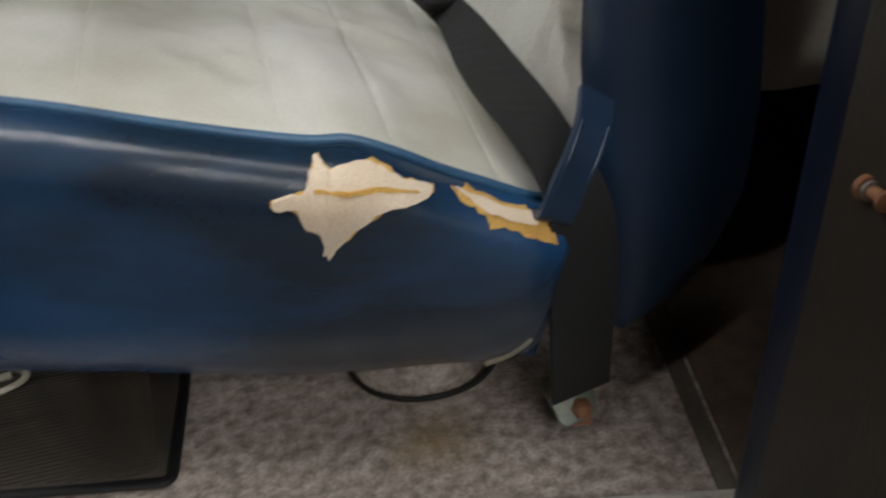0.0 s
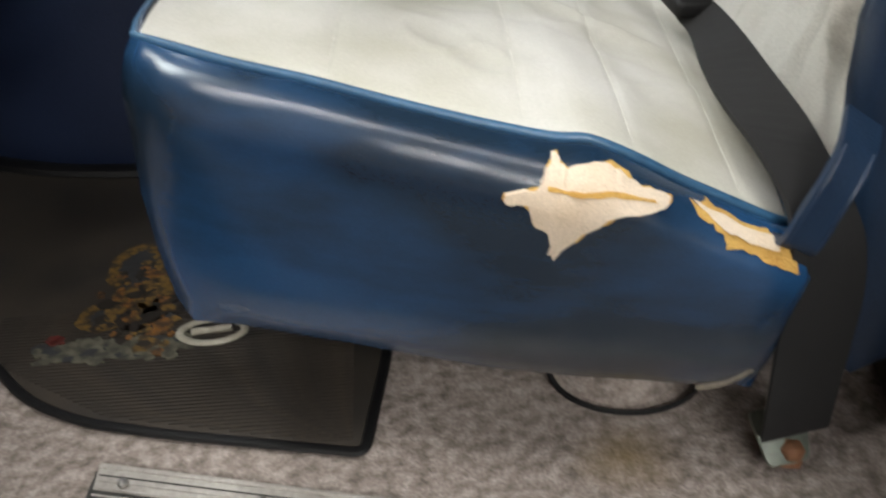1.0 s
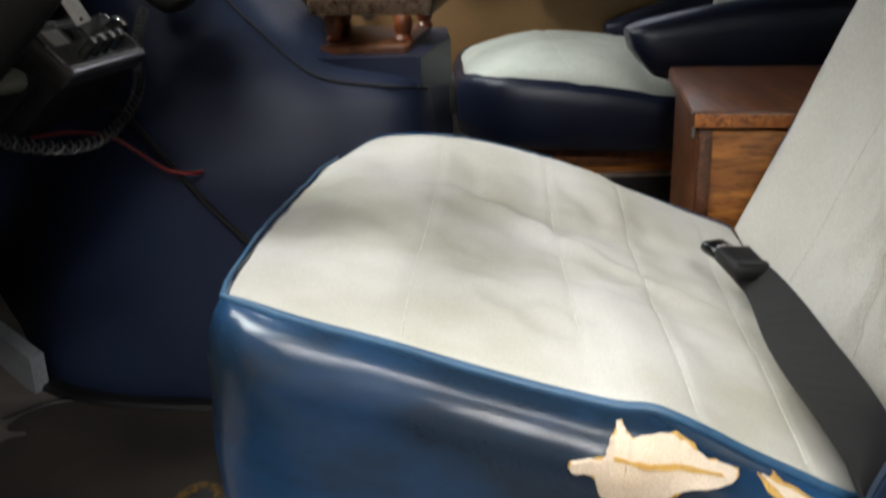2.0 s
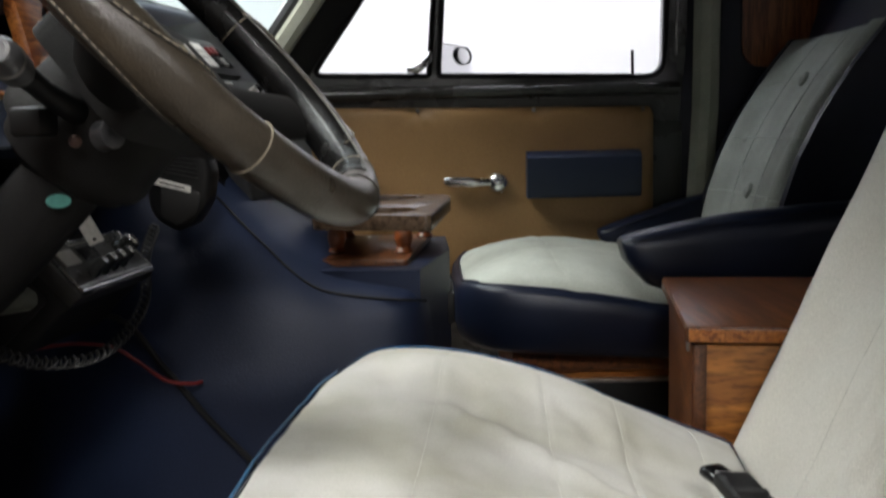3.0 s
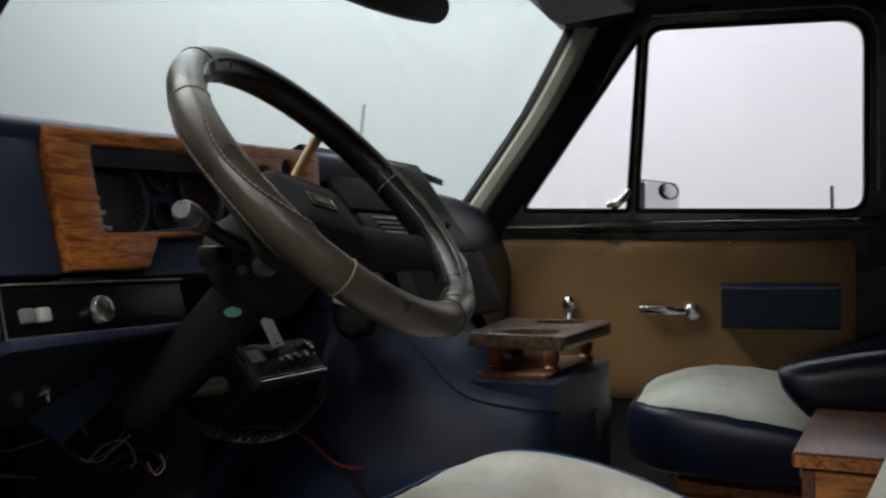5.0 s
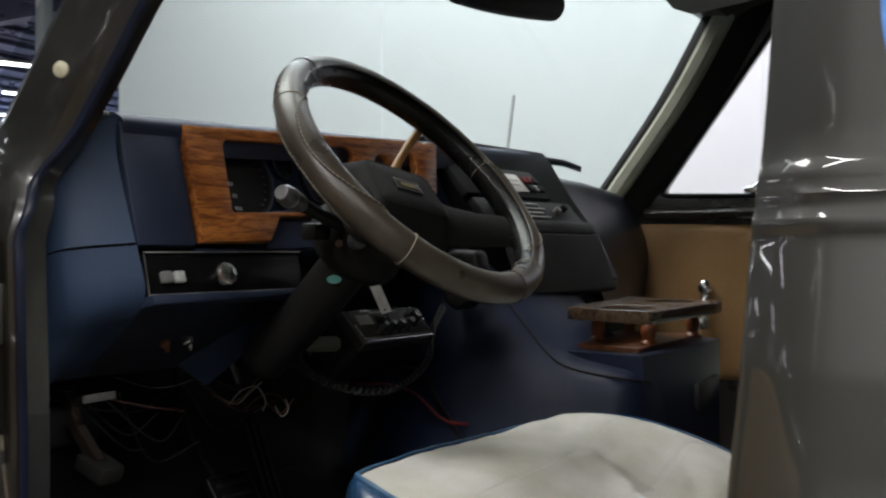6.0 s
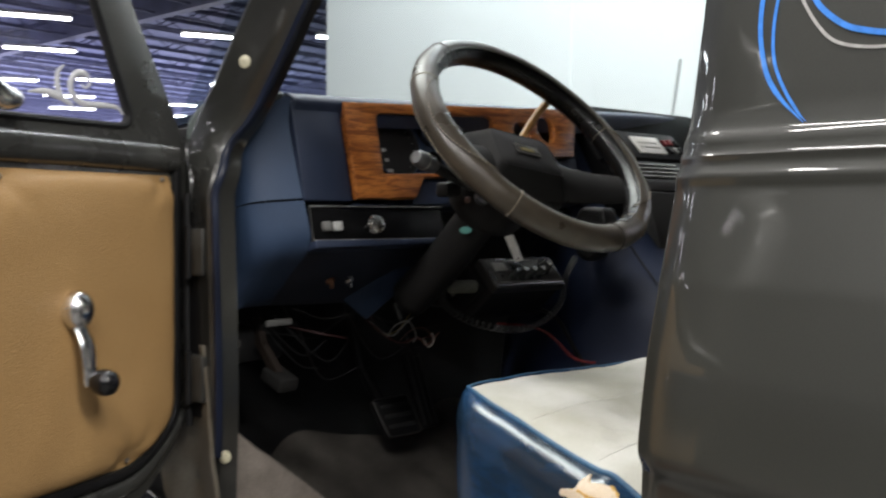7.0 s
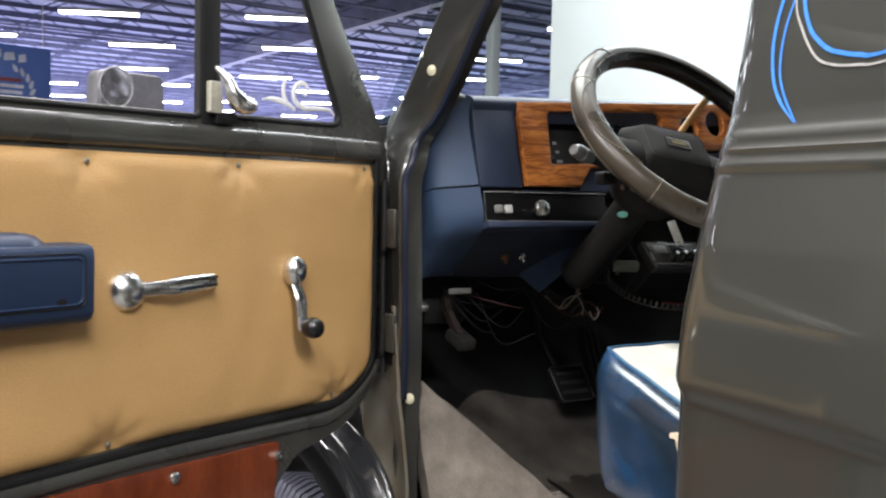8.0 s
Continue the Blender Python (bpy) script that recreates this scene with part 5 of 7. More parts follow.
part("stack_flank", solid(stack_flank, 16, 6, 0.01, (-1, 0, 0)), DASH, dash)
part("centre_face", solid(stack_face, 24, 6, 0.05, (-1, 0, -0.5)), PANELBLACK, dash, "navy centre stack of the dashboard")
SP = Plane((-0.026, 1.00, 0.666), (0.2, 1, 0), (-0.66, 0, 0.75))
strip = part("stack_strip", slab(SP, [(-0.17, 0.062), (0.19, 0.062), (0.19, 0.074), (-0.17, 0.074)], 0.0, 0.008, 0.002), BLACK, dash, "black strip over the radio")
radio = thing("car_radio", None, "black car radio with a pale cassette door", "radio")
part("radio_body", slab(SP, rounded([(-0.155, -0.035), (0.10, -0.035), (0.10, 0.035), (-0.155, 0.035)], 0.004), -0.02, 0.012, 0.002), BLACK, radio)
part("cassette_door", slab(SP, rounded([(-0.045, -0.024), (0.035, -0.024), (0.035, 0.020), (-0.045, 0.020)], 0.002), 0.012, 0.015, 0.001), WHITE, radio)
for z in (-0.008, 0.004):
    part("label_bar", slab(SP, [(-0.035, z - 0.001), (0.025, z - 0.001), (0.025, z + 0.001), (-0.035, z + 0.001)], 0.015, 0.0156, 0), STEEL, radio)
for i, (a, z, m) in enumerate(((0.045, 0.006, RED), (0.062, 0.008, RED), (0.079, 0.006, BLACK), (0.045, -0.014, BLACK), (0.062, -0.014, STEEL), (0.079, -0.014, BLACK))):
    part("radio_button", slab(SP, [(a, z - 0.006), (a + 0.011, z - 0.006), (a + 0.011, z + 0.008), (a, z + 0.008)], 0.012, 0.017, 0.001), m, radio)
KP = Plane((0.078, 1.02, 0.527), (0.2, 1, 0), (-0.28, 0, 0.96))
part("knee_pad", slab(KP, rounded([(-0.15, -0.055), (0.14, -0.055), (0.125, 0.052), (-0.15, 0.052)], 0.006), -0.01, 0.016, 0.004), material("grey_speaker_cloth", (0.048, 0.050, 0.051), 0.9, dark=(0.034, 0.035, 0.036), grain=1200), dash, "grey cloth panel under the radio")
part("heater_panel", slab(SP, [(-0.15, -0.100), (0.15, -0.100), (0.15, -0.042), (-0.15, -0.042)], -0.01, 0.010, 0.003), BLACK, dash)
for k in range(4):
    part("heater_slot", slab(SP, [(-0.12, -0.056 - 0.010 * k), (0.03 + 0.012 * (k % 2), -0.056 - 0.010 * k), (0.03 + 0.012 * (k % 2), -0.052 - 0.010 * k), (-0.12, -0.052 - 0.010 * k)], 0.010, 0.0135, 0.0008), STEEL, dash)
part("heater_knob", lathe([(0.007, 0.008), (0.006, 0.020), (0.001, 0.021)], SP.at(0.078, -0.068), SP.n, 14), STEEL, dash)
part("heater_knob", lathe([(0.008, 0.008), (0.007, 0.020), (0.001, 0.021)], SP.at(0.11, -0.06), SP.n, 14), BLACK, dash)
part("pad_band", slab(KP, [(-0.15, 0.054), (0.124, 0.054), (0.118, 0.076), (-0.15, 0.076)], -0.01, 0.014, 0.003), material("pale_grey_cloth", (0.095, 0.10, 0.104), 0.85, dark=(0.07, 0.07, 0.075), grain=1200), dash)
# passenger's side of the dashboard
far = [[(-0.02, 1.21, 0.70), (-0.03, 1.45, 0.70), (-0.05, 1.79, 0.69)], [(0.0, 1.215, 0.68), (-0.01, 1.45, 0.68), (-0.03, 1.79, 0.66)], [(0.03, 1.22, 0.58), (0.03, 1.45, 0.56), (0.01, 1.79, 0.55)], [(0.10, 1.23, 0.42), (0.05, 1.45, 0.42), (0.0, 1.79, 0.42)]]
a = [smoothline(r, 4) for r in far]
cols2 = [smoothline([r[i] for r in a], 4) for i in range(9)]
part("passenger_dash", solid(lambda u, v: cols2[min(int(round(v * 8)), 8)][min(int(round(u * 12)), 12)], 12, 8, 0.02, (-1, 0, -0.3)), NAVY, dash, angle=50)
part("passenger_dash_top", solid(lambda u, v: Vector((-0.02 - 0.03 * v - u * 0.28, 1.20 + v * 0.60, 0.702 - 0.01 * v - 0.01 * u)), 4, 6, 0.01, (0, 0, -1)), NAVY, dash)
wip = thing("windscreen_wiper", None, "black wiper arm resting on the windscreen's foot", "wiper")
part("wiper_arm", tube([(-0.271, 1.62, 0.790), (-0.225, 1.66, 0.783), (-0.178, 1.68, 0.776), (-0.139, 1.7, 0.761)], [0.008, 0.008, 0.007, 0.005], 8), BLACK, wip)
part("wiper_blade", tube([Vector(p) + Vector((0.0, 0.0, -0.008)) for p in [(-0.225, 1.66, 0.783), (-0.178, 1.68, 0.776), (-0.139, 1.7, 0.761)]], 0.003, 6), BLACK, wip)
part("stack_side", solid(lambda u, v: Vector((smoothline(st, 4)[min(int(round(u * 24)), 24)].x - 0.003 - 0.2 * v, 1.207, smoothline(st, 4)[min(int(round(u * 24)), 24)].y)), 24, 3, 0.008, (0, 1, 0)), PANELBLACK, dash)
# radio aerial outside
t = thing("aerial", None, "thin pale radio aerial on the front fender", "aerial")
part("aerial_base", lathe([(0.02, 0), (0.018, 0.012), (0.008, 0.02)], (-0.455, 1.88, 0.645), (0, 0, 1), 12), BLACK, t)
part("aerial_rod", tube([(-0.455, 1.88, 0.66), (-0.452, 1.93, 0.85), (-0.446, 1.96, 1.01)], 0.005, 8), material("pale_aerial", (0.55, 0.56, 0.56), 0.4), t)

# ---- steering wheel and column ----
WC = Vector((0.1286, 0.4139, 0.6393))
wn = Vector((0.741, -0.061, 0.669)).normalized()
wy = (Vector((0, 1, 0)) - wn * wn.y).normalized()
wt = wn.cross(wy)
wheel = thing("steering_wheel", None, "steering wheel with a stitched grey leather cover", "steering wheel")


def rim(a, r=0.178, h=0.0):
    return WC + (wy * math.cos(a) + wt * math.sin(a)) * r + wn * h


def swell(a):
    """How much fuller the cover is round the thumb grips."""
    s = 0.0
    for c in (176, -24):
        d = math.atan2(math.sin(a - radians(c)), math.cos(a - radians(c)))
        s = max(s, math.cos(min(abs(d) / radians(33), 1.0) * math.pi / 2))
    return 1.0 + 0.07 * s ** 0.8 - 0.03 * math.exp(-(((s - 0.12) / 0.10) ** 2))


part("rim", tube([rim(2 * math.pi * i / 144) for i in range(144)], [0.0183 * swell(2 * math.pi * i / 144) for i in range(144)], 24, closed=True), LEATHER, wheel, "worn grey leather cover on the rim")
# bare inner strip of the rim; the shade on this arc is painted black
inner = []
for i in range(81):
    a = radians(-78 + 212 * i / 80)
    er = wy * math.cos(a) + wt * math.sin(a)
    rr = 0.0183 * swell(a) + 0.0004
    inner.append([rim(a) + (er * -math.cos(p) + wn * math.sin(p)) * (rr + 0.0010 * math.exp(-((math.degrees(p) - 22) / 5) ** 2)) for p in [radians(-100 + 164 * j / 24) for j in range(25)]])
part("rim_inner", solid(lambda u, v: inner[min(int(round(u * 80)), 80)][min(int(round(v * 24)), 24)], 80, 24, 0.0005, (0, 0, -1)), material("shaded_black_rim", (0.008, 0.0078, 0.0075), 0.24, dark=(0.004, 0.004, 0.004), scale=30, grain=600, bump=0.3), wheel, "bare black inner side of the rim, shade put into its colour", 80)
part("cover_edge", tube([r[24] for r in inner], 0.0013, 8), LEATHER, wheel, "rolled edge of the leather cover")
n_st = 300
SEAMDARK = material("dark_seam", (0.03, 0.026, 0.02), 0.7)


def zig(spread, i):
    """A seam on the rim: two seams lie together above and part at the sides, round the thumb grips."""
    a = 2 * math.pi * i / n_st
    w = 0.0
    for c in (176, -24):
        d = math.atan2(math.sin(a - radians(c)), math.cos(a - radians(c)))
        if abs(d) < radians(33):
            w = math.cos(d * 90 / 33) ** 0.6
    ph = (0.3 + 2.25 * w if spread else 4.9 - 1.15 * w) + 0.05 * math.sin(a * 5)
    rr = 0.0186 * swell(a)
    return rim(a, 0.178 - rr * math.cos(ph), rr * math.sin(ph))


for spread in (0, 1):
    for c in (176, 336):
        i0, i1 = (c - 32) / 360 * n_st, (c + 32) / 360 * n_st
        part("seam", tube([zig(spread, i) for i in range(int(i0), int(i1))], 0.0012, 6), SEAMDARK, wheel)
        stitches = bmesh.new()
        for k in range(int((i1 - i0) / 1.5)):
            dash_mesh = bpy.data.meshes.new("stitch")
            dash = tube([zig(spread, i0 + 1.5 * k + 0.5 * j) + wn * 0.0005 for j in range(3)], 0.0010, 5)
            dash.to_mesh(dash_mesh)
            dash.free()
            stitches.from_mesh(dash_mesh)
            bpy.data.meshes.remove(dash_mesh)
        part("stitching", stitches, THREAD, wheel)
for deg in (147, 115, 219, 273, 294, 5):
    a = radians(deg)
    c = rim(a)
    er = (wy * math.cos(a) + wt * math.sin(a))
    part("cover_joint", tube([c + (er * math.cos(b) + wn * math.sin(b)) * 0.0188 for b in [2 * math.pi * j / 20 for j in range(20)]], 0.0007, 5, closed=True), SEAMDARK if deg in (115, 273) else THREAD, wheel)
# the hub and its spokes, the wheel turned a little to one side
hy = wy * math.cos(radians(-14)) + wt * math.sin(radians(-14))
ht = wn.cross(hy)
HP_ = Plane(WC - wn * 0.047 - hy * 0.006 - ht * 0.006, hy, ht)
rings = []
for h, x, lo_, hi_, r in ((-0.022, 0.080, -0.058, 0.052, 0.022), (0.0, 0.080, -0.058, 0.052, 0.022), (0.020, 0.064, -0.042, 0.040, 0.016), (0.027, 0.059, -0.037, 0.036, 0.014), (0.030, 0.054, -0.032, 0.031, 0.012), (0.0305, 0.02, -0.012, 0.012, 0.005)):
    rings.append([HP_.at(a, b, h) for a, b in rounded([(-x, lo_), (x, lo_), (x * 0.95, hi_), (-x * 0.95, hi_)], r)])
part("hub_pad", loft(rings), SHROUD, wheel, "black padded hub")
part("hub_seam", tube([HP_.at(a, b, 0.0285) for a, b in rounded([(-0.0575, -0.0355), (0.0575, -0.0355), (0.0545, 0.0345), (-0.0545, 0.0345)], 0.013)], 0.0007, 5, closed=True), BLACK, wheel)
part("badge", slab(HP_, rounded([(-0.022, -0.009), (0.022, -0.009), (0.022, 0.009), (-0.022, 0.009)], 0.002), 0.0300, 0.0325, 0.0005), material("black_badge", (0.02, 0.02, 0.02), 0.3), wheel)
part("badge_frame", tube([HP_.at(a, b, 0.0325) for a, b in ((-0.021, -0.008), (0.021, -0.008), (0.021, 0.008), (-0.021, 0.008))], 0.0006, 5, closed=True), STEEL, wheel)
part("badge_emblem", slab(HP_, [(-0.012, -0.003), (0.012, -0.003), (0.012, 0.003), (-0.012, 0.003)], 0.0325, 0.0331, 0), material("gold_emblem", (0.13, 0.105, 0.035), 0.45), wheel)
for s in (-1, 1):
    rings = []
    for q, drop, w, h, d in ((0.045, -0.018, 0.080, -0.048, 0.022), (0.085, -0.026, 0.066, -0.044, 0.019), (0.125, -0.040, 0.056, -0.026, 0.014), (0.170, -0.054, 0.050, -0.004, 0.010)):
        c = WC + hy * s * q + wn * h + ht * drop
        rings.append([c + ht * (w / 2 * math.cos(b)) + wn * (d * math.sin(b)) for b in [2 * math.pi * j / 16 for j in range(16)]])
    part("spoke", loft(rings), SHROUD, wheel)
col = thing("steering_column", None, "black steering column with stalk and shift lever", "steering column")
ca = -wn
part("column_shroud", tube([WC + ca * d + Vector((0, 0, z)) for d, z in ((0.05, 0), (0.075, 0), (0.115, -0.003), (0.140, -0.006), (0.150, -0.008))], [0.05, 0.058, 0.060, 0.052, 0.035], 24), SHROUD, col)
part("column_tube", tube(smoothline([(0.035, 0.410, 0.535), (-0.03, 0.408, 0.466), (-0.075, 0.406, 0.425), (-0.105, 0.405, 0.400)], 4), [0.031] * 12 + [0.024], 16), SHROUD, col)
part("shift_tube", tube([(0.02, 0.436, 0.555), (-0.09, 0.432, 0.445)], 0.010, 10), BLACK, col)
part("ignition_collar", lathe([(0.062, 0), (0.064, 0.01), (0.055, 0.04), (0.05, 0.05)], WC - wn * 0.13, wn, 24), SHROUD, col)
part("turn_stalk", tube([(0.060, 0.375, 0.575), (0.057, 0.345, 0.582), (0.055, 0.318, 0.590), (0.055, 0.300, 0.596), (0.055, 0.285, 0.600)], [0.010, 0.0085, 0.0075, 0.0078, 0.0085], 14), BLACK, col)
GREYK = material("grey_knob", (0.11, 0.11, 0.115), 0.32, dark=(0.06, 0.06, 0.065), scale=60)
sk = part("stalk_knob", tube([(0.0548, 0.288, 0.5990), (0.0550, 0.283, 0.6005), (0.0556, 0.268, 0.6050), (0.0570, 0.256, 0.6085), (0.0580, 0.250, 0.6100)], [0.0088, 0.0108, 0.0116, 0.0112, 0.0085], 20), GREYK, col)
kax = Vector((0.003, -0.018, 0.0045)).normalized()
part("knob_ring", lathe([(0.0110, 0.0), (0.0121, 0.001), (0.0121, 0.003), (0.0110, 0.004)], (0.0556, 0.268, 0.6050), kax, 24), STEEL, sk)
part("knob_cap", lathe([(0.0082, 0.0), (0.0082, 0.0018), (0.0060, 0.0022), (0.0056, 0.0012), (0.0005, 0.0010)], (0.0580, 0.250, 0.6100), kax, 20), material("pale_knob_cap", (0.20, 0.20, 0.205), 0.35), sk)
part("wiper_switch", bevel(box((0.030, 0.318, 0.560), (0.052, 0.350, 0.580), 0), 0.004, 2), BLACK, col)
part("hazard_knob", lathe([(0.003, 0), (0.003, 0.006), (0.0045, 0.007), (0.004, 0.010), (0.001, 0.011)], (0.058, 0.357, 0.558), (0.4, -0.8, -0.2), 14), material("brown_knob", (0.06, 0.025, 0.015), 0.5), col)
part("key_cylinder", lathe([(0.011, 0), (0.0105, 0.012), (0.007, 0.013), (0.001, 0.012)], (0.075, 0.365, 0.560), (0.8, -0.5, 0.1), 16), GREYK, col)
part("shift_lever", tube([(0.032, 0.470, 0.610), (0.036, 0.505, 0.650), (0.042, 0.538, 0.690), (0.0475, 0.562, 0.716)], [0.0052, 0.0055, 0.0060, 0.0062], 12), material("tan_lever", (0.42, 0.225, 0.065), 0.4, dark=(0.30, 0.15, 0.04), scale=40), col)
part("lever_knob", tube([(0.0470, 0.560, 0.714), (0.0490, 0.569, 0.725), (0.0505, 0.576, 0.738), (0.0505, 0.577, 0.744)], [0.0068, 0.0078, 0.0075, 0.003], 14), GLOSSBLACK, col)
part("lever_band", tube([(0.0456, 0.554, 0.707), (0.0466, 0.558, 0.712)], 0.0069, 14), STEEL, col)
part("teal_label", loft([[Vector((0.0345, 0.3795, 0.5136)) + Vector((0.86, 0.5, 0)) * (r * 0.0088 * math.cos(a)) + Vector((0, 0, 1)) * (r * 0.0052 * math.sin(a)) + Vector((0.5, -0.86, 0)) * h for a in [math.tau * j / 20 for j in range(20)]] for r, h in ((1.0, 0.0), (1.0, 0.0012), (0.2, 0.0014))]), material("teal_sticker", (0.06, 0.22, 0.19), 0.5), col)

# ---- engine cover, console, radio transceiver ----
eng = thing("engine_cover", None, "navy vinyl-covered engine cover between the seats", "engine cover")
base = smoothline([(-0.42, 1.02, 0.0), (-0.30, 0.90, 0.0), (-0.20, 0.775, 0.0), (-0.10, 0.722, 0.0), (0.02, 0.702, 0.0), (0.20, 0.70, 0.0), (0.285, 0.74, 0.0), (0.30, 0.95, 0.0), (0.29, 1.12, 0.0)], 5)
mid = smoothline([(-0.34, 0.98, 0.33), (-0.22, 0.86, 0.33), (-0.12, 0.765, 0.33), (-0.03, 0.735, 0.33), (0.06, 0.740, 0.31), (0.20, 0.755, 0.30), (0.285, 0.785, 0.30), (0.305, 0.95, 0.30), (0.295, 1.12, 0.30)], 5)
top = smoothline([(-0.26, 0.97, 0.62), (-0.15, 0.88, 0.60), (-0.06, 0.84, 0.565), (0.01, 0.825, 0.52), (0.09, 0.815, 0.445), (0.17, 0.81, 0.39), (0.275, 0.81, 0.37), (0.29, 0.95, 0.38), (0.285, 1.12, 0.38)], 5)
inn = smoothline([(-0.20, 1.10, 0.64), (-0.10, 1.10, 0.63), (-0.02, 1.08, 0.60), (0.05, 1.06, 0.55), (0.11, 1.04, 0.46), (0.18, 1.02, 0.40), (0.24, 1.0, 0.388), (0.25, 1.04, 0.388), (0.25, 1.10, 0.388)], 5)


def cover(u, v):
    i = min(int(round(v * 40)), 40)
    line = smoothline([base[i], base[i].lerp(mid[i], 0.55) + Vector((0, 0, 0.0)), mid[i], top[i], inn[i]], 5)
    return line[min(int(round(u * 20)), 20)]


part("cover_shell", solid(cover, 20, 40, 0.01, (0, 0.5, -0.6)), COVER, eng, "navy vinyl shell", 60)
part("cover_seam", tube(smoothline([(0.294, 0.818, 0.354), (0.269, 0.783, 0.362), (0.229, 0.7815, 0.366), (0.188, 0.7845, 0.3715), (0.162, 0.7855, 0.380), (0.137, 0.792, 0.397), (0.109, 0.8035, 0.422), (0.076, 0.812, 0.454), (0.045, 0.8185, 0.487), (0.0, 0.822, 0.526)], 6), 0.0018, 8), BLACK, eng)
part("base_flange", tube([p + Vector((0.0, -0.012, 0.008)) for p in base], 0.014, 8, flat=0.5), BLACK, eng)
part("latch_clip", bevel(loft([[(-0.285, 0.800, z * 0.055 + 0.02), (-0.200, 0.735, z * 0.05 + 0.004), (-0.190, 0.752, z * 0.05 + 0.004), (-0.275, 0.820, z * 0.055 + 0.02)] for z in (0, 1)]), 0.006, 2), material("grey_latch", (0.23, 0.24, 0.26), 0.45), eng)
con = thing("engine_console", None, "navy vinyl console with an oak inlay on the engine cover", "console")
part("console_bolster", bevel(box((0.13, 1.06, 0.31), (0.318, 1.165, 0.388), 0), 0.02, 3), NAVY, con)
part("console_inlay", slab(Plane((0, 0, 0.398), (1, 0, 0), (0, 1, 0)), rounded([(0.145, 0.858), (0.272, 0.842), (0.300, 1.14), (0.145, 1.14)], 0.01), -0.01, 0.004, 0.002), DARKOAK, con)
part("console_block", bevel(loft([[(0.10, 0.822, z), (0.288, 0.806, z), (0.326, 1.0, z), (0.322, 1.17, z), (0.10, 1.17, z)] for z in (0.02, 0.30, 0.394)]), 0.026, 5), COVER, con)
part("ash_tray", box((0.31, 0.98, 0.29), (0.332, 1.12, 0.335), 0.005), BLACK, con)
tray = thing("cup_holder_tray", None, "dark oak drinks tray on turned posts", "drinks tray")
TP = Plane((0, 0, 0.452), (1, 0, 0), (0, 1, 0))
circ = lambda x, y, r: [(x + r * math.cos(a), y + r * 1.15 * math.sin(a)) for a in [2 * math.pi * i / 28 for i in range(28)]]
part("tray_board", slab(TP, rounded([(0.155, 0.838), (0.303, 0.787), (0.331, 1.10), (0.326, 1.17), (0.135, 1.225)], 0.010), -0.010, 0.009, 0.004, 2, [circ(0.241, 0.885, 0.042), circ(0.2445, 1.115, 0.044)]), TRAYOAK, tray, "dark oak board with two cup holes")
for x, y in ((0.265, 0.915), (0.290, 1.10), (0.175, 0.93), (0.17, 1.12)):
    part("post", lathe([(0.011, 0.401), (0.013, 0.404), (0.009, 0.409), (0.0125, 0.420), (0.0115, 0.431), (0.008, 0.436), (0.0115, 0.443)], (x, y, 0), (0, 0, 1), 16), material("turned_cherry", (0.26, 0.075, 0.018), 0.35, dark=(0.12, 0.032, 0.010), scale=40), tray)

cb = thing("two_way_radio", None, "black two-way radio slung under the dashboard", "two-way radio")
CP = Plane((-0.0153, 0.5876, 0.4430), (0.07, 1.0, -0.012), (-0.68, 0.055, 0.73))
RFACE = material("dark_radio_face", (0.028, 0.027, 0.024), 0.3, dark=(0.016, 0.015, 0.014), scale=60)
part("radio_case", slab(CP, rounded([(-0.084, -0.028), (0.084, -0.028), (0.084, 0.028), (-0.084, 0.028)], 0.004), -0.085, -0.002, 0.003), SHROUD, cb)
part("case_front", slab(CP, rounded([(-0.086, -0.030), (0.086, -0.030), (0.086, 0.030), (-0.086, 0.030)], 0.003), -0.016, 0.0, 0.002), material("worn_radio_case", (0.020, 0.0195, 0.018), 0.5, dark=(0.010, 0.010, 0.009), scale=40), cb)
part("radio_face", slab(CP, rounded([(-0.081, -0.026), (0.081, -0.026), (0.081, 0.026), (-0.081, 0.026)], 0.002), 0.0, 0.002, 0.0006), RFACE, cb)
part("face_trim", tube([CP.at(a, b, 0.002) for a, b in ((-0.081, -0.026), (0.081, -0.026), (0.081, 0.026), (-0.081, 0.026))], 0.0013, 8, closed=True), CHROME, cb)
part("trim_line", tube([CP.at(a, -0.0215, 0.002) for a in (-0.078, 0.078)], 0.0007, 6), STEEL, cb)
part("meter_window", slab(CP, rounded([(-0.070, 0.001), (-0.040, 0.001), (-0.040, 0.018), (-0.070, 0.018)], 0.001), 0.002, 0.0035, 0.0003), material("pale_meter", (0.22, 0.21, 0.19), 0.3), cb)
part("channel_window", slab(CP, rounded([(-0.030, 0.002), (0.005, 0.002), (0.005, 0.018), (-0.030, 0.018)], 0.001), 0.002, 0.003, 0.0003), GLOSSBLACK, cb)
KNOBM = material("shiny_black_knob", (0.030, 0.031, 0.030), 0.22, 0.3, scale=60)
for a, b, r in ((-0.040, -0.012, 0.0065), (-0.019, -0.011, 0.0075), (0.003, -0.010, 0.0078), (0.025, -0.009, 0.0078), (0.050, 0.002, 0.0115)):
    kb = part("knob", lathe([(r, 0.002), (r, 0.006), (r * 0.82, 0.008), (r * 0.78, 0.019), (r * 0.6, 0.0205), (0.0005, 0.0207)], CP.at(a, b), CP.n, 18), KNOBM, cb)
    part("knob_cap", lathe([(r * 0.55, 0.0205), (r * 0.5, 0.0215), (0.0005, 0.0217)], CP.at(a, b), CP.n, 14), CHROME, kb)
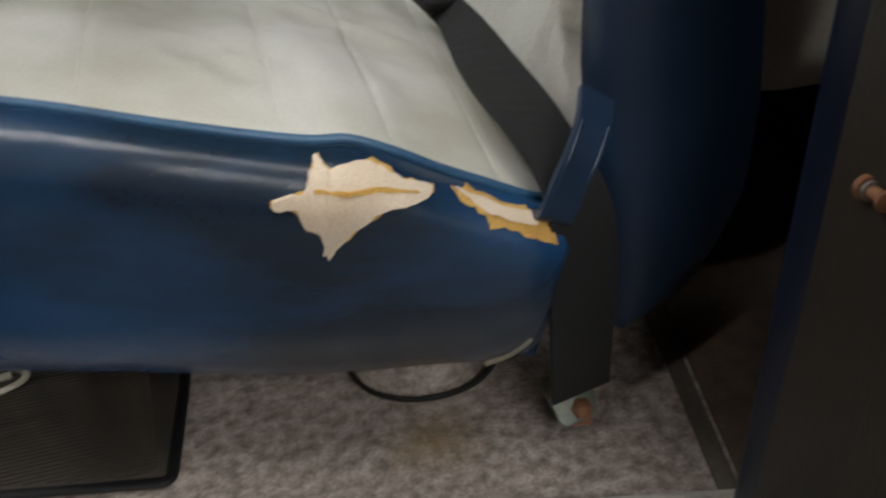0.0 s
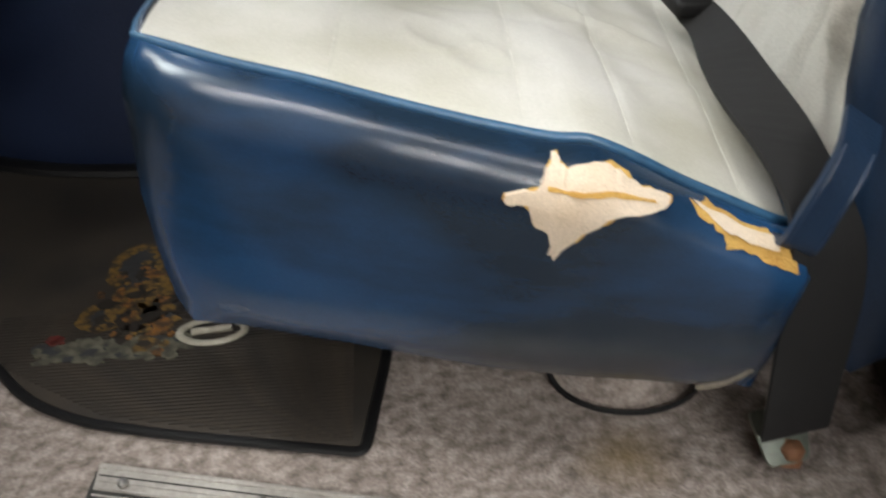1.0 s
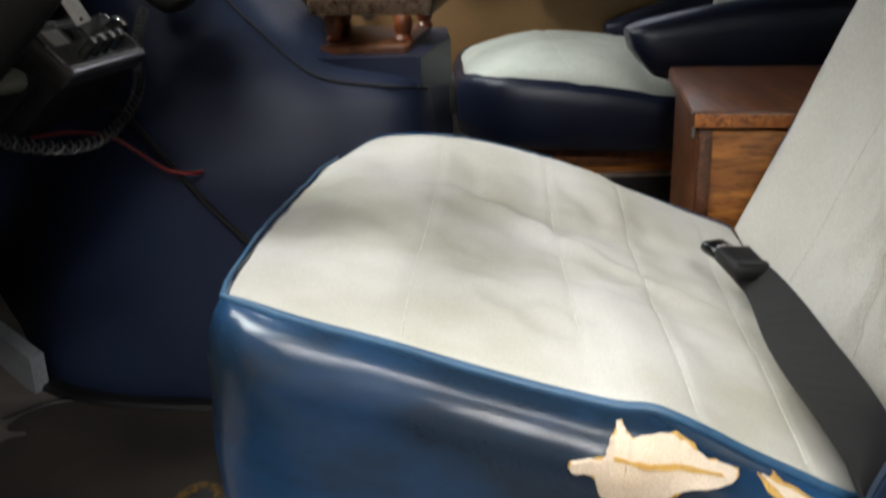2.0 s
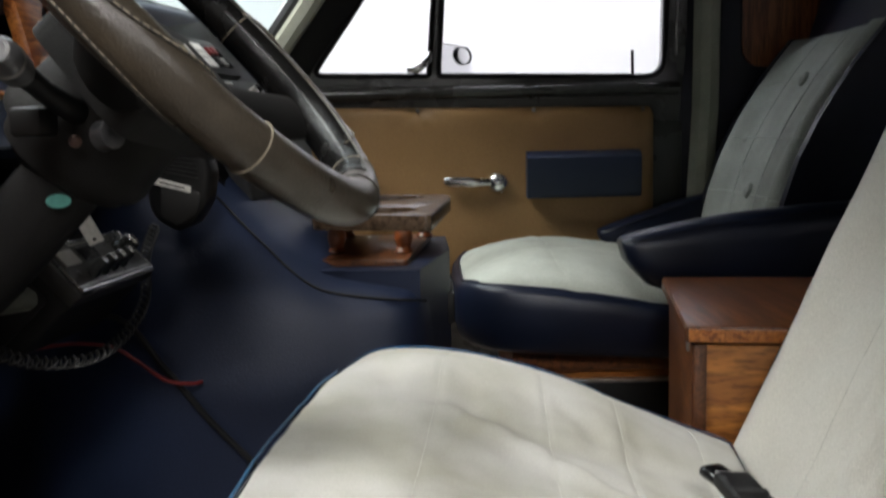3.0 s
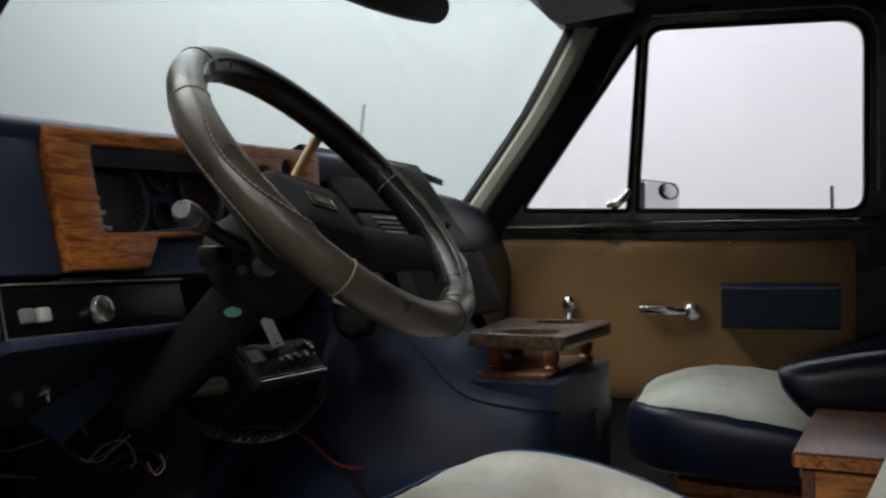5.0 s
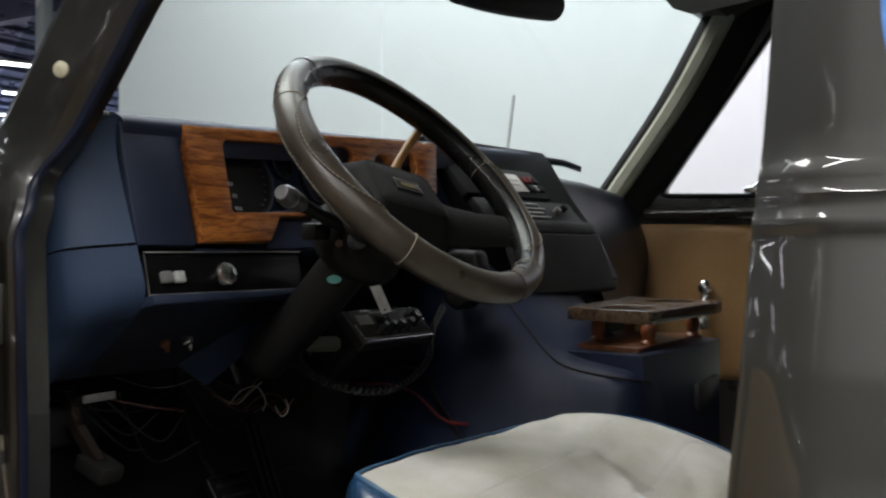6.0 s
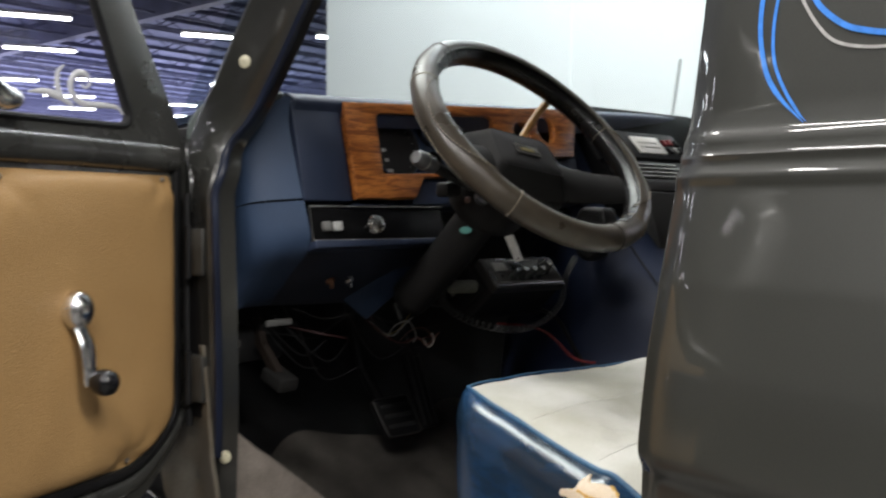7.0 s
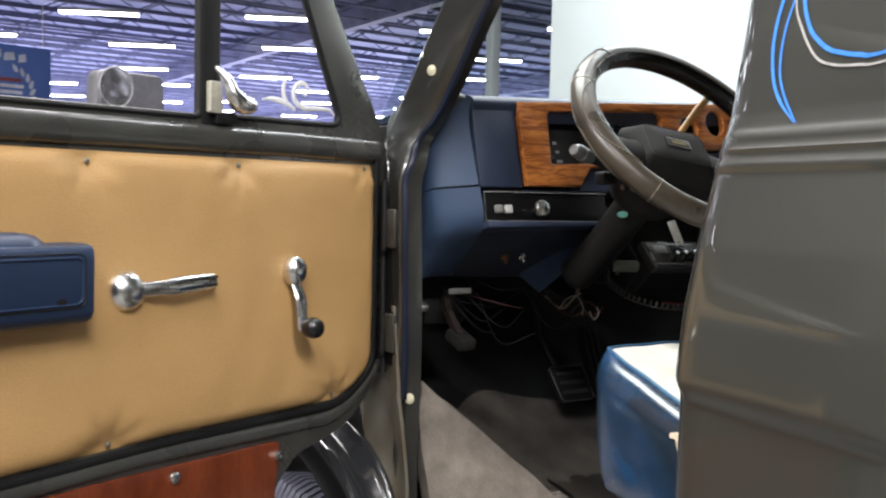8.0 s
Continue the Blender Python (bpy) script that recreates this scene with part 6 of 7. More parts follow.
for a in (0.030, 0.042, 0.070):
    part("toggle", tube([CP.at(a, 0.013, 0.002), CP.at(a, 0.015, 0.012)], 0.0016, 8), CHROME, cb)
part("label_bar", slab(CP, [(-0.035, 0.0215), (0.030, 0.0215), (0.030, 0.0232), (-0.035, 0.0232)], 0.002, 0.0024, 0), STEEL, cb)
for s in (-1, 1):
    part("bracket", slab(Plane(CP.at(s * 0.087, 0, -0.06), CP.n, CP.v), rounded([(-0.035, -0.012), (0.035, -0.012), (0.035, 0.055), (-0.035, 0.055)], 0.004), -0.0015, 0.0015, 0.0005), BLACK, cb)
TAGP = Plane((-0.0194, 0.5668, 0.4815), (0.80, 0.52, 0.32), (-0.42, -0.10, 0.90))
tag = thing("key_tag", None, "white plastic tag hung on the column", "tag")
part("tag_plate", slab(TAGP, rounded([(-0.0072, -0.0225), (0.0072, -0.0225), (0.0072, 0.0225), (-0.0072, 0.0225)], 0.0015), 0, 0.002, 0.0006), WHITE, tag)
part("print_bar", slab(TAGP, [(-0.0022, -0.0195), (0.0010, -0.0195), (0.0010, -0.0165), (-0.0022, -0.0165)], 0.002, 0.0023, 0), BLACK, tag)
part("tag_string", tube([TAGP.at(0.0, 0.0225, 0.001), TAGP.at(0.002, 0.05, 0.002), (-0.02, 0.50, 0.555)], 0.0008, 6), BLACK, tag)
mic = thing("radio_microphone", None, "black hand microphone with a coiled cord", "microphone")
part("mic_body", bevel(box((-0.135, 0.475, 0.385), (-0.095, 0.525, 0.435), 0), 0.010, 3), BLACK, mic)
part("mic_button", box((-0.097, 0.497, 0.402), (-0.090, 0.519, 0.430), 0.003), material("grey_button", (0.13, 0.13, 0.12), 0.5), mic)
part("mic_plug", tube([(-0.075, 0.470, 0.4205), (-0.070, 0.478, 0.4208), (-0.048, 0.500, 0.4213), (-0.044, 0.504, 0.4213)], [0.0095, 0.0105, 0.0105, 0.007], 14), material("grey_plug", (0.15, 0.155, 0.125), 0.4), mic)
part("plug_stem", tube([(-0.046, 0.502, 0.4213), (-0.028, 0.530, 0.426), (-0.022, 0.545, 0.430)], 0.0055, 8), BLACK, mic)
path = smoothline([(-0.080, 0.462, 0.419), (-0.080, 0.468, 0.392), (-0.058, 0.510, 0.363), (-0.032, 0.580, 0.347), (-0.016, 0.640, 0.356), (-0.006, 0.682, 0.386), (-0.008, 0.700, 0.430), (0.0, 0.715, 0.462)], 40)
cpts = []
for i, p in enumerate(path):
    a = i * 1.05
    cpts.append(p + Vector((math.cos(a), 0.35 * math.sin(a), math.sin(a))) * 0.0052)
part("coiled_cord", tube(cpts, 0.0018, 6), material("black_cord", (0.022, 0.022, 0.022), 0.35), mic)
stk = thing("speaker_mic", None, "black microphone with a white label, clipped beside the console", "microphone")
DEVP = Plane((0, 0.715, 0), (0.995, -0.095, 0), (0, 0, 1))
part("device_body", slab(DEVP, rounded([(0.012, 0.551), (0.058, 0.549), (0.066, 0.520), (0.060, 0.488), (0.044, 0.464), (0.024, 0.456), (0.004, 0.466), (-0.006, 0.482), (-0.008, 0.515), (0.002, 0.540)], 0.008), -0.036, 0.0, 0.007, 3), BLACK, stk)
part("device_face", slab(DEVP, rounded([(0.010, 0.508), (0.055, 0.499), (0.048, 0.476), (0.026, 0.463), (0.008, 0.474)], 0.006), 0.0, 0.002, 0.0008), material("grey_mic_face", (0.020, 0.020, 0.020), 0.5), stk)
part("label_plate", slab(DEVP, [(0.0005, 0.5175), (0.0445, 0.5055), (0.0435, 0.4985), (0.0005, 0.5095)], 0.0022, 0.0036, 0.0003), WHITE, stk)
part("print_bar", slab(DEVP, [(0.010, 0.5122), (0.038, 0.5047), (0.0378, 0.5030), (0.010, 0.5105)], 0.0037, 0.0040, 0), BLACK, stk)
for k in range(6):
    part("grille_slat", slab(DEVP, [(0.013, 0.5215 + 0.0042 * k), (0.052, 0.5135 + 0.0050 * k), (0.052, 0.5150 + 0.0050 * k), (0.013, 0.5230 + 0.0042 * k)], 0.0, 0.0022, 0), bpy.data.materials["grey_mic_face"], stk)
part("device_clip", bevel(box((-0.002, 0.725, 0.475), (0.046, 0.778, 0.535), 0), 0.008, 2), BLACK, stk)
rw = thing("red_cable", None, "red cable lying over the engine cover", "cable")
part("cable", tube(smoothline([(-0.11, 0.64, 0.345), (-0.08, 0.675, 0.342), (-0.049, 0.70, 0.331), (-0.025, 0.708, 0.312), (0.005, 0.704, 0.292), (0.030, 0.708, 0.286), (0.040, 0.722, 0.284)], 6), 0.0022, 8), RED, rw)
bw = thing("black_cable", None, "black cable lying over the engine cover", "cable")
part("cable", tube(smoothline([(-0.12, 0.66, 0.38), (-0.05, 0.72, 0.36), (0.0, 0.722, 0.30), (0.05, 0.715, 0.24), (0.12, 0.705, 0.17)], 6), 0.0035, 8), BLACK, bw)

# ---- the driver's seat ----
NEAR = smoothline([(0.183, 0.216, 0.329), (0.229, 0.201, 0.318), (0.275, 0.189, 0.309), (0.32, 0.176, 0.299), (0.364, 0.164, 0.290), (0.40, 0.155, 0.284), (0.42, 0.151, 0.283), (0.444, 0.147, 0.273), (0.468, 0.144, 0.260), (0.496, 0.140, 0.247), (0.518, 0.138, 0.236), (0.532, 0.142, 0.228)], 4)
FAR = smoothline([(0.215, 0.665, 0.312), (0.245, 0.69, 0.322), (0.29, 0.695, 0.322), (0.335, 0.692, 0.317), (0.375, 0.69, 0.308), (0.41, 0.688, 0.298), (0.44, 0.686, 0.288), (0.47, 0.684, 0.276), (0.50, 0.682, 0.262), (0.535, 0.68, 0.248), (0.58, 0.675, 0.23), (0.62, 0.67, 0.215)], 4)
seat = thing("driver_seat", None, "cream velour captain's seat with torn blue vinyl sides", "seat")
NB = len(NEAR) - 1


# creases in the slack velour: from, to, height, half width
FOLDS = (((0.335, 0.455), (0.50, 0.335), 0.0090, 0.012), ((0.30, 0.50), (0.36, 0.44), 0.004, 0.010), ((0.42, 0.33), (0.53, 0.36), 0.0035, 0.008), ((0.25, 0.60), (0.27, 0.52), -0.007, 0.020), ((0.33, 0.56), (0.36, 0.47), -0.004, 0.012),
         ((0.42, 0.55), (0.45, 0.44), -0.004, 0.012), ((0.29, 0.33), (0.41, 0.25), -0.0022, 0.010), ((0.45, 0.22), (0.52, 0.29), 0.0025, 0.007))


def cushion_top(u, v):
    f = u * NB
    i = min(int(f), NB - 1)
    a, b = NEAR[i].lerp(NEAR[i + 1], f - i), FAR[i].lerp(FAR[i + 1], f - i)
    p = a.lerp(b, v)
    e = math.sin(v * math.pi)
    p.x -= 0.010 * math.sin(v * math.pi) ** 0.6 * (1 - u) ** 4
    p.z += 0.012 * e ** 0.5 * (0.4 + 0.6 * math.sin(min(1, u * 3) * math.pi / 2)) - 0.011 * math.exp(-(((v - 0.45) / 0.2) ** 2)) * math.sin(u * math.pi) ** 0.7
    # bolster ridge along the far side, quilting seams and wrinkles
    p.z += 0.015 * math.exp(-(((v - 0.80) / 0.12) ** 2)) * math.sin(u * math.pi) ** 0.5
    p.z -= 0.005 * math.exp(-(((v - 0.60 - 0.04 * math.sin(u * 9)) / 0.03) ** 2)) * math.sin(u * math.pi)
    for k in (0.2, 0.42, 0.64, 0.85):
        p.z -= 0.0014 * math.exp(-(((u - k - 0.05 * v) / 0.009) ** 2)) * e ** 0.3
    for k in (0.3, 0.62):
        p.z -= 0.0009 * math.exp(-(((v - k) / 0.009) ** 2))
    for bu, bv in ((0.33, 0.19), (0.38, 0.14)):
        q = ((u - bu) / 0.03) ** 2 + ((v - bv) / 0.03) ** 2
        p.z += -0.0042 * math.exp(-q) + 0.0010 * math.exp(-((q - 2.2) ** 2))
    for (ax, ay), (bx, by), h, w in FOLDS:
        dx, dy = bx - ax, by - ay
        ll = dx * dx + dy * dy
        s = ((p.x - ax) * dx + (p.y - ay) * dy) / ll
        d = ((p.x - ax) * dy - (p.y - ay) * dx) / ll ** 0.5 + 0.006 * math.sin(s * 7 + ax * 40)
        if -0.1 < s < 1.1:
            p.z += h * math.exp(-((d / w) ** 2)) * math.sin((s + 0.1) / 1.2 * math.pi) * e ** 0.5
    p.z += (0.0045 * noise.noise(Vector((p.x * 14, p.y * 12, 3))) + 0.003 * noise.noise(Vector((p.x * 40, p.y * 26, 5)))) * e
    return p


part("seat_cushion", solid(cushion_top, 132, 96, 0.02, (0, 0, -1)), CREAM, seat, "stained cream velour cushion with quilted seams", 80)
for k in (0.2, 0.42, 0.64, 0.85):
    part("quilt_seam", tube([cushion_top(min(1, k + 0.05 * j / 40), j / 40) + Vector((0, 0, 0.0002)) for j in range(1, 40)], 0.0004, 5), SEAM, seat)
front = [cushion_top(0, k / 24) for k in range(25)]
rear = [cushion_top(1, k / 12) for k in range(13)]
loop = [p.copy() for p in NEAR[::-1]] + front[1:] + [p.copy() for p in FAR[1:]] + rear[::-1][1:-1]
cen = Vector((0.40, 0.42, 0))


def outward(i):
    a, b = loop[i - 1], loop[(i + 1) % len(loop)]
    d = (b - a)
    n = Vector((-d.y, d.x, 0)).normalized()
    return n if n.dot(Vector((loop[i].x, loop[i].y, 0)) - cen) > 0 else -n


OUTN = [outward(i) for i in range(len(loop))]
OUTN = [(OUTN[i - 2] + OUTN[i - 1] + OUTN[i] + OUTN[(i + 1) % len(loop)] + OUTN[(i + 2) % len(loop)]).normalized() for i in range(len(loop))]


def bottom_z(x):
    return 0.132 - 0.07 * (x - 0.19) - 0.005 * math.exp(-(((x - 0.37) / 0.10) ** 2))


BAND = ((0.0, 0.002), (0.014, -0.006), (0.027, 0.035), (0.034, 0.10), (0.0355, 0.16), (0.033, 0.26), (0.026, 0.48), (0.016, 0.70), (0.006, 0.88), (-0.010, 1.0))


def band_point(i, k):
    off, f = BAND[k]
    p, n = loop[i], OUTN[i]
    off *= 0.06 + 0.94 * n.y ** 2
    zb = bottom_z(p.x)
    wob = 0.003 * noise.noise(Vector((p.x * 9, p.y * 9, f * 3))) + 0.0013 * noise.noise(Vector((p.x * 26, p.y * 26, f * 7)))
    bulge = 0.011 * max(0.0, -n.x) ** 0.7 * min(1.0, f / 0.45)
    return Vector((p.x + n.x * (off + wob) - bulge, p.y + n.y * (off + wob), p.z + (zb - p.z) * f))


bm = loft([[band_point(i, k) for i in range(len(loop))] for k in range(len(BAND))], True, False)
part("seat_side", bm, BLUE, seat, "glossy blue vinyl side band, ripped open", 60)
part("seat_underside", slab(Plane((0, 0, 0.12), (1, 0, 0), (0, 1, 0)), [(0.22, 0.22), (0.55, 0.16), (0.6, 0.64), (0.24, 0.64)], 0.012, 0.03, 0.004), BLACK, seat)
part("piping", tube([p + Vector((OUTN[i].x * 0.004, OUTN[i].y * 0.004, 0.0015)) for i, p in enumerate(loop[:len(NEAR) + len(front) - 3])], [0.0030] * (len(NEAR) - 2) + [0.0028, 0.0022, 0.0017, 0.0014] + [0.0013] * (len(front) - 5), 10), material("light_blue_piping", (0.035, 0.115, 0.22), 0.35), seat, "light blue vinyl piping")


def side_at(x, z, h=0.002):
    """A point on the near side of the seat's band."""
    i = next((q for q in range(len(NEAR) - 1) if loop[q + 1].x <= x), len(NEAR) - 2)
    k = min(1.0, max(0.0, (loop[i].x - x) / max(1e-6, loop[i].x - loop[i + 1].x)))
    p, n = loop[i].lerp(loop[i + 1], k), OUTN[i].lerp(OUTN[i + 1], k)
    f = (z - p.z) / (bottom_z(p.x) - p.z)
    for (o0, f0), (o1, f1) in zip(BAND[1:], BAND[2:]):
        if f <= f1:
            break
    o = (o0 + (o1 - o0) * min(1, max(0, (f - f0) / (f1 - f0)))) * (0.06 + 0.94 * n.y ** 2)
    return Vector((x + n.x * (o + h), p.y + n.y * (o + h), z))


def patch(poly, mat, name, h, label=""):
    """A ragged patch that follows the side of the seat."""
    bm = bmesh.new()
    vs = [bm.verts.new((x, 0, z)) for x, z in poly]
    bm.faces.new(vs)
    bmesh.ops.triangulate(bm, faces=bm.faces[:])
    bmesh.ops.subdivide_edges(bm, edges=bm.edges[:], cuts=3, use_grid_fill=True)
    bmesh.ops.triangulate(bm, faces=bm.faces[:])
    for v in bm.verts:
        v.co = side_at(v.co.x, v.co.z, h)
    g = bmesh.ops.extrude_face_region(bm, geom=bm.faces[:])
    bmesh.ops.translate(bm, verts=[v for v in g["geom"] if isinstance(v, bmesh.types.BMVert)], vec=(0, 0.004, 0))
    return part(name, bm, mat, seat, label, 60)


TEAR = [(0.4039, 0.2834), (0.4096, 0.2782), (0.4284, 0.2789), (0.4362, 0.275), (0.4463, 0.2678), (0.4607, 0.2614), (0.4562, 0.2586), (0.4337, 0.256), (0.4211, 0.247), (0.4099, 0.235), (0.405, 0.2262), (0.4025, 0.232), (0.4061, 0.2385), (0.3956, 0.248), (0.3921, 0.2612), (0.3814, 0.2612), (0.3808, 0.266), (0.3985, 0.27), (0.3999, 0.2785)]
TEARB = [(0.472, 0.2576), (0.4897, 0.2500), (0.5087, 0.2400), (0.5185, 0.2345), (0.520, 0.2200), (0.5121, 0.2270), (0.5046, 0.2325), (0.4899, 0.2365), (0.489, 0.2430), (0.4754, 0.2520)]


def ragged(q, amp=0.0012, cuts=4):
    """The outline with small frays between its corners."""
    out = []
    for i, p in enumerate(q):
        r = q[(i + 1) % len(q)]
        for k in range(cuts):
            f = k / cuts
            j = amp if k else 0
            out.append((p[0] + (r[0] - p[0]) * f + random.uniform(-j, j), p[1] + (r[1] - p[1]) * f + random.uniform(-j, j)))
    return out


random.seed(9)
grow = lambda q, k: [((x - sum(a for a, _ in q) / len(q)) * k + sum(a for a, _ in q) / len(q), (z - sum(b for _, b in q) / len(q)) * k + sum(b for _, b in q) / len(q)) for x, z in q]
patch(ragged(grow(TEAR, 1.018)), FOAM, "tear_edge", 0.0012)
patch(ragged(TEAR), TORN, "torn_patch", 0.0028, "ragged pale hole where the vinyl is torn away")
patch(ragged(TEARB), FOAM, "torn_patch", 0.0014, "frayed yellow tear along the piping")
patch(ragged([(0.474, 0.2568), (0.4897, 0.2492), (0.5087, 0.2392), (0.5175, 0.2338), (0.512, 0.2335), (0.498, 0.2405), (0.486, 0.2475)], 0.0006), TORN, "torn_strip", 0.003)

patch(ragged([(0.401, 0.2712), (0.418, 0.2688), (0.432, 0.2690), (0.452, 0.2632), (0.453, 0.2618), (0.432, 0.2668), (0.417, 0.2668), (0.402, 0.2692)], 0.0005), FOAM, "foam_streak", 0.0034)

# backrest: cream front, blue sides
# darker copy of the seat's blue: the backrest sides' shade is put in
SIDEBLUE = material("dark_blue_vinyl", (0.0145, 0.035, 0.075), 0.36, dark=(0.009, 0.018, 0.037), scale=6, grain=600, bump=0.15)
def back_ring(f):
    z = 0.135 + f * 0.735
    x = 0.575 + 0.45 * (z - 0.20)
    y0, y1 = 0.175 + 0.01 * f, 0.675 - 0.01 * f
    t = 0.04 + 0.04 * min(1, f * 6) if f < 0.17 else 0.08
    return x, y0, y1, z, t


def near_x(z):
    """Front edge of the backrest beside the door, where its bolster comes forward."""
    return float(np.interp(z, (0.09, 0.16, 0.226, 0.284, 0.336, 0.87), (0.608, 0.599, 0.590, 0.582, 0.581, 0.821)))


def near_rear(z):
    return float(np.interp(z, (0.088, 0.094, 0.107, 0.144, 0.187, 0.252, 0.33, 0.87), (0.612, 0.628, 0.657, 0.682, 0.699, 0.700, 0.690, 0.910)))


rings = []
for i in range(61):
    x, y0, y1, z, t = back_ring(i / 60)
    row = []
    for j in range(73):
        v = j / 72
        y = y0 + 0.015 + v * (y1 - y0 - 0.03)
        d = 0.017 * math.exp(-((v - 0.06) / 0.09) ** 2) + 0.017 * math.exp(-((v - 0.94) / 0.09) ** 2) - 0.05 * v - 0.012 * math.sin(v * math.pi)
        d -= 0.0013 * (math.exp(-((v - 0.33) / 0.016) ** 2) + math.exp(-((v - 0.66) / 0.016) ** 2) + math.exp(-((z - 0.36) / 0.006) ** 2) + math.exp(-((z - 0.58) / 0.006) ** 2))
        d += 0.003 * noise.noise(Vector((y * 10, z * 10, 7)))
        low = max(0.0, 1 - abs(z - 0.33) / 0.17)
        d += low * min(1.0, max(0.0, (0.68 - v) / 0.2)) * (0.013 * math.exp(-(noise.noise(Vector((y * 12 + z * 7, z * 6 - y * 4, 4))) * 7) ** 2) + 0.007 * math.exp(-(noise.noise(Vector((y * 20 - z * 9, z * 12, 9))) * 6) ** 2))
        d += low * max(0.0, 1 - v / 0.55) * 0.006 * math.sin(y * 95 + 9 * z) + 0.002 * noise.noise(Vector((y * 30, z * 16, 2)))
        row.append(Vector((x - d + (near_x(z) + 0.020 - x) * math.exp(-((v / 0.28) ** 2)), y, z)))
    rings.append(row)
part("backrest", solid(lambda u, v: rings[min(int(round(u * 60)), 60)][min(int(round(v * 72)), 72)], 60, 72, 0.03, (1, 0, 0)), CREAMB, seat, "pale cream velour backrest", 80)
for j in (24, 48):
    part("quilt_seam", tube([rings[i][j] + Vector((-0.0002, 0, 0)) for i in range(4, 60)], 0.00035, 5), SEAM, seat)
for i in (22, 38):
    part("quilt_seam", tube([rings[i][j] + Vector((-0.0002, 0, 0)) for j in range(2, 71)], 0.00035, 5), SEAM, seat)
for sgn in (-1, 1):
    rr = []
    for i in range(41):
        x, y0, y1, z, t = back_ring(i / 40)
        if sgn < 0:
            z = 0.088 + (0.87 - 0.088) * (i / 40) ** 1.3
            x, t, y = near_x(z), near_rear(z) - near_x(z), y0
        else:
            x, y = x + 0.048, y1
        k = min(1.0, 0.3 + i / 6)
        rr.append([Vector((x - 0.004, y - sgn * 0.018, z)), Vector((x - 0.003, y - sgn * 0.004, z)), Vector((x + 0.004, y + sgn * 0.006 * k, z)), Vector((x + t * 0.5, y + sgn * 0.012 * k, z)), Vector((x + t, y + sgn * 0.002, z)), Vector((x + t + 0.008, y - sgn * 0.03, z)), Vector((x + 0.012, y - sgn * 0.03, z))])
    part("backrest_side", loft(rr), SIDEBLUE, seat, "blue vinyl side, shade put into its colour", 60)
part("backrest_shell", loft([[Vector((a + 0.030, b + 0.01, c)), Vector((a + 0.048, b + 0.01, c)), Vector((a + 0.112, d - 0.01, c)), Vector((a + 0.088, d - 0.01, c))] for a, b, d, c, t in [back_ring(i / 10) for i in range(2, 11)]]), NAVY, seat)
# pedestal and seat runners under the cushion
part("seat_pedestal", loft([[(0.32, 0.38, z), (0.58, 0.38, z), (0.58, 0.60, z), (0.32, 0.60, z)] for z in (0.0, 0.10)]), BLACK, seat)
rh = part("runner_handle", tube([(0.1625 + 0.026 * math.cos(a) * (1 - 0.12 * math.sin(a) ** 2), 0.3165 + 0.0155 * math.sin(a), 0.050) for a in [math.tau * i / 32 for i in range(32)]], 0.0032, 10, closed=True, flat=0.55), material("pale_handle", (0.32, 0.30, 0.24), 0.5, dark=(0.18, 0.165, 0.13), scale=30), seat, "pale metal slide handle")
part("handle_bar", tube([(0.146, 0.3165, 0.050), (0.178, 0.3185, 0.051)], 0.0030, 8), bpy.data.materials["pale_handle"], rh)
part("handle_rod", tube([(0.164, 0.345, 0.055), (0.30, 0.40, 0.08)], 0.005, 8), STEEL, seat)
part("carpeted_post", loft([[(0.489 + 0.052 * s * math.cos(a), 0.305 + 0.055 * s * math.sin(a), z) for a in [2 * math.pi * i / 24 for i in range(24)]] for z, s in ((0.0, 1.0), (0.01, 0.96), (0.12, 0.9))]), CARPET, seat, "carpeted post under the seat")
part("cable_loop", tube(smoothline([(0.425, 0.31, 0.03), (0.432, 0.272, 0.010), (0.455, 0.247, 0.005), (0.492, 0.237, 0.004), (0.528, 0.243, 0.007), (0.552, 0.262, 0.02), (0.562, 0.30, 0.05)], 5), 0.0024, 8), BLACK, seat)
part("frayed_corner", tube(smoothline([(0.494, 0.139, 0.1145), (0.505, 0.134, 0.1205), (0.5138, 0.1288, 0.1299), (0.5197, 0.1250, 0.1388)], 4), 0.0020, 6), material("dull_fray", (0.24, 0.21, 0.16), 0.9), seat, "frayed pale edge at the corner")

belt = thing("seat_belt", None, "black lap belt across the seat, bolted to the floor", "seat belt")
part("webbing", ribbon([((0.546, 0.385, 0.272), (0.7, 0.25, 0.7)), ((0.547, 0.345, 0.271), (0.8, 0.35, 0.55)), ((0.540, 0.26, 0.268), (1, 0.65, 0.15)), ((0.536, 0.17, 0.264), (1, 0.85, -0.1)), ((0.541, 0.122, 0.245), (1, 0.4, -0.1)), ((0.546, 0.113, 0.207), (1, 0.1, -0.1)), ((0.554, 0.124, 0.147), (1, 0.1, -0.1)), ((0.570, 0.150, 0.058), (1, 0.1, -0.05))], (0.026, 0.029, 0.040, 0.047, 0.046, 0.045, 0.045, 0.045)), WEB, belt)
BKM = Matrix.Translation((0.540, 0.394, 0.279)) @ Euler((0.12, 0.1, 0.14)).to_matrix().to_4x4()
bk = part("buckle", bevel(box((-0.0155, -0.030, -0.007), (0.0155, 0.012, 0.007), 0, 2, BKM), 0.005, 3), BLACK, belt, "black buckle tongue")
part("tongue", bevel(box((-0.013, 0.009, -0.006), (0.011, 0.032, 0.004), 0, 2, BKM @ Matrix.Rotation(0.3, 4, "Z")), 0.005, 3), GLOSSBLACK, bk)
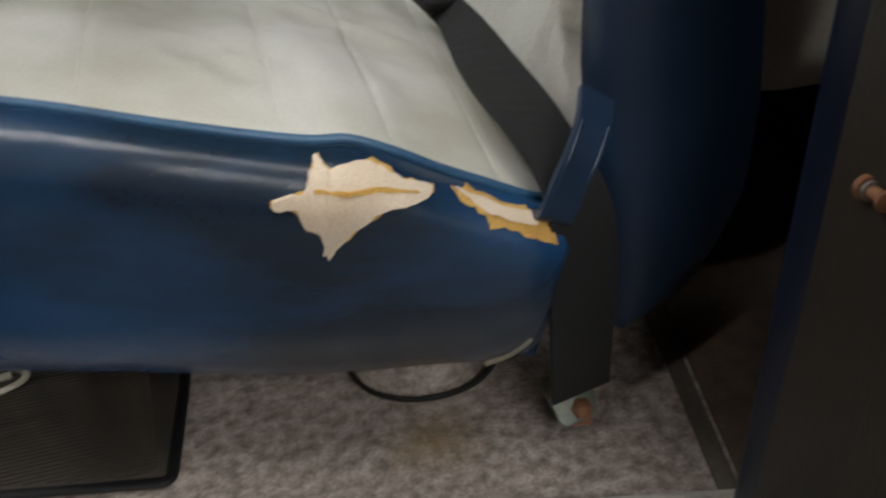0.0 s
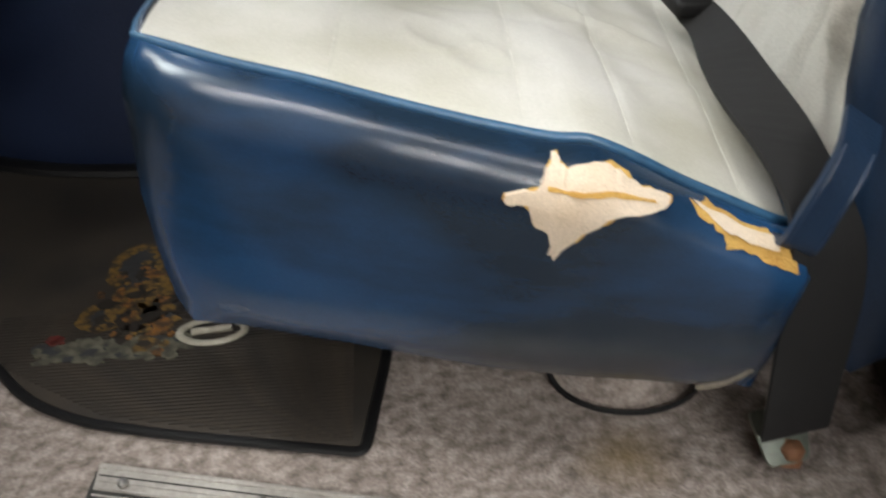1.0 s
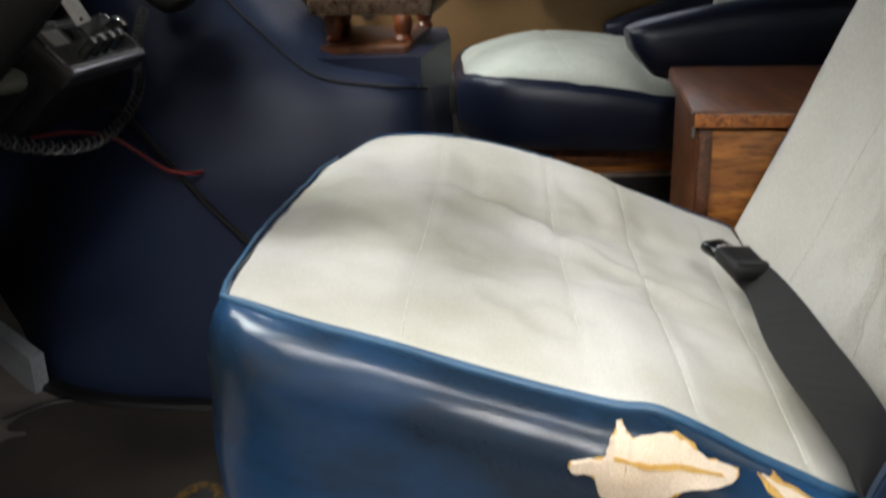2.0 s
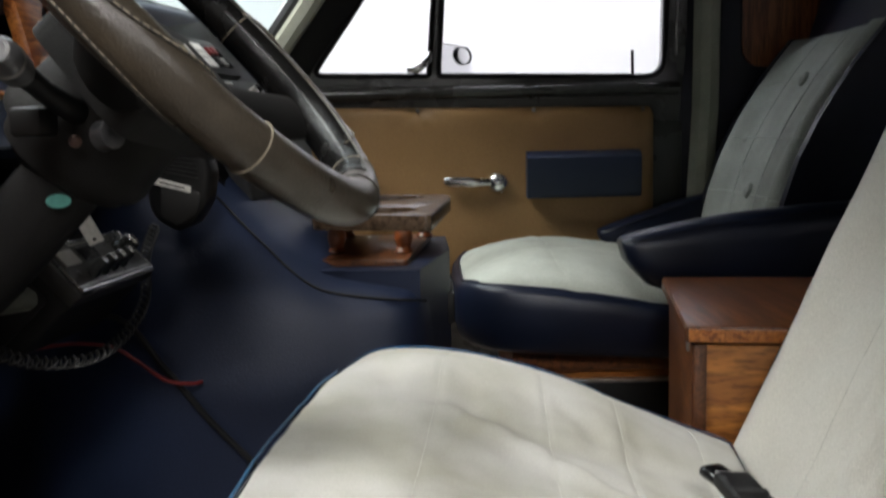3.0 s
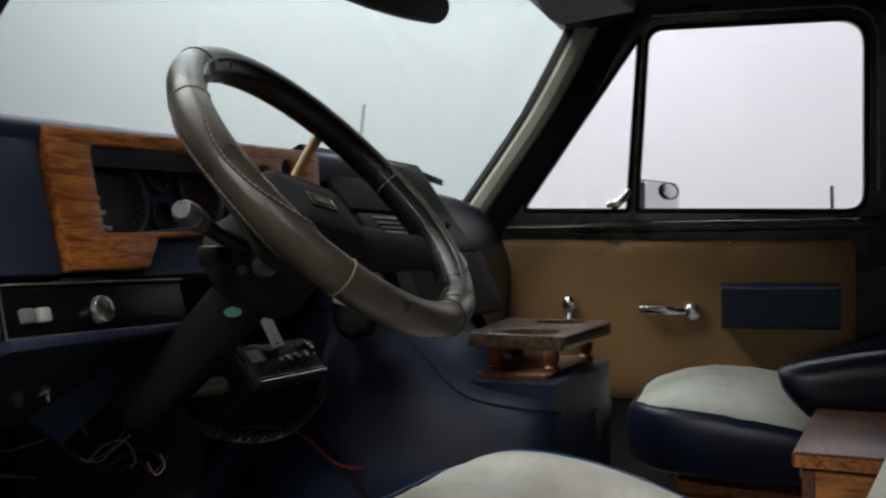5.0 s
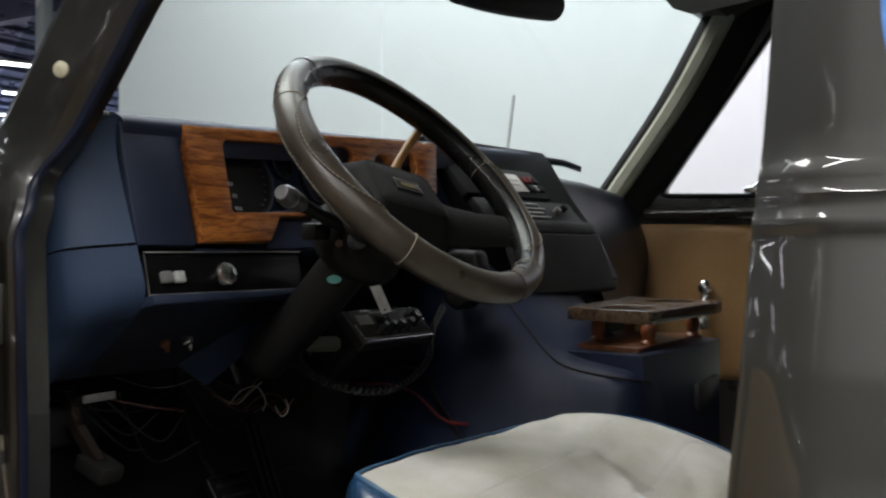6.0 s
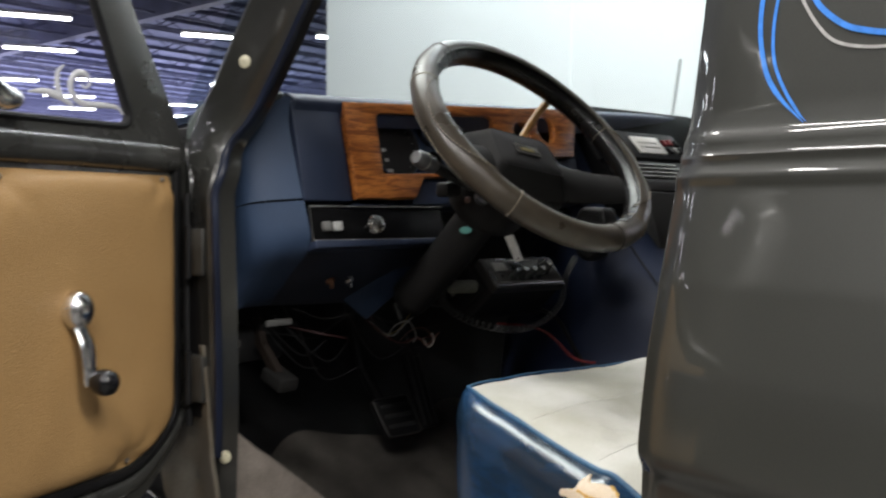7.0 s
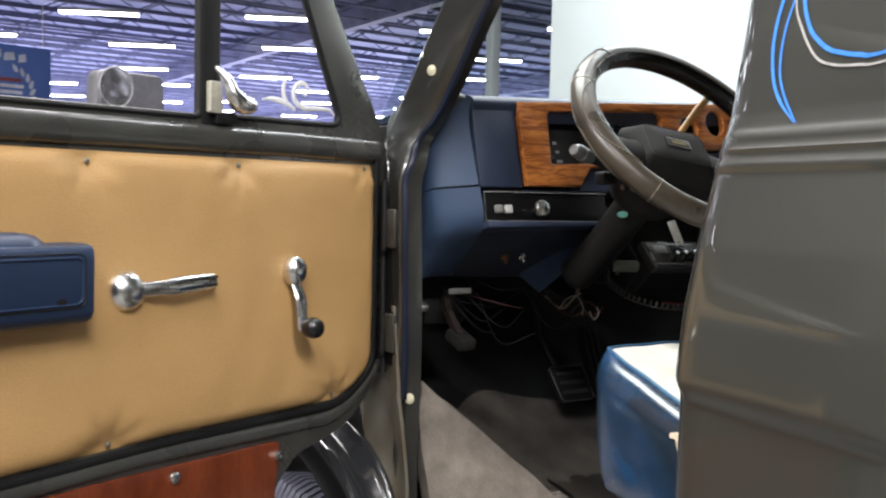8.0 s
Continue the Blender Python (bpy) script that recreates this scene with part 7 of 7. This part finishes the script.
part("slot", box((-0.013, -0.026, 0.007), (0.013, -0.019, 0.0078), 0.0, 2, BKM), WEB, bk)
part("edge_wear", box((-0.014, 0.0095, 0.004), (0.014, 0.0108, 0.0066), 0.0005, 1, BKM), STEEL, bk)
part("anchor_plate", slab(Plane((0.572, 0.165, 0.03), (1, 0.1, 0.05), (0, -0.75, -0.6)), rounded([(-0.020, -0.028), (0.024, -0.028), (0.018, 0.012), (-0.012, 0.012)], 0.006), -0.002, 0.002, 0.0008), material("greenish_plate", (0.20, 0.225, 0.185), 0.5, 0.4), belt)
part("anchor_bolt", lathe([(0.013, 0), (0.013, 0.003), (0.0085, 0.004), (0.0085, 0.010), (0.0065, 0.012), (0.001, 0.0145)], (0.578, 0.166, 0.024), (0.05, -0.6, 0.75), 6), RUST, belt)
guide = thing("belt_guide", None, "dark blue vinyl loop that holds the seat belt", "belt guide")
GUIDE = [(0.562, 0.142, 0.290), (0.550, 0.120, 0.284), (0.540, 0.110, 0.272), (0.532, 0.107, 0.258), (0.524, 0.108, 0.236), (0.523, 0.120, 0.231)]
part("guide_loop", ribbon([(p, (0.9, 0.0, -0.42)) for p in GUIDE], 0.0215, 0.0022), SIDEBLUE, guide)
for sgn in (-1, 1):
    off = Vector((0.9, 0.0, -0.42)).normalized() * (0.0088 * sgn)
    part("stitch_line", tube(smoothline([Vector(p) + off + Vector((0, -0.003, 0.001)) for p in GUIDE[1:5]], 5), 0.0007, 5), SIDEBLUE, guide)

# ---- floor mat with a faded cartoon print, drawn as plain shapes ----
mat_ = thing("floor_mat", None, "worn ribbed rubber floor mat with a faded print", "floor mat")
mp = rounded([(0.281, 0.213), (0.30, 0.325), (0.31, 0.66), (-0.17, 0.72), (-0.28, 0.60), (-0.25, 0.46), (-0.10, 0.42), (-0.045, 0.365), (0.008, 0.299), (0.062, 0.268), (0.132, 0.2475)], [0.010, 0.02, 0.03, 0.03, 0.05, 0.05, 0.05, 0.03, 0.03, 0.02, 0.02])
part("mat_sheet", slab(flat, mp, 0.0, 0.006, 0.002), RUBBER, mat_)
part("mat_border", tube([(x, y, 0.006) for x, y in mp], 0.0046, 8, closed=True, flat=0.7), BLACK, mat_)
rib = finish(box((0.0, 0.0, 0.006), (1.0, 0.0021, 0.0074), 0), "rib", RUBBER)
for i in range(44):
    y = 0.228 + i * 0.0043
    x0 = 0.078 + 3.75 * (0.272 - y) if y < 0.272 else max(-0.045, 0.078 - 1.45 * (y - 0.272))
    if x0 < 0.262:
        ob = new("rib", rib)
        ob.parent = mat_
        ob.matrix_basis = Matrix.Translation((x0, y, 0)) @ Matrix.Diagonal((0.272 - x0, 1, 1, 1))
PRINT = material("faded_yellow_print", (0.15, 0.085, 0.013), 0.8, dark=(0.03, 0.02, 0.009), scale=130, contrast=0.22)
PRINTG = material("faded_green_print", (0.105, 0.102, 0.072), 0.8, dark=(0.035, 0.033, 0.025), scale=110, contrast=0.25)
PRINTD = material("dark_print", (0.016, 0.011, 0.007), 0.8)
PRINTB = material("slate_print", (0.026, 0.030, 0.034), 0.8, dark=(0.014, 0.014, 0.014), scale=90)
PRINTR = material("faded_red_print", (0.16, 0.022, 0.016), 0.8, dark=(0.06, 0.016, 0.012), scale=120)
PRINTO = material("orange_print", (0.17, 0.072, 0.010), 0.8, dark=(0.04, 0.021, 0.009), scale=120, contrast=0.16)
random.seed(21)


def blot(x, y, r, h, m, k=8, squash=1.0):
    """A flat ragged fleck of the print."""
    ring_ = [(x + r * random.uniform(0.5, 1.35) * math.cos(math.tau * j / k), y + squash * r * random.uniform(0.5, 1.35) * math.sin(math.tau * j / k)) for j in range(k)]
    part("print_patch", slab(flat, ring_, 0.0070, h, 0), m, mat_)


# an arch with dark inside, two smaller loops, then a band of pebbles along the foot
for x, y, rx, ry, m, a0, a1 in ((0.060, 0.484, 0.022, 0.036, PRINT, -0.6, 4.2), (0.046, 0.404, 0.018, 0.017, PRINT, 0.3, 6.0), (0.086, 0.436, 0.024, 0.013, PRINT, 0.0, 5.2), (0.094, 0.404, 0.019, 0.028, PRINTO, 1.0, 5.6)):
    part("print_patch", slab(flat, [(x + rx * 0.9 * math.cos(a), y + ry * 0.9 * math.sin(a)) for a in [math.tau * i / 18 for i in range(18)]], 0.0070, 0.00765, 0), PRINTB, mat_)
    part("print_ring", tube([(x + rx * math.cos(a) + random.uniform(-0.0014, 0.0014), y + ry * math.sin(a) + random.uniform(-0.0014, 0.0014), 0.0079) for a in [a0 + (a1 - a0) * i / 34 for i in range(35)]], [random.uniform(0.0036, 0.0068) for i in range(35)], 6, flat=0.08), m, mat_)
for i in range(190):
    blot(random.gauss(0.082, 0.018), random.gauss(0.422, 0.030), random.uniform(0.003, 0.0090), 0.0080 + 0.00004 * (i % 17), (PRINTO, PRINTD, PRINT, PRINTD, PRINT, PRINTD)[i % 6], random.randint(5, 9))
part("print_patch", slab(flat, [(0.064 + 0.066 * math.cos(a) * (1 + 0.08 * math.sin(5 * a)), 0.356 + 0.014 * math.sin(a) * (1 + 0.2 * math.sin(9 * a))) for a in [math.tau * i / 60 for i in range(60)]], 0.0070, 0.0076, 0), PRINTG, mat_)
for i in range(44):
    blot(0.000 + i * 0.0030, 0.356 + random.uniform(-0.014, 0.013), random.uniform(0.005, 0.0095), 0.0077 + 0.00005 * (i % 11), PRINTG if i % 5 else PRINTB, 9, 0.8)
for x, y, r in ((0.010, 0.376, 0.007), (0.016, 0.373, 0.006), (0.012, 0.369, 0.005)):
    blot(x, y, r, 0.0086, PRINTR, 9)
# ---- pedals and loose wiring under the dashboard ----
ped = thing("brake_pedal", None, "black rubber brake pedal on a steel arm", "pedal")
PP = Plane((-0.315, 0.60, 0.155), (0.1, 1, 0), (-0.55, 0, 0.83))
part("pedal_pad", slab(PP, rounded([(-0.045, -0.04), (0.035, -0.04), (0.035, 0.035), (-0.05, 0.035)], 0.008), 0.0, 0.014, 0.004), BLACK, ped)
part("pedal_trim", tube([PP.at(a, b, 0.014) for a, b in rounded([(-0.045, -0.04), (0.035, -0.04), (0.035, 0.035), (-0.05, 0.035)], 0.008)], 0.0013, 6, closed=True), material("dirty_pedal_trim", (0.11, 0.105, 0.10), 0.5, 0.5, dark=(0.05, 0.05, 0.05), scale=40), ped)
for k in range(3):
    part("pedal_rib", box((-0.038, -0.026 + k * 0.02, 0.014), (0.026, -0.018 + k * 0.02, 0.018), 0.002, 1, Matrix.Translation(PP.o) @ Matrix((PP.u, PP.v, PP.n)).transposed().to_4x4()), material("worn_pad", (0.03, 0.03, 0.03), 0.5), ped)
part("pedal_arm", tube([PP.at(-0.02, 0.03, 0.0), (-0.37, 0.56, 0.25), (-0.40, 0.55, 0.40)], 0.010, 8), BLACK, ped)
gp = thing("gas_pedal", None, "long black gas pedal", "pedal")
part("pedal_pad", box((-0.012, -0.022, -0.075), (0.0, 0.022, 0.075), 0.005, 2, Matrix.Translation((-0.31, 0.665, 0.20)) @ Matrix.Rotation(radians(-22), 4, "Y")), BLACK, gp)
for y in (-0.016, 0.0, 0.016):
    part("pedal_rib", box((0.0, y - 0.004, -0.07), (0.004, y + 0.004, 0.07), 0.002, 1, Matrix.Translation((-0.31, 0.665, 0.20)) @ Matrix.Rotation(radians(-22), 4, "Y")), bpy.data.materials["worn_pad"], gp)
part("pedal_arm", tube([(-0.33, 0.665, 0.26), (-0.38, 0.665, 0.36)], 0.006, 8), BLACK, gp)
pk = thing("parking_brake_pedal", None, "small worn parking brake pedal on a brown arm", "pedal")
part("pedal_arm", bevel(loft([[(x, 0.225, z), (x + w, 0.225, z), (x + w, 0.237, z), (x, 0.237, z)] for x, z, w in ((-0.265, 0.375, 0.016), (-0.250, 0.338, 0.018), (-0.215, 0.300, 0.020))]), 0.003, 2), material("brown_arm", (0.022, 0.014, 0.010), 0.6), pk)
part("pedal_pad", box((-0.045, -0.025, -0.018), (0.025, 0.025, 0.012), 0.006, 2, Matrix.Translation((-0.195, 0.235, 0.288)) @ Matrix.Rotation(radians(20), 4, "Y") @ Matrix.Scale(0.7, 4)), material("grey_pad", (0.008, 0.0075, 0.007), 0.9), pk)

# ---- passenger's seat, wood box, rear seat ----


def back_x(z):
    return 0.903 + 0.15 * (z - 0.36) + 0.95 * max(0, z - 0.36) ** 2


ps = thing("passenger_seat", None, "grey-green velour captain's seat with navy vinyl sides and arms", "seat")


def pcush(u, v):
    """Domed cushion: the front rolls down to the piping, the near edge runs level and dips to the back."""
    x = 0.350 + u * 0.54 + 0.05 * (2 * v - 1) ** 6 * (1 - u) ** 2
    y = 1.205 + v * 0.52 + 0.022 * (1 - u) ** 8 * (1 - 2 * v)
    edge = float(np.interp(x, (0.35, 0.37, 0.42, 0.51, 0.60, 0.68, 0.90), (0.296, 0.302, 0.303, 0.295, 0.281, 0.266, 0.240)))
    crest = float(np.interp(x, (0.35, 0.365, 0.385, 0.41, 0.445, 0.50, 0.57, 0.66, 0.90), (0.296, 0.305, 0.318, 0.331, 0.344, 0.352, 0.350, 0.337, 0.300)))
    z = edge + (crest - edge) * max(0.0, math.sin(v * math.pi)) ** 0.5
    for k in (0.30, 0.55, 0.78):
        z -= 0.0022 * math.exp(-(((u - k) / 0.010) ** 2))
    for k in (0.33, 0.67):
        z -= 0.0022 * math.exp(-(((v - k) / 0.011) ** 2))
    z += 0.003 * noise.noise(Vector((x * 12, y * 12, 2))) * math.sin(v * math.pi)
    return Vector((x, y, z))


part("seat_cushion", solid(pcush, 72, 48, 0.02, (0, 0, -1)), GREYV, ps, "grey-green velour cushion", 80)
GSEAM = material("pale_green_thread", (0.50, 0.54, 0.49), 0.9, dark=(0.42, 0.46, 0.41), scale=40)
for k in (0.30, 0.55, 0.78):
    part("quilt_seam", tube([pcush(k, j / 30) + Vector((0, 0, 0.0004)) for j in range(1, 30)], 0.0007, 6), GSEAM, ps)
for k in (0.33, 0.67):
    part("quilt_seam", tube([pcush(j / 30, k) + Vector((0, 0, 0.0004)) for j in range(1, 30)], 0.0007, 6), GSEAM, ps)
lp = [pcush(1 - i / 20, 0) for i in range(20)] + [pcush(0, i / 12) for i in range(12)] + [pcush(i / 12, 1) for i in range(12)] + [pcush(1, 1 - i / 8) for i in range(8)]
pc = Vector((0.62, 1.465, 0))
prow = []
for off, f in ((0.0, 0.0), (0.006, 0.0), (0.013, 0.10), (0.016, 0.3), (0.015, 0.65), (0.009, 0.93), (0.0, 1.0)):
    row = []
    for p in lp:
        n = (Vector((p.x, p.y, 0)) - pc)
        n = Vector((n.x ** 3, n.y ** 3, 0)).normalized()
        zb = 0.194 - 0.05 * (p.x - 0.35)
        row.append(Vector((p.x + n.x * off, p.y + n.y * off, p.z + (zb - p.z) * f)))
    prow.append(row)
part("seat_side", loft(prow, True, True), NAVY, ps, "navy vinyl side band", 60)
part("piping", tube(lp, 0.004, 8, closed=True), NAVY, ps)
rows = []
for i in range(25):
    f = i / 24
    z = 0.30 + f * 0.435
    rows.append([Vector((back_x(z) - 0.028 * (math.exp(-((v - 0.08) / 0.1) ** 2) + math.exp(-((v - 0.92) / 0.1) ** 2)) - 0.003 * math.cos(v * 18), 1.29 + v * 0.42, z)) for v in [j / 16 for j in range(17)]])
part("backrest", solid(lambda u, v: rows[min(int(round(u * 24)), 24)][min(int(round(v * 16)), 16)], 24, 16, 0.03, (1, 0, 0)), GREYV, ps, "grey velour backrest with buttons", 80)
for j in (6, 11):
    part("quilt_seam", tube([r[j] + Vector((-0.0008, 0, 0)) for r in rows], 0.0010, 6), GSEAM, ps)
for i in (7, 13, 19):
    part("quilt_seam", tube([p + Vector((-0.0008, 0, 0)) for p in rows[i]], 0.0010, 6), GSEAM, ps)
for y, z in ((1.51, 0.433), (1.51, 0.645), (1.38, 0.53), (1.63, 0.53)):
    part("button", lathe([(0.016, 0), (0.014, 0.006), (0.006, 0.010), (0.001, 0.0105)], (back_x(z) + 0.002, y, z), (-1, 0, 0.35), 14), GREYV, ps)
for y0, y1 in ((1.265, 1.285), (1.715, 1.735)):
    part("backrest_side", bevel(loft([[(back_x(z) - 0.005 - 0.015, y0, z), (back_x(z) - 0.005 - 0.015, y1, z), (back_x(z) - 0.005 + 0.13, y1, z), (back_x(z) - 0.005 + 0.13, y0, z)] for z in (0.20, 0.3, 0.4, 0.5, 0.58, 0.66, 0.74)]), 0.007, 2), NAVY, ps)
part("backrest_shell", bevel(loft([[(back_x(z) + 0.025, 1.285, z), (back_x(z) + 0.11, 1.285, z), (back_x(z) + 0.11, 1.715, z), (back_x(z) + 0.025, 1.715, z)] for z in (0.20, 0.35, 0.5, 0.6, 0.7, 0.77)]), 0.02, 2), NAVY, ps)
part("headrest", bevel(loft([[(x - w, 1.30 + d, z), (x + 0.10, 1.30 + d, z), (x + 0.10, 1.70 - d, z), (x - w, 1.70 - d, z)] for x, z, w, d in ((1.105, 0.735, 0.0, 0.0), (1.15, 0.84, 0.012, 0.0), (1.19, 0.95, 0.012, 0.01), (1.21, 1.02, 0.0, 0.04))]), 0.02, 3), NAVY, ps, "navy vinyl headrest")
# padded arms: deep wedges with a rounded top that rise to the back
for y, w, line in ((1.155, 0.045, ((0.598, 0.384, 0.372), (0.604, 0.389, 0.352), (0.618, 0.394, 0.335), (0.640, 0.399, 0.312), (0.680, 0.407, 0.298), (0.730, 0.416, 0.292), (0.800, 0.425, 0.290), (0.90, 0.434, 0.290), (1.02, 0.440, 0.295))),
                   (1.750, 0.040, ((0.668, 0.338, 0.322), (0.676, 0.342, 0.306), (0.70, 0.350, 0.290), (0.745, 0.367, 0.276), (0.828, 0.395, 0.270), (0.94, 0.424, 0.280), (1.04, 0.436, 0.290)))):
    rings = []
    for i, (x, zt, zb) in enumerate(line):
        k = min(1.0, 0.55 + 0.2 * i)
        mid_, hh = (zt + zb) / 2, (zt - zb) / 2
        rings.append([(x, y + w * k * math.copysign(abs(math.cos(a)) ** 0.6, math.cos(a)), mid_ + hh * math.copysign(abs(math.sin(a)) ** 0.75, math.sin(a))) for a in [math.tau * j / 24 for j in range(24)]])
    ar = part("armrest", loft(rings), NAVY, ps, "navy vinyl armrest")
    part("armrest_seam", tube([(x + 0.001, y - w * min(1.0, 0.55 + 0.2 * i) * 0.86, zt - 0.010) for i, (x, zt, zb) in enumerate(line)], 0.0012, 6), BLACK, ar)
part("seat_base", bevel(loft([[(0.435, 1.25, z), (0.88, 1.25, z), (0.88, 1.66, z), (0.435, 1.66, z)] for z in (0.0, 0.184)]), 0.006, 2), BOXOAK, ps, "stained wood seat base")
part("base_slot", box((0.50, 1.243, 0.03), (0.70, 1.252, 0.128), 0.002), BLACK, ps)
part("slot_edge", box((0.495, 1.240, 0.128), (0.705, 1.252, 0.134), 0.001), STEEL, ps)
part("base_rail", box((0.432, 1.238, 0.150), (0.885, 1.250, 0.186), 0.003), DARKOAK, ps)

bx = thing("wood_box", None, "stained oak storage box with an overhanging lid", "storage box")
BXM = Matrix.Translation((0.588, 0.722, 0)) @ Matrix.Rotation(radians(-9.5), 4, "Z") @ Matrix.Translation((-0.588, -0.722, 0))
part("box_body", box((0.600, 0.733, 0.0), (1.08, 1.07, 0.3125), 0.003, 2, BXM), BOXOAK, bx)
part("box_lid", box((0.588, 0.722, 0.3155), (1.09, 1.085, 0.335), 0.0035, 3, BXM), DARKOAK, bx, "dark oak lid")
# near lid edge in lighter oak, left edge and left board in darker
part("lid_edge", box((0.5868, 0.726, 0.3175), (0.5884, 1.080, 0.331), 0, 2, BXM), DARKOAK, bx)
part("lid_edge", box((0.591, 0.7205, 0.3175), (1.086, 0.7223, 0.3315), 0, 2, BXM), OAK, bx, "lighter oak edge band")
part("side_board", box((0.5965, 0.745, 0.01), (0.6002, 1.06, 0.308), 0.001, 2, BXM), DARKOAK, bx)
part("box_catch", box((0.5925, 0.762, 0.296), (0.5968, 0.775, 0.310), 0.0015, 2, BXM), STEEL, bx)
part("corner_strip", box((0.5975, 0.7305, 0.005), (0.612, 0.7332, 0.3125), 0.001, 2, BXM), DARKOAK, bx)
rs = thing("bench_seat", None, "cream velour bench seat behind the driver", "bench seat")
part("seat_cushion", bevel(box((0.733, 0.235, 0.205), (1.40, 0.70, 0.41), 0), 0.05, 6), CREAMB, rs)
part("seat_base", box((0.98, 0.44, 0.0), (1.35, 0.66, 0.208), 0.01), NAVY, rs)
ku = thing("wiring", None, "loose coloured wiring and fuse block under the dashboard", "wiring")
part("fuse_block", box((-0.30, 0.19, 0.31), (-0.25, 0.28, 0.36), 0.006), BLACK, ku)
part("white_label", box((-0.188, 0.197, 0.371), (-0.184, 0.243, 0.380), 0.001), GREYSW, ku)
random.seed(4)
DIMRED = material("dim_red_wire", (0.07, 0.008, 0.008), 0.5)
WIRES = [DIMRED, BLACK, material("yellow_wire", (0.26, 0.19, 0.04), 0.5), material("grey_white_wire", (0.45, 0.44, 0.41), 0.5), material("orange_wire", (0.11, 0.03, 0.01), 0.5)]
for i in range(14):
    a = Vector((-0.26 + 0.05 * random.random(), 0.16 + 0.30 * random.random(), 0.36 + 0.04 * random.random()))
    b = a + Vector((0.02, 0.10 + 0.08 * random.random(), -0.03 - 0.06 * random.random()))
    m1 = a.lerp(b, 0.5) + Vector((random.uniform(-0.02, 0.03), 0, random.uniform(-0.06, 0.0)))
    part("wire", tube(smoothline([a, m1, b], 6), 0.0013, 5), WIRES[(1, 1, 0, 1, 1, 1, 1)[i % 7]], ku)
WHITEW, YELLOWW, ORANGEW = WIRES[3], WIRES[2], WIRES[4]
for pts, m in (([(-0.245, 0.462, 0.352), (-0.215, 0.462, 0.337), (-0.185, 0.458, 0.334), (-0.160, 0.455, 0.352), (-0.140, 0.456, 0.368)], WHITEW), ([(-0.235, 0.464, 0.342), (-0.205, 0.462, 0.333), (-0.175, 0.460, 0.345), (-0.155, 0.460, 0.366), (-0.150, 0.470, 0.380)], YELLOWW),
               ([(-0.205, 0.463, 0.330), (-0.180, 0.460, 0.352), (-0.150, 0.458, 0.360), (-0.138, 0.462, 0.340), (-0.150, 0.470, 0.325)], WHITEW), ([(-0.180, 0.47, 0.325), (-0.150, 0.462, 0.345), (-0.120, 0.462, 0.352), (-0.105, 0.47, 0.335)], ORANGEW),
               ([(-0.165, 0.47, 0.322), (-0.135, 0.464, 0.335), (-0.115, 0.464, 0.325), (-0.10, 0.475, 0.345)], ORANGEW), ([(-0.125, 0.466, 0.335), (-0.112, 0.464, 0.322), (-0.102, 0.466, 0.332), (-0.110, 0.47, 0.345)], WHITEW),
               ([(-0.25, 0.30, 0.385), (-0.20, 0.32, 0.372), (-0.17, 0.36, 0.380)], BLACK), ([(-0.24, 0.28, 0.36), (-0.20, 0.31, 0.350), (-0.18, 0.35, 0.340)], DIMRED)):
    part("wire", tube(smoothline(pts, 6), 0.0009, 6), m, ku)
for p in ((-0.265, 0.17, 0.345), (-0.25, 0.185, 0.345)):
    part("connector", box((-0.012, -0.007, -0.006), (0.012, 0.007, 0.006), 0.002, 1, Matrix.Translation(p) @ Matrix.Rotation(0.5, 4, "Y")), STEEL, ku)
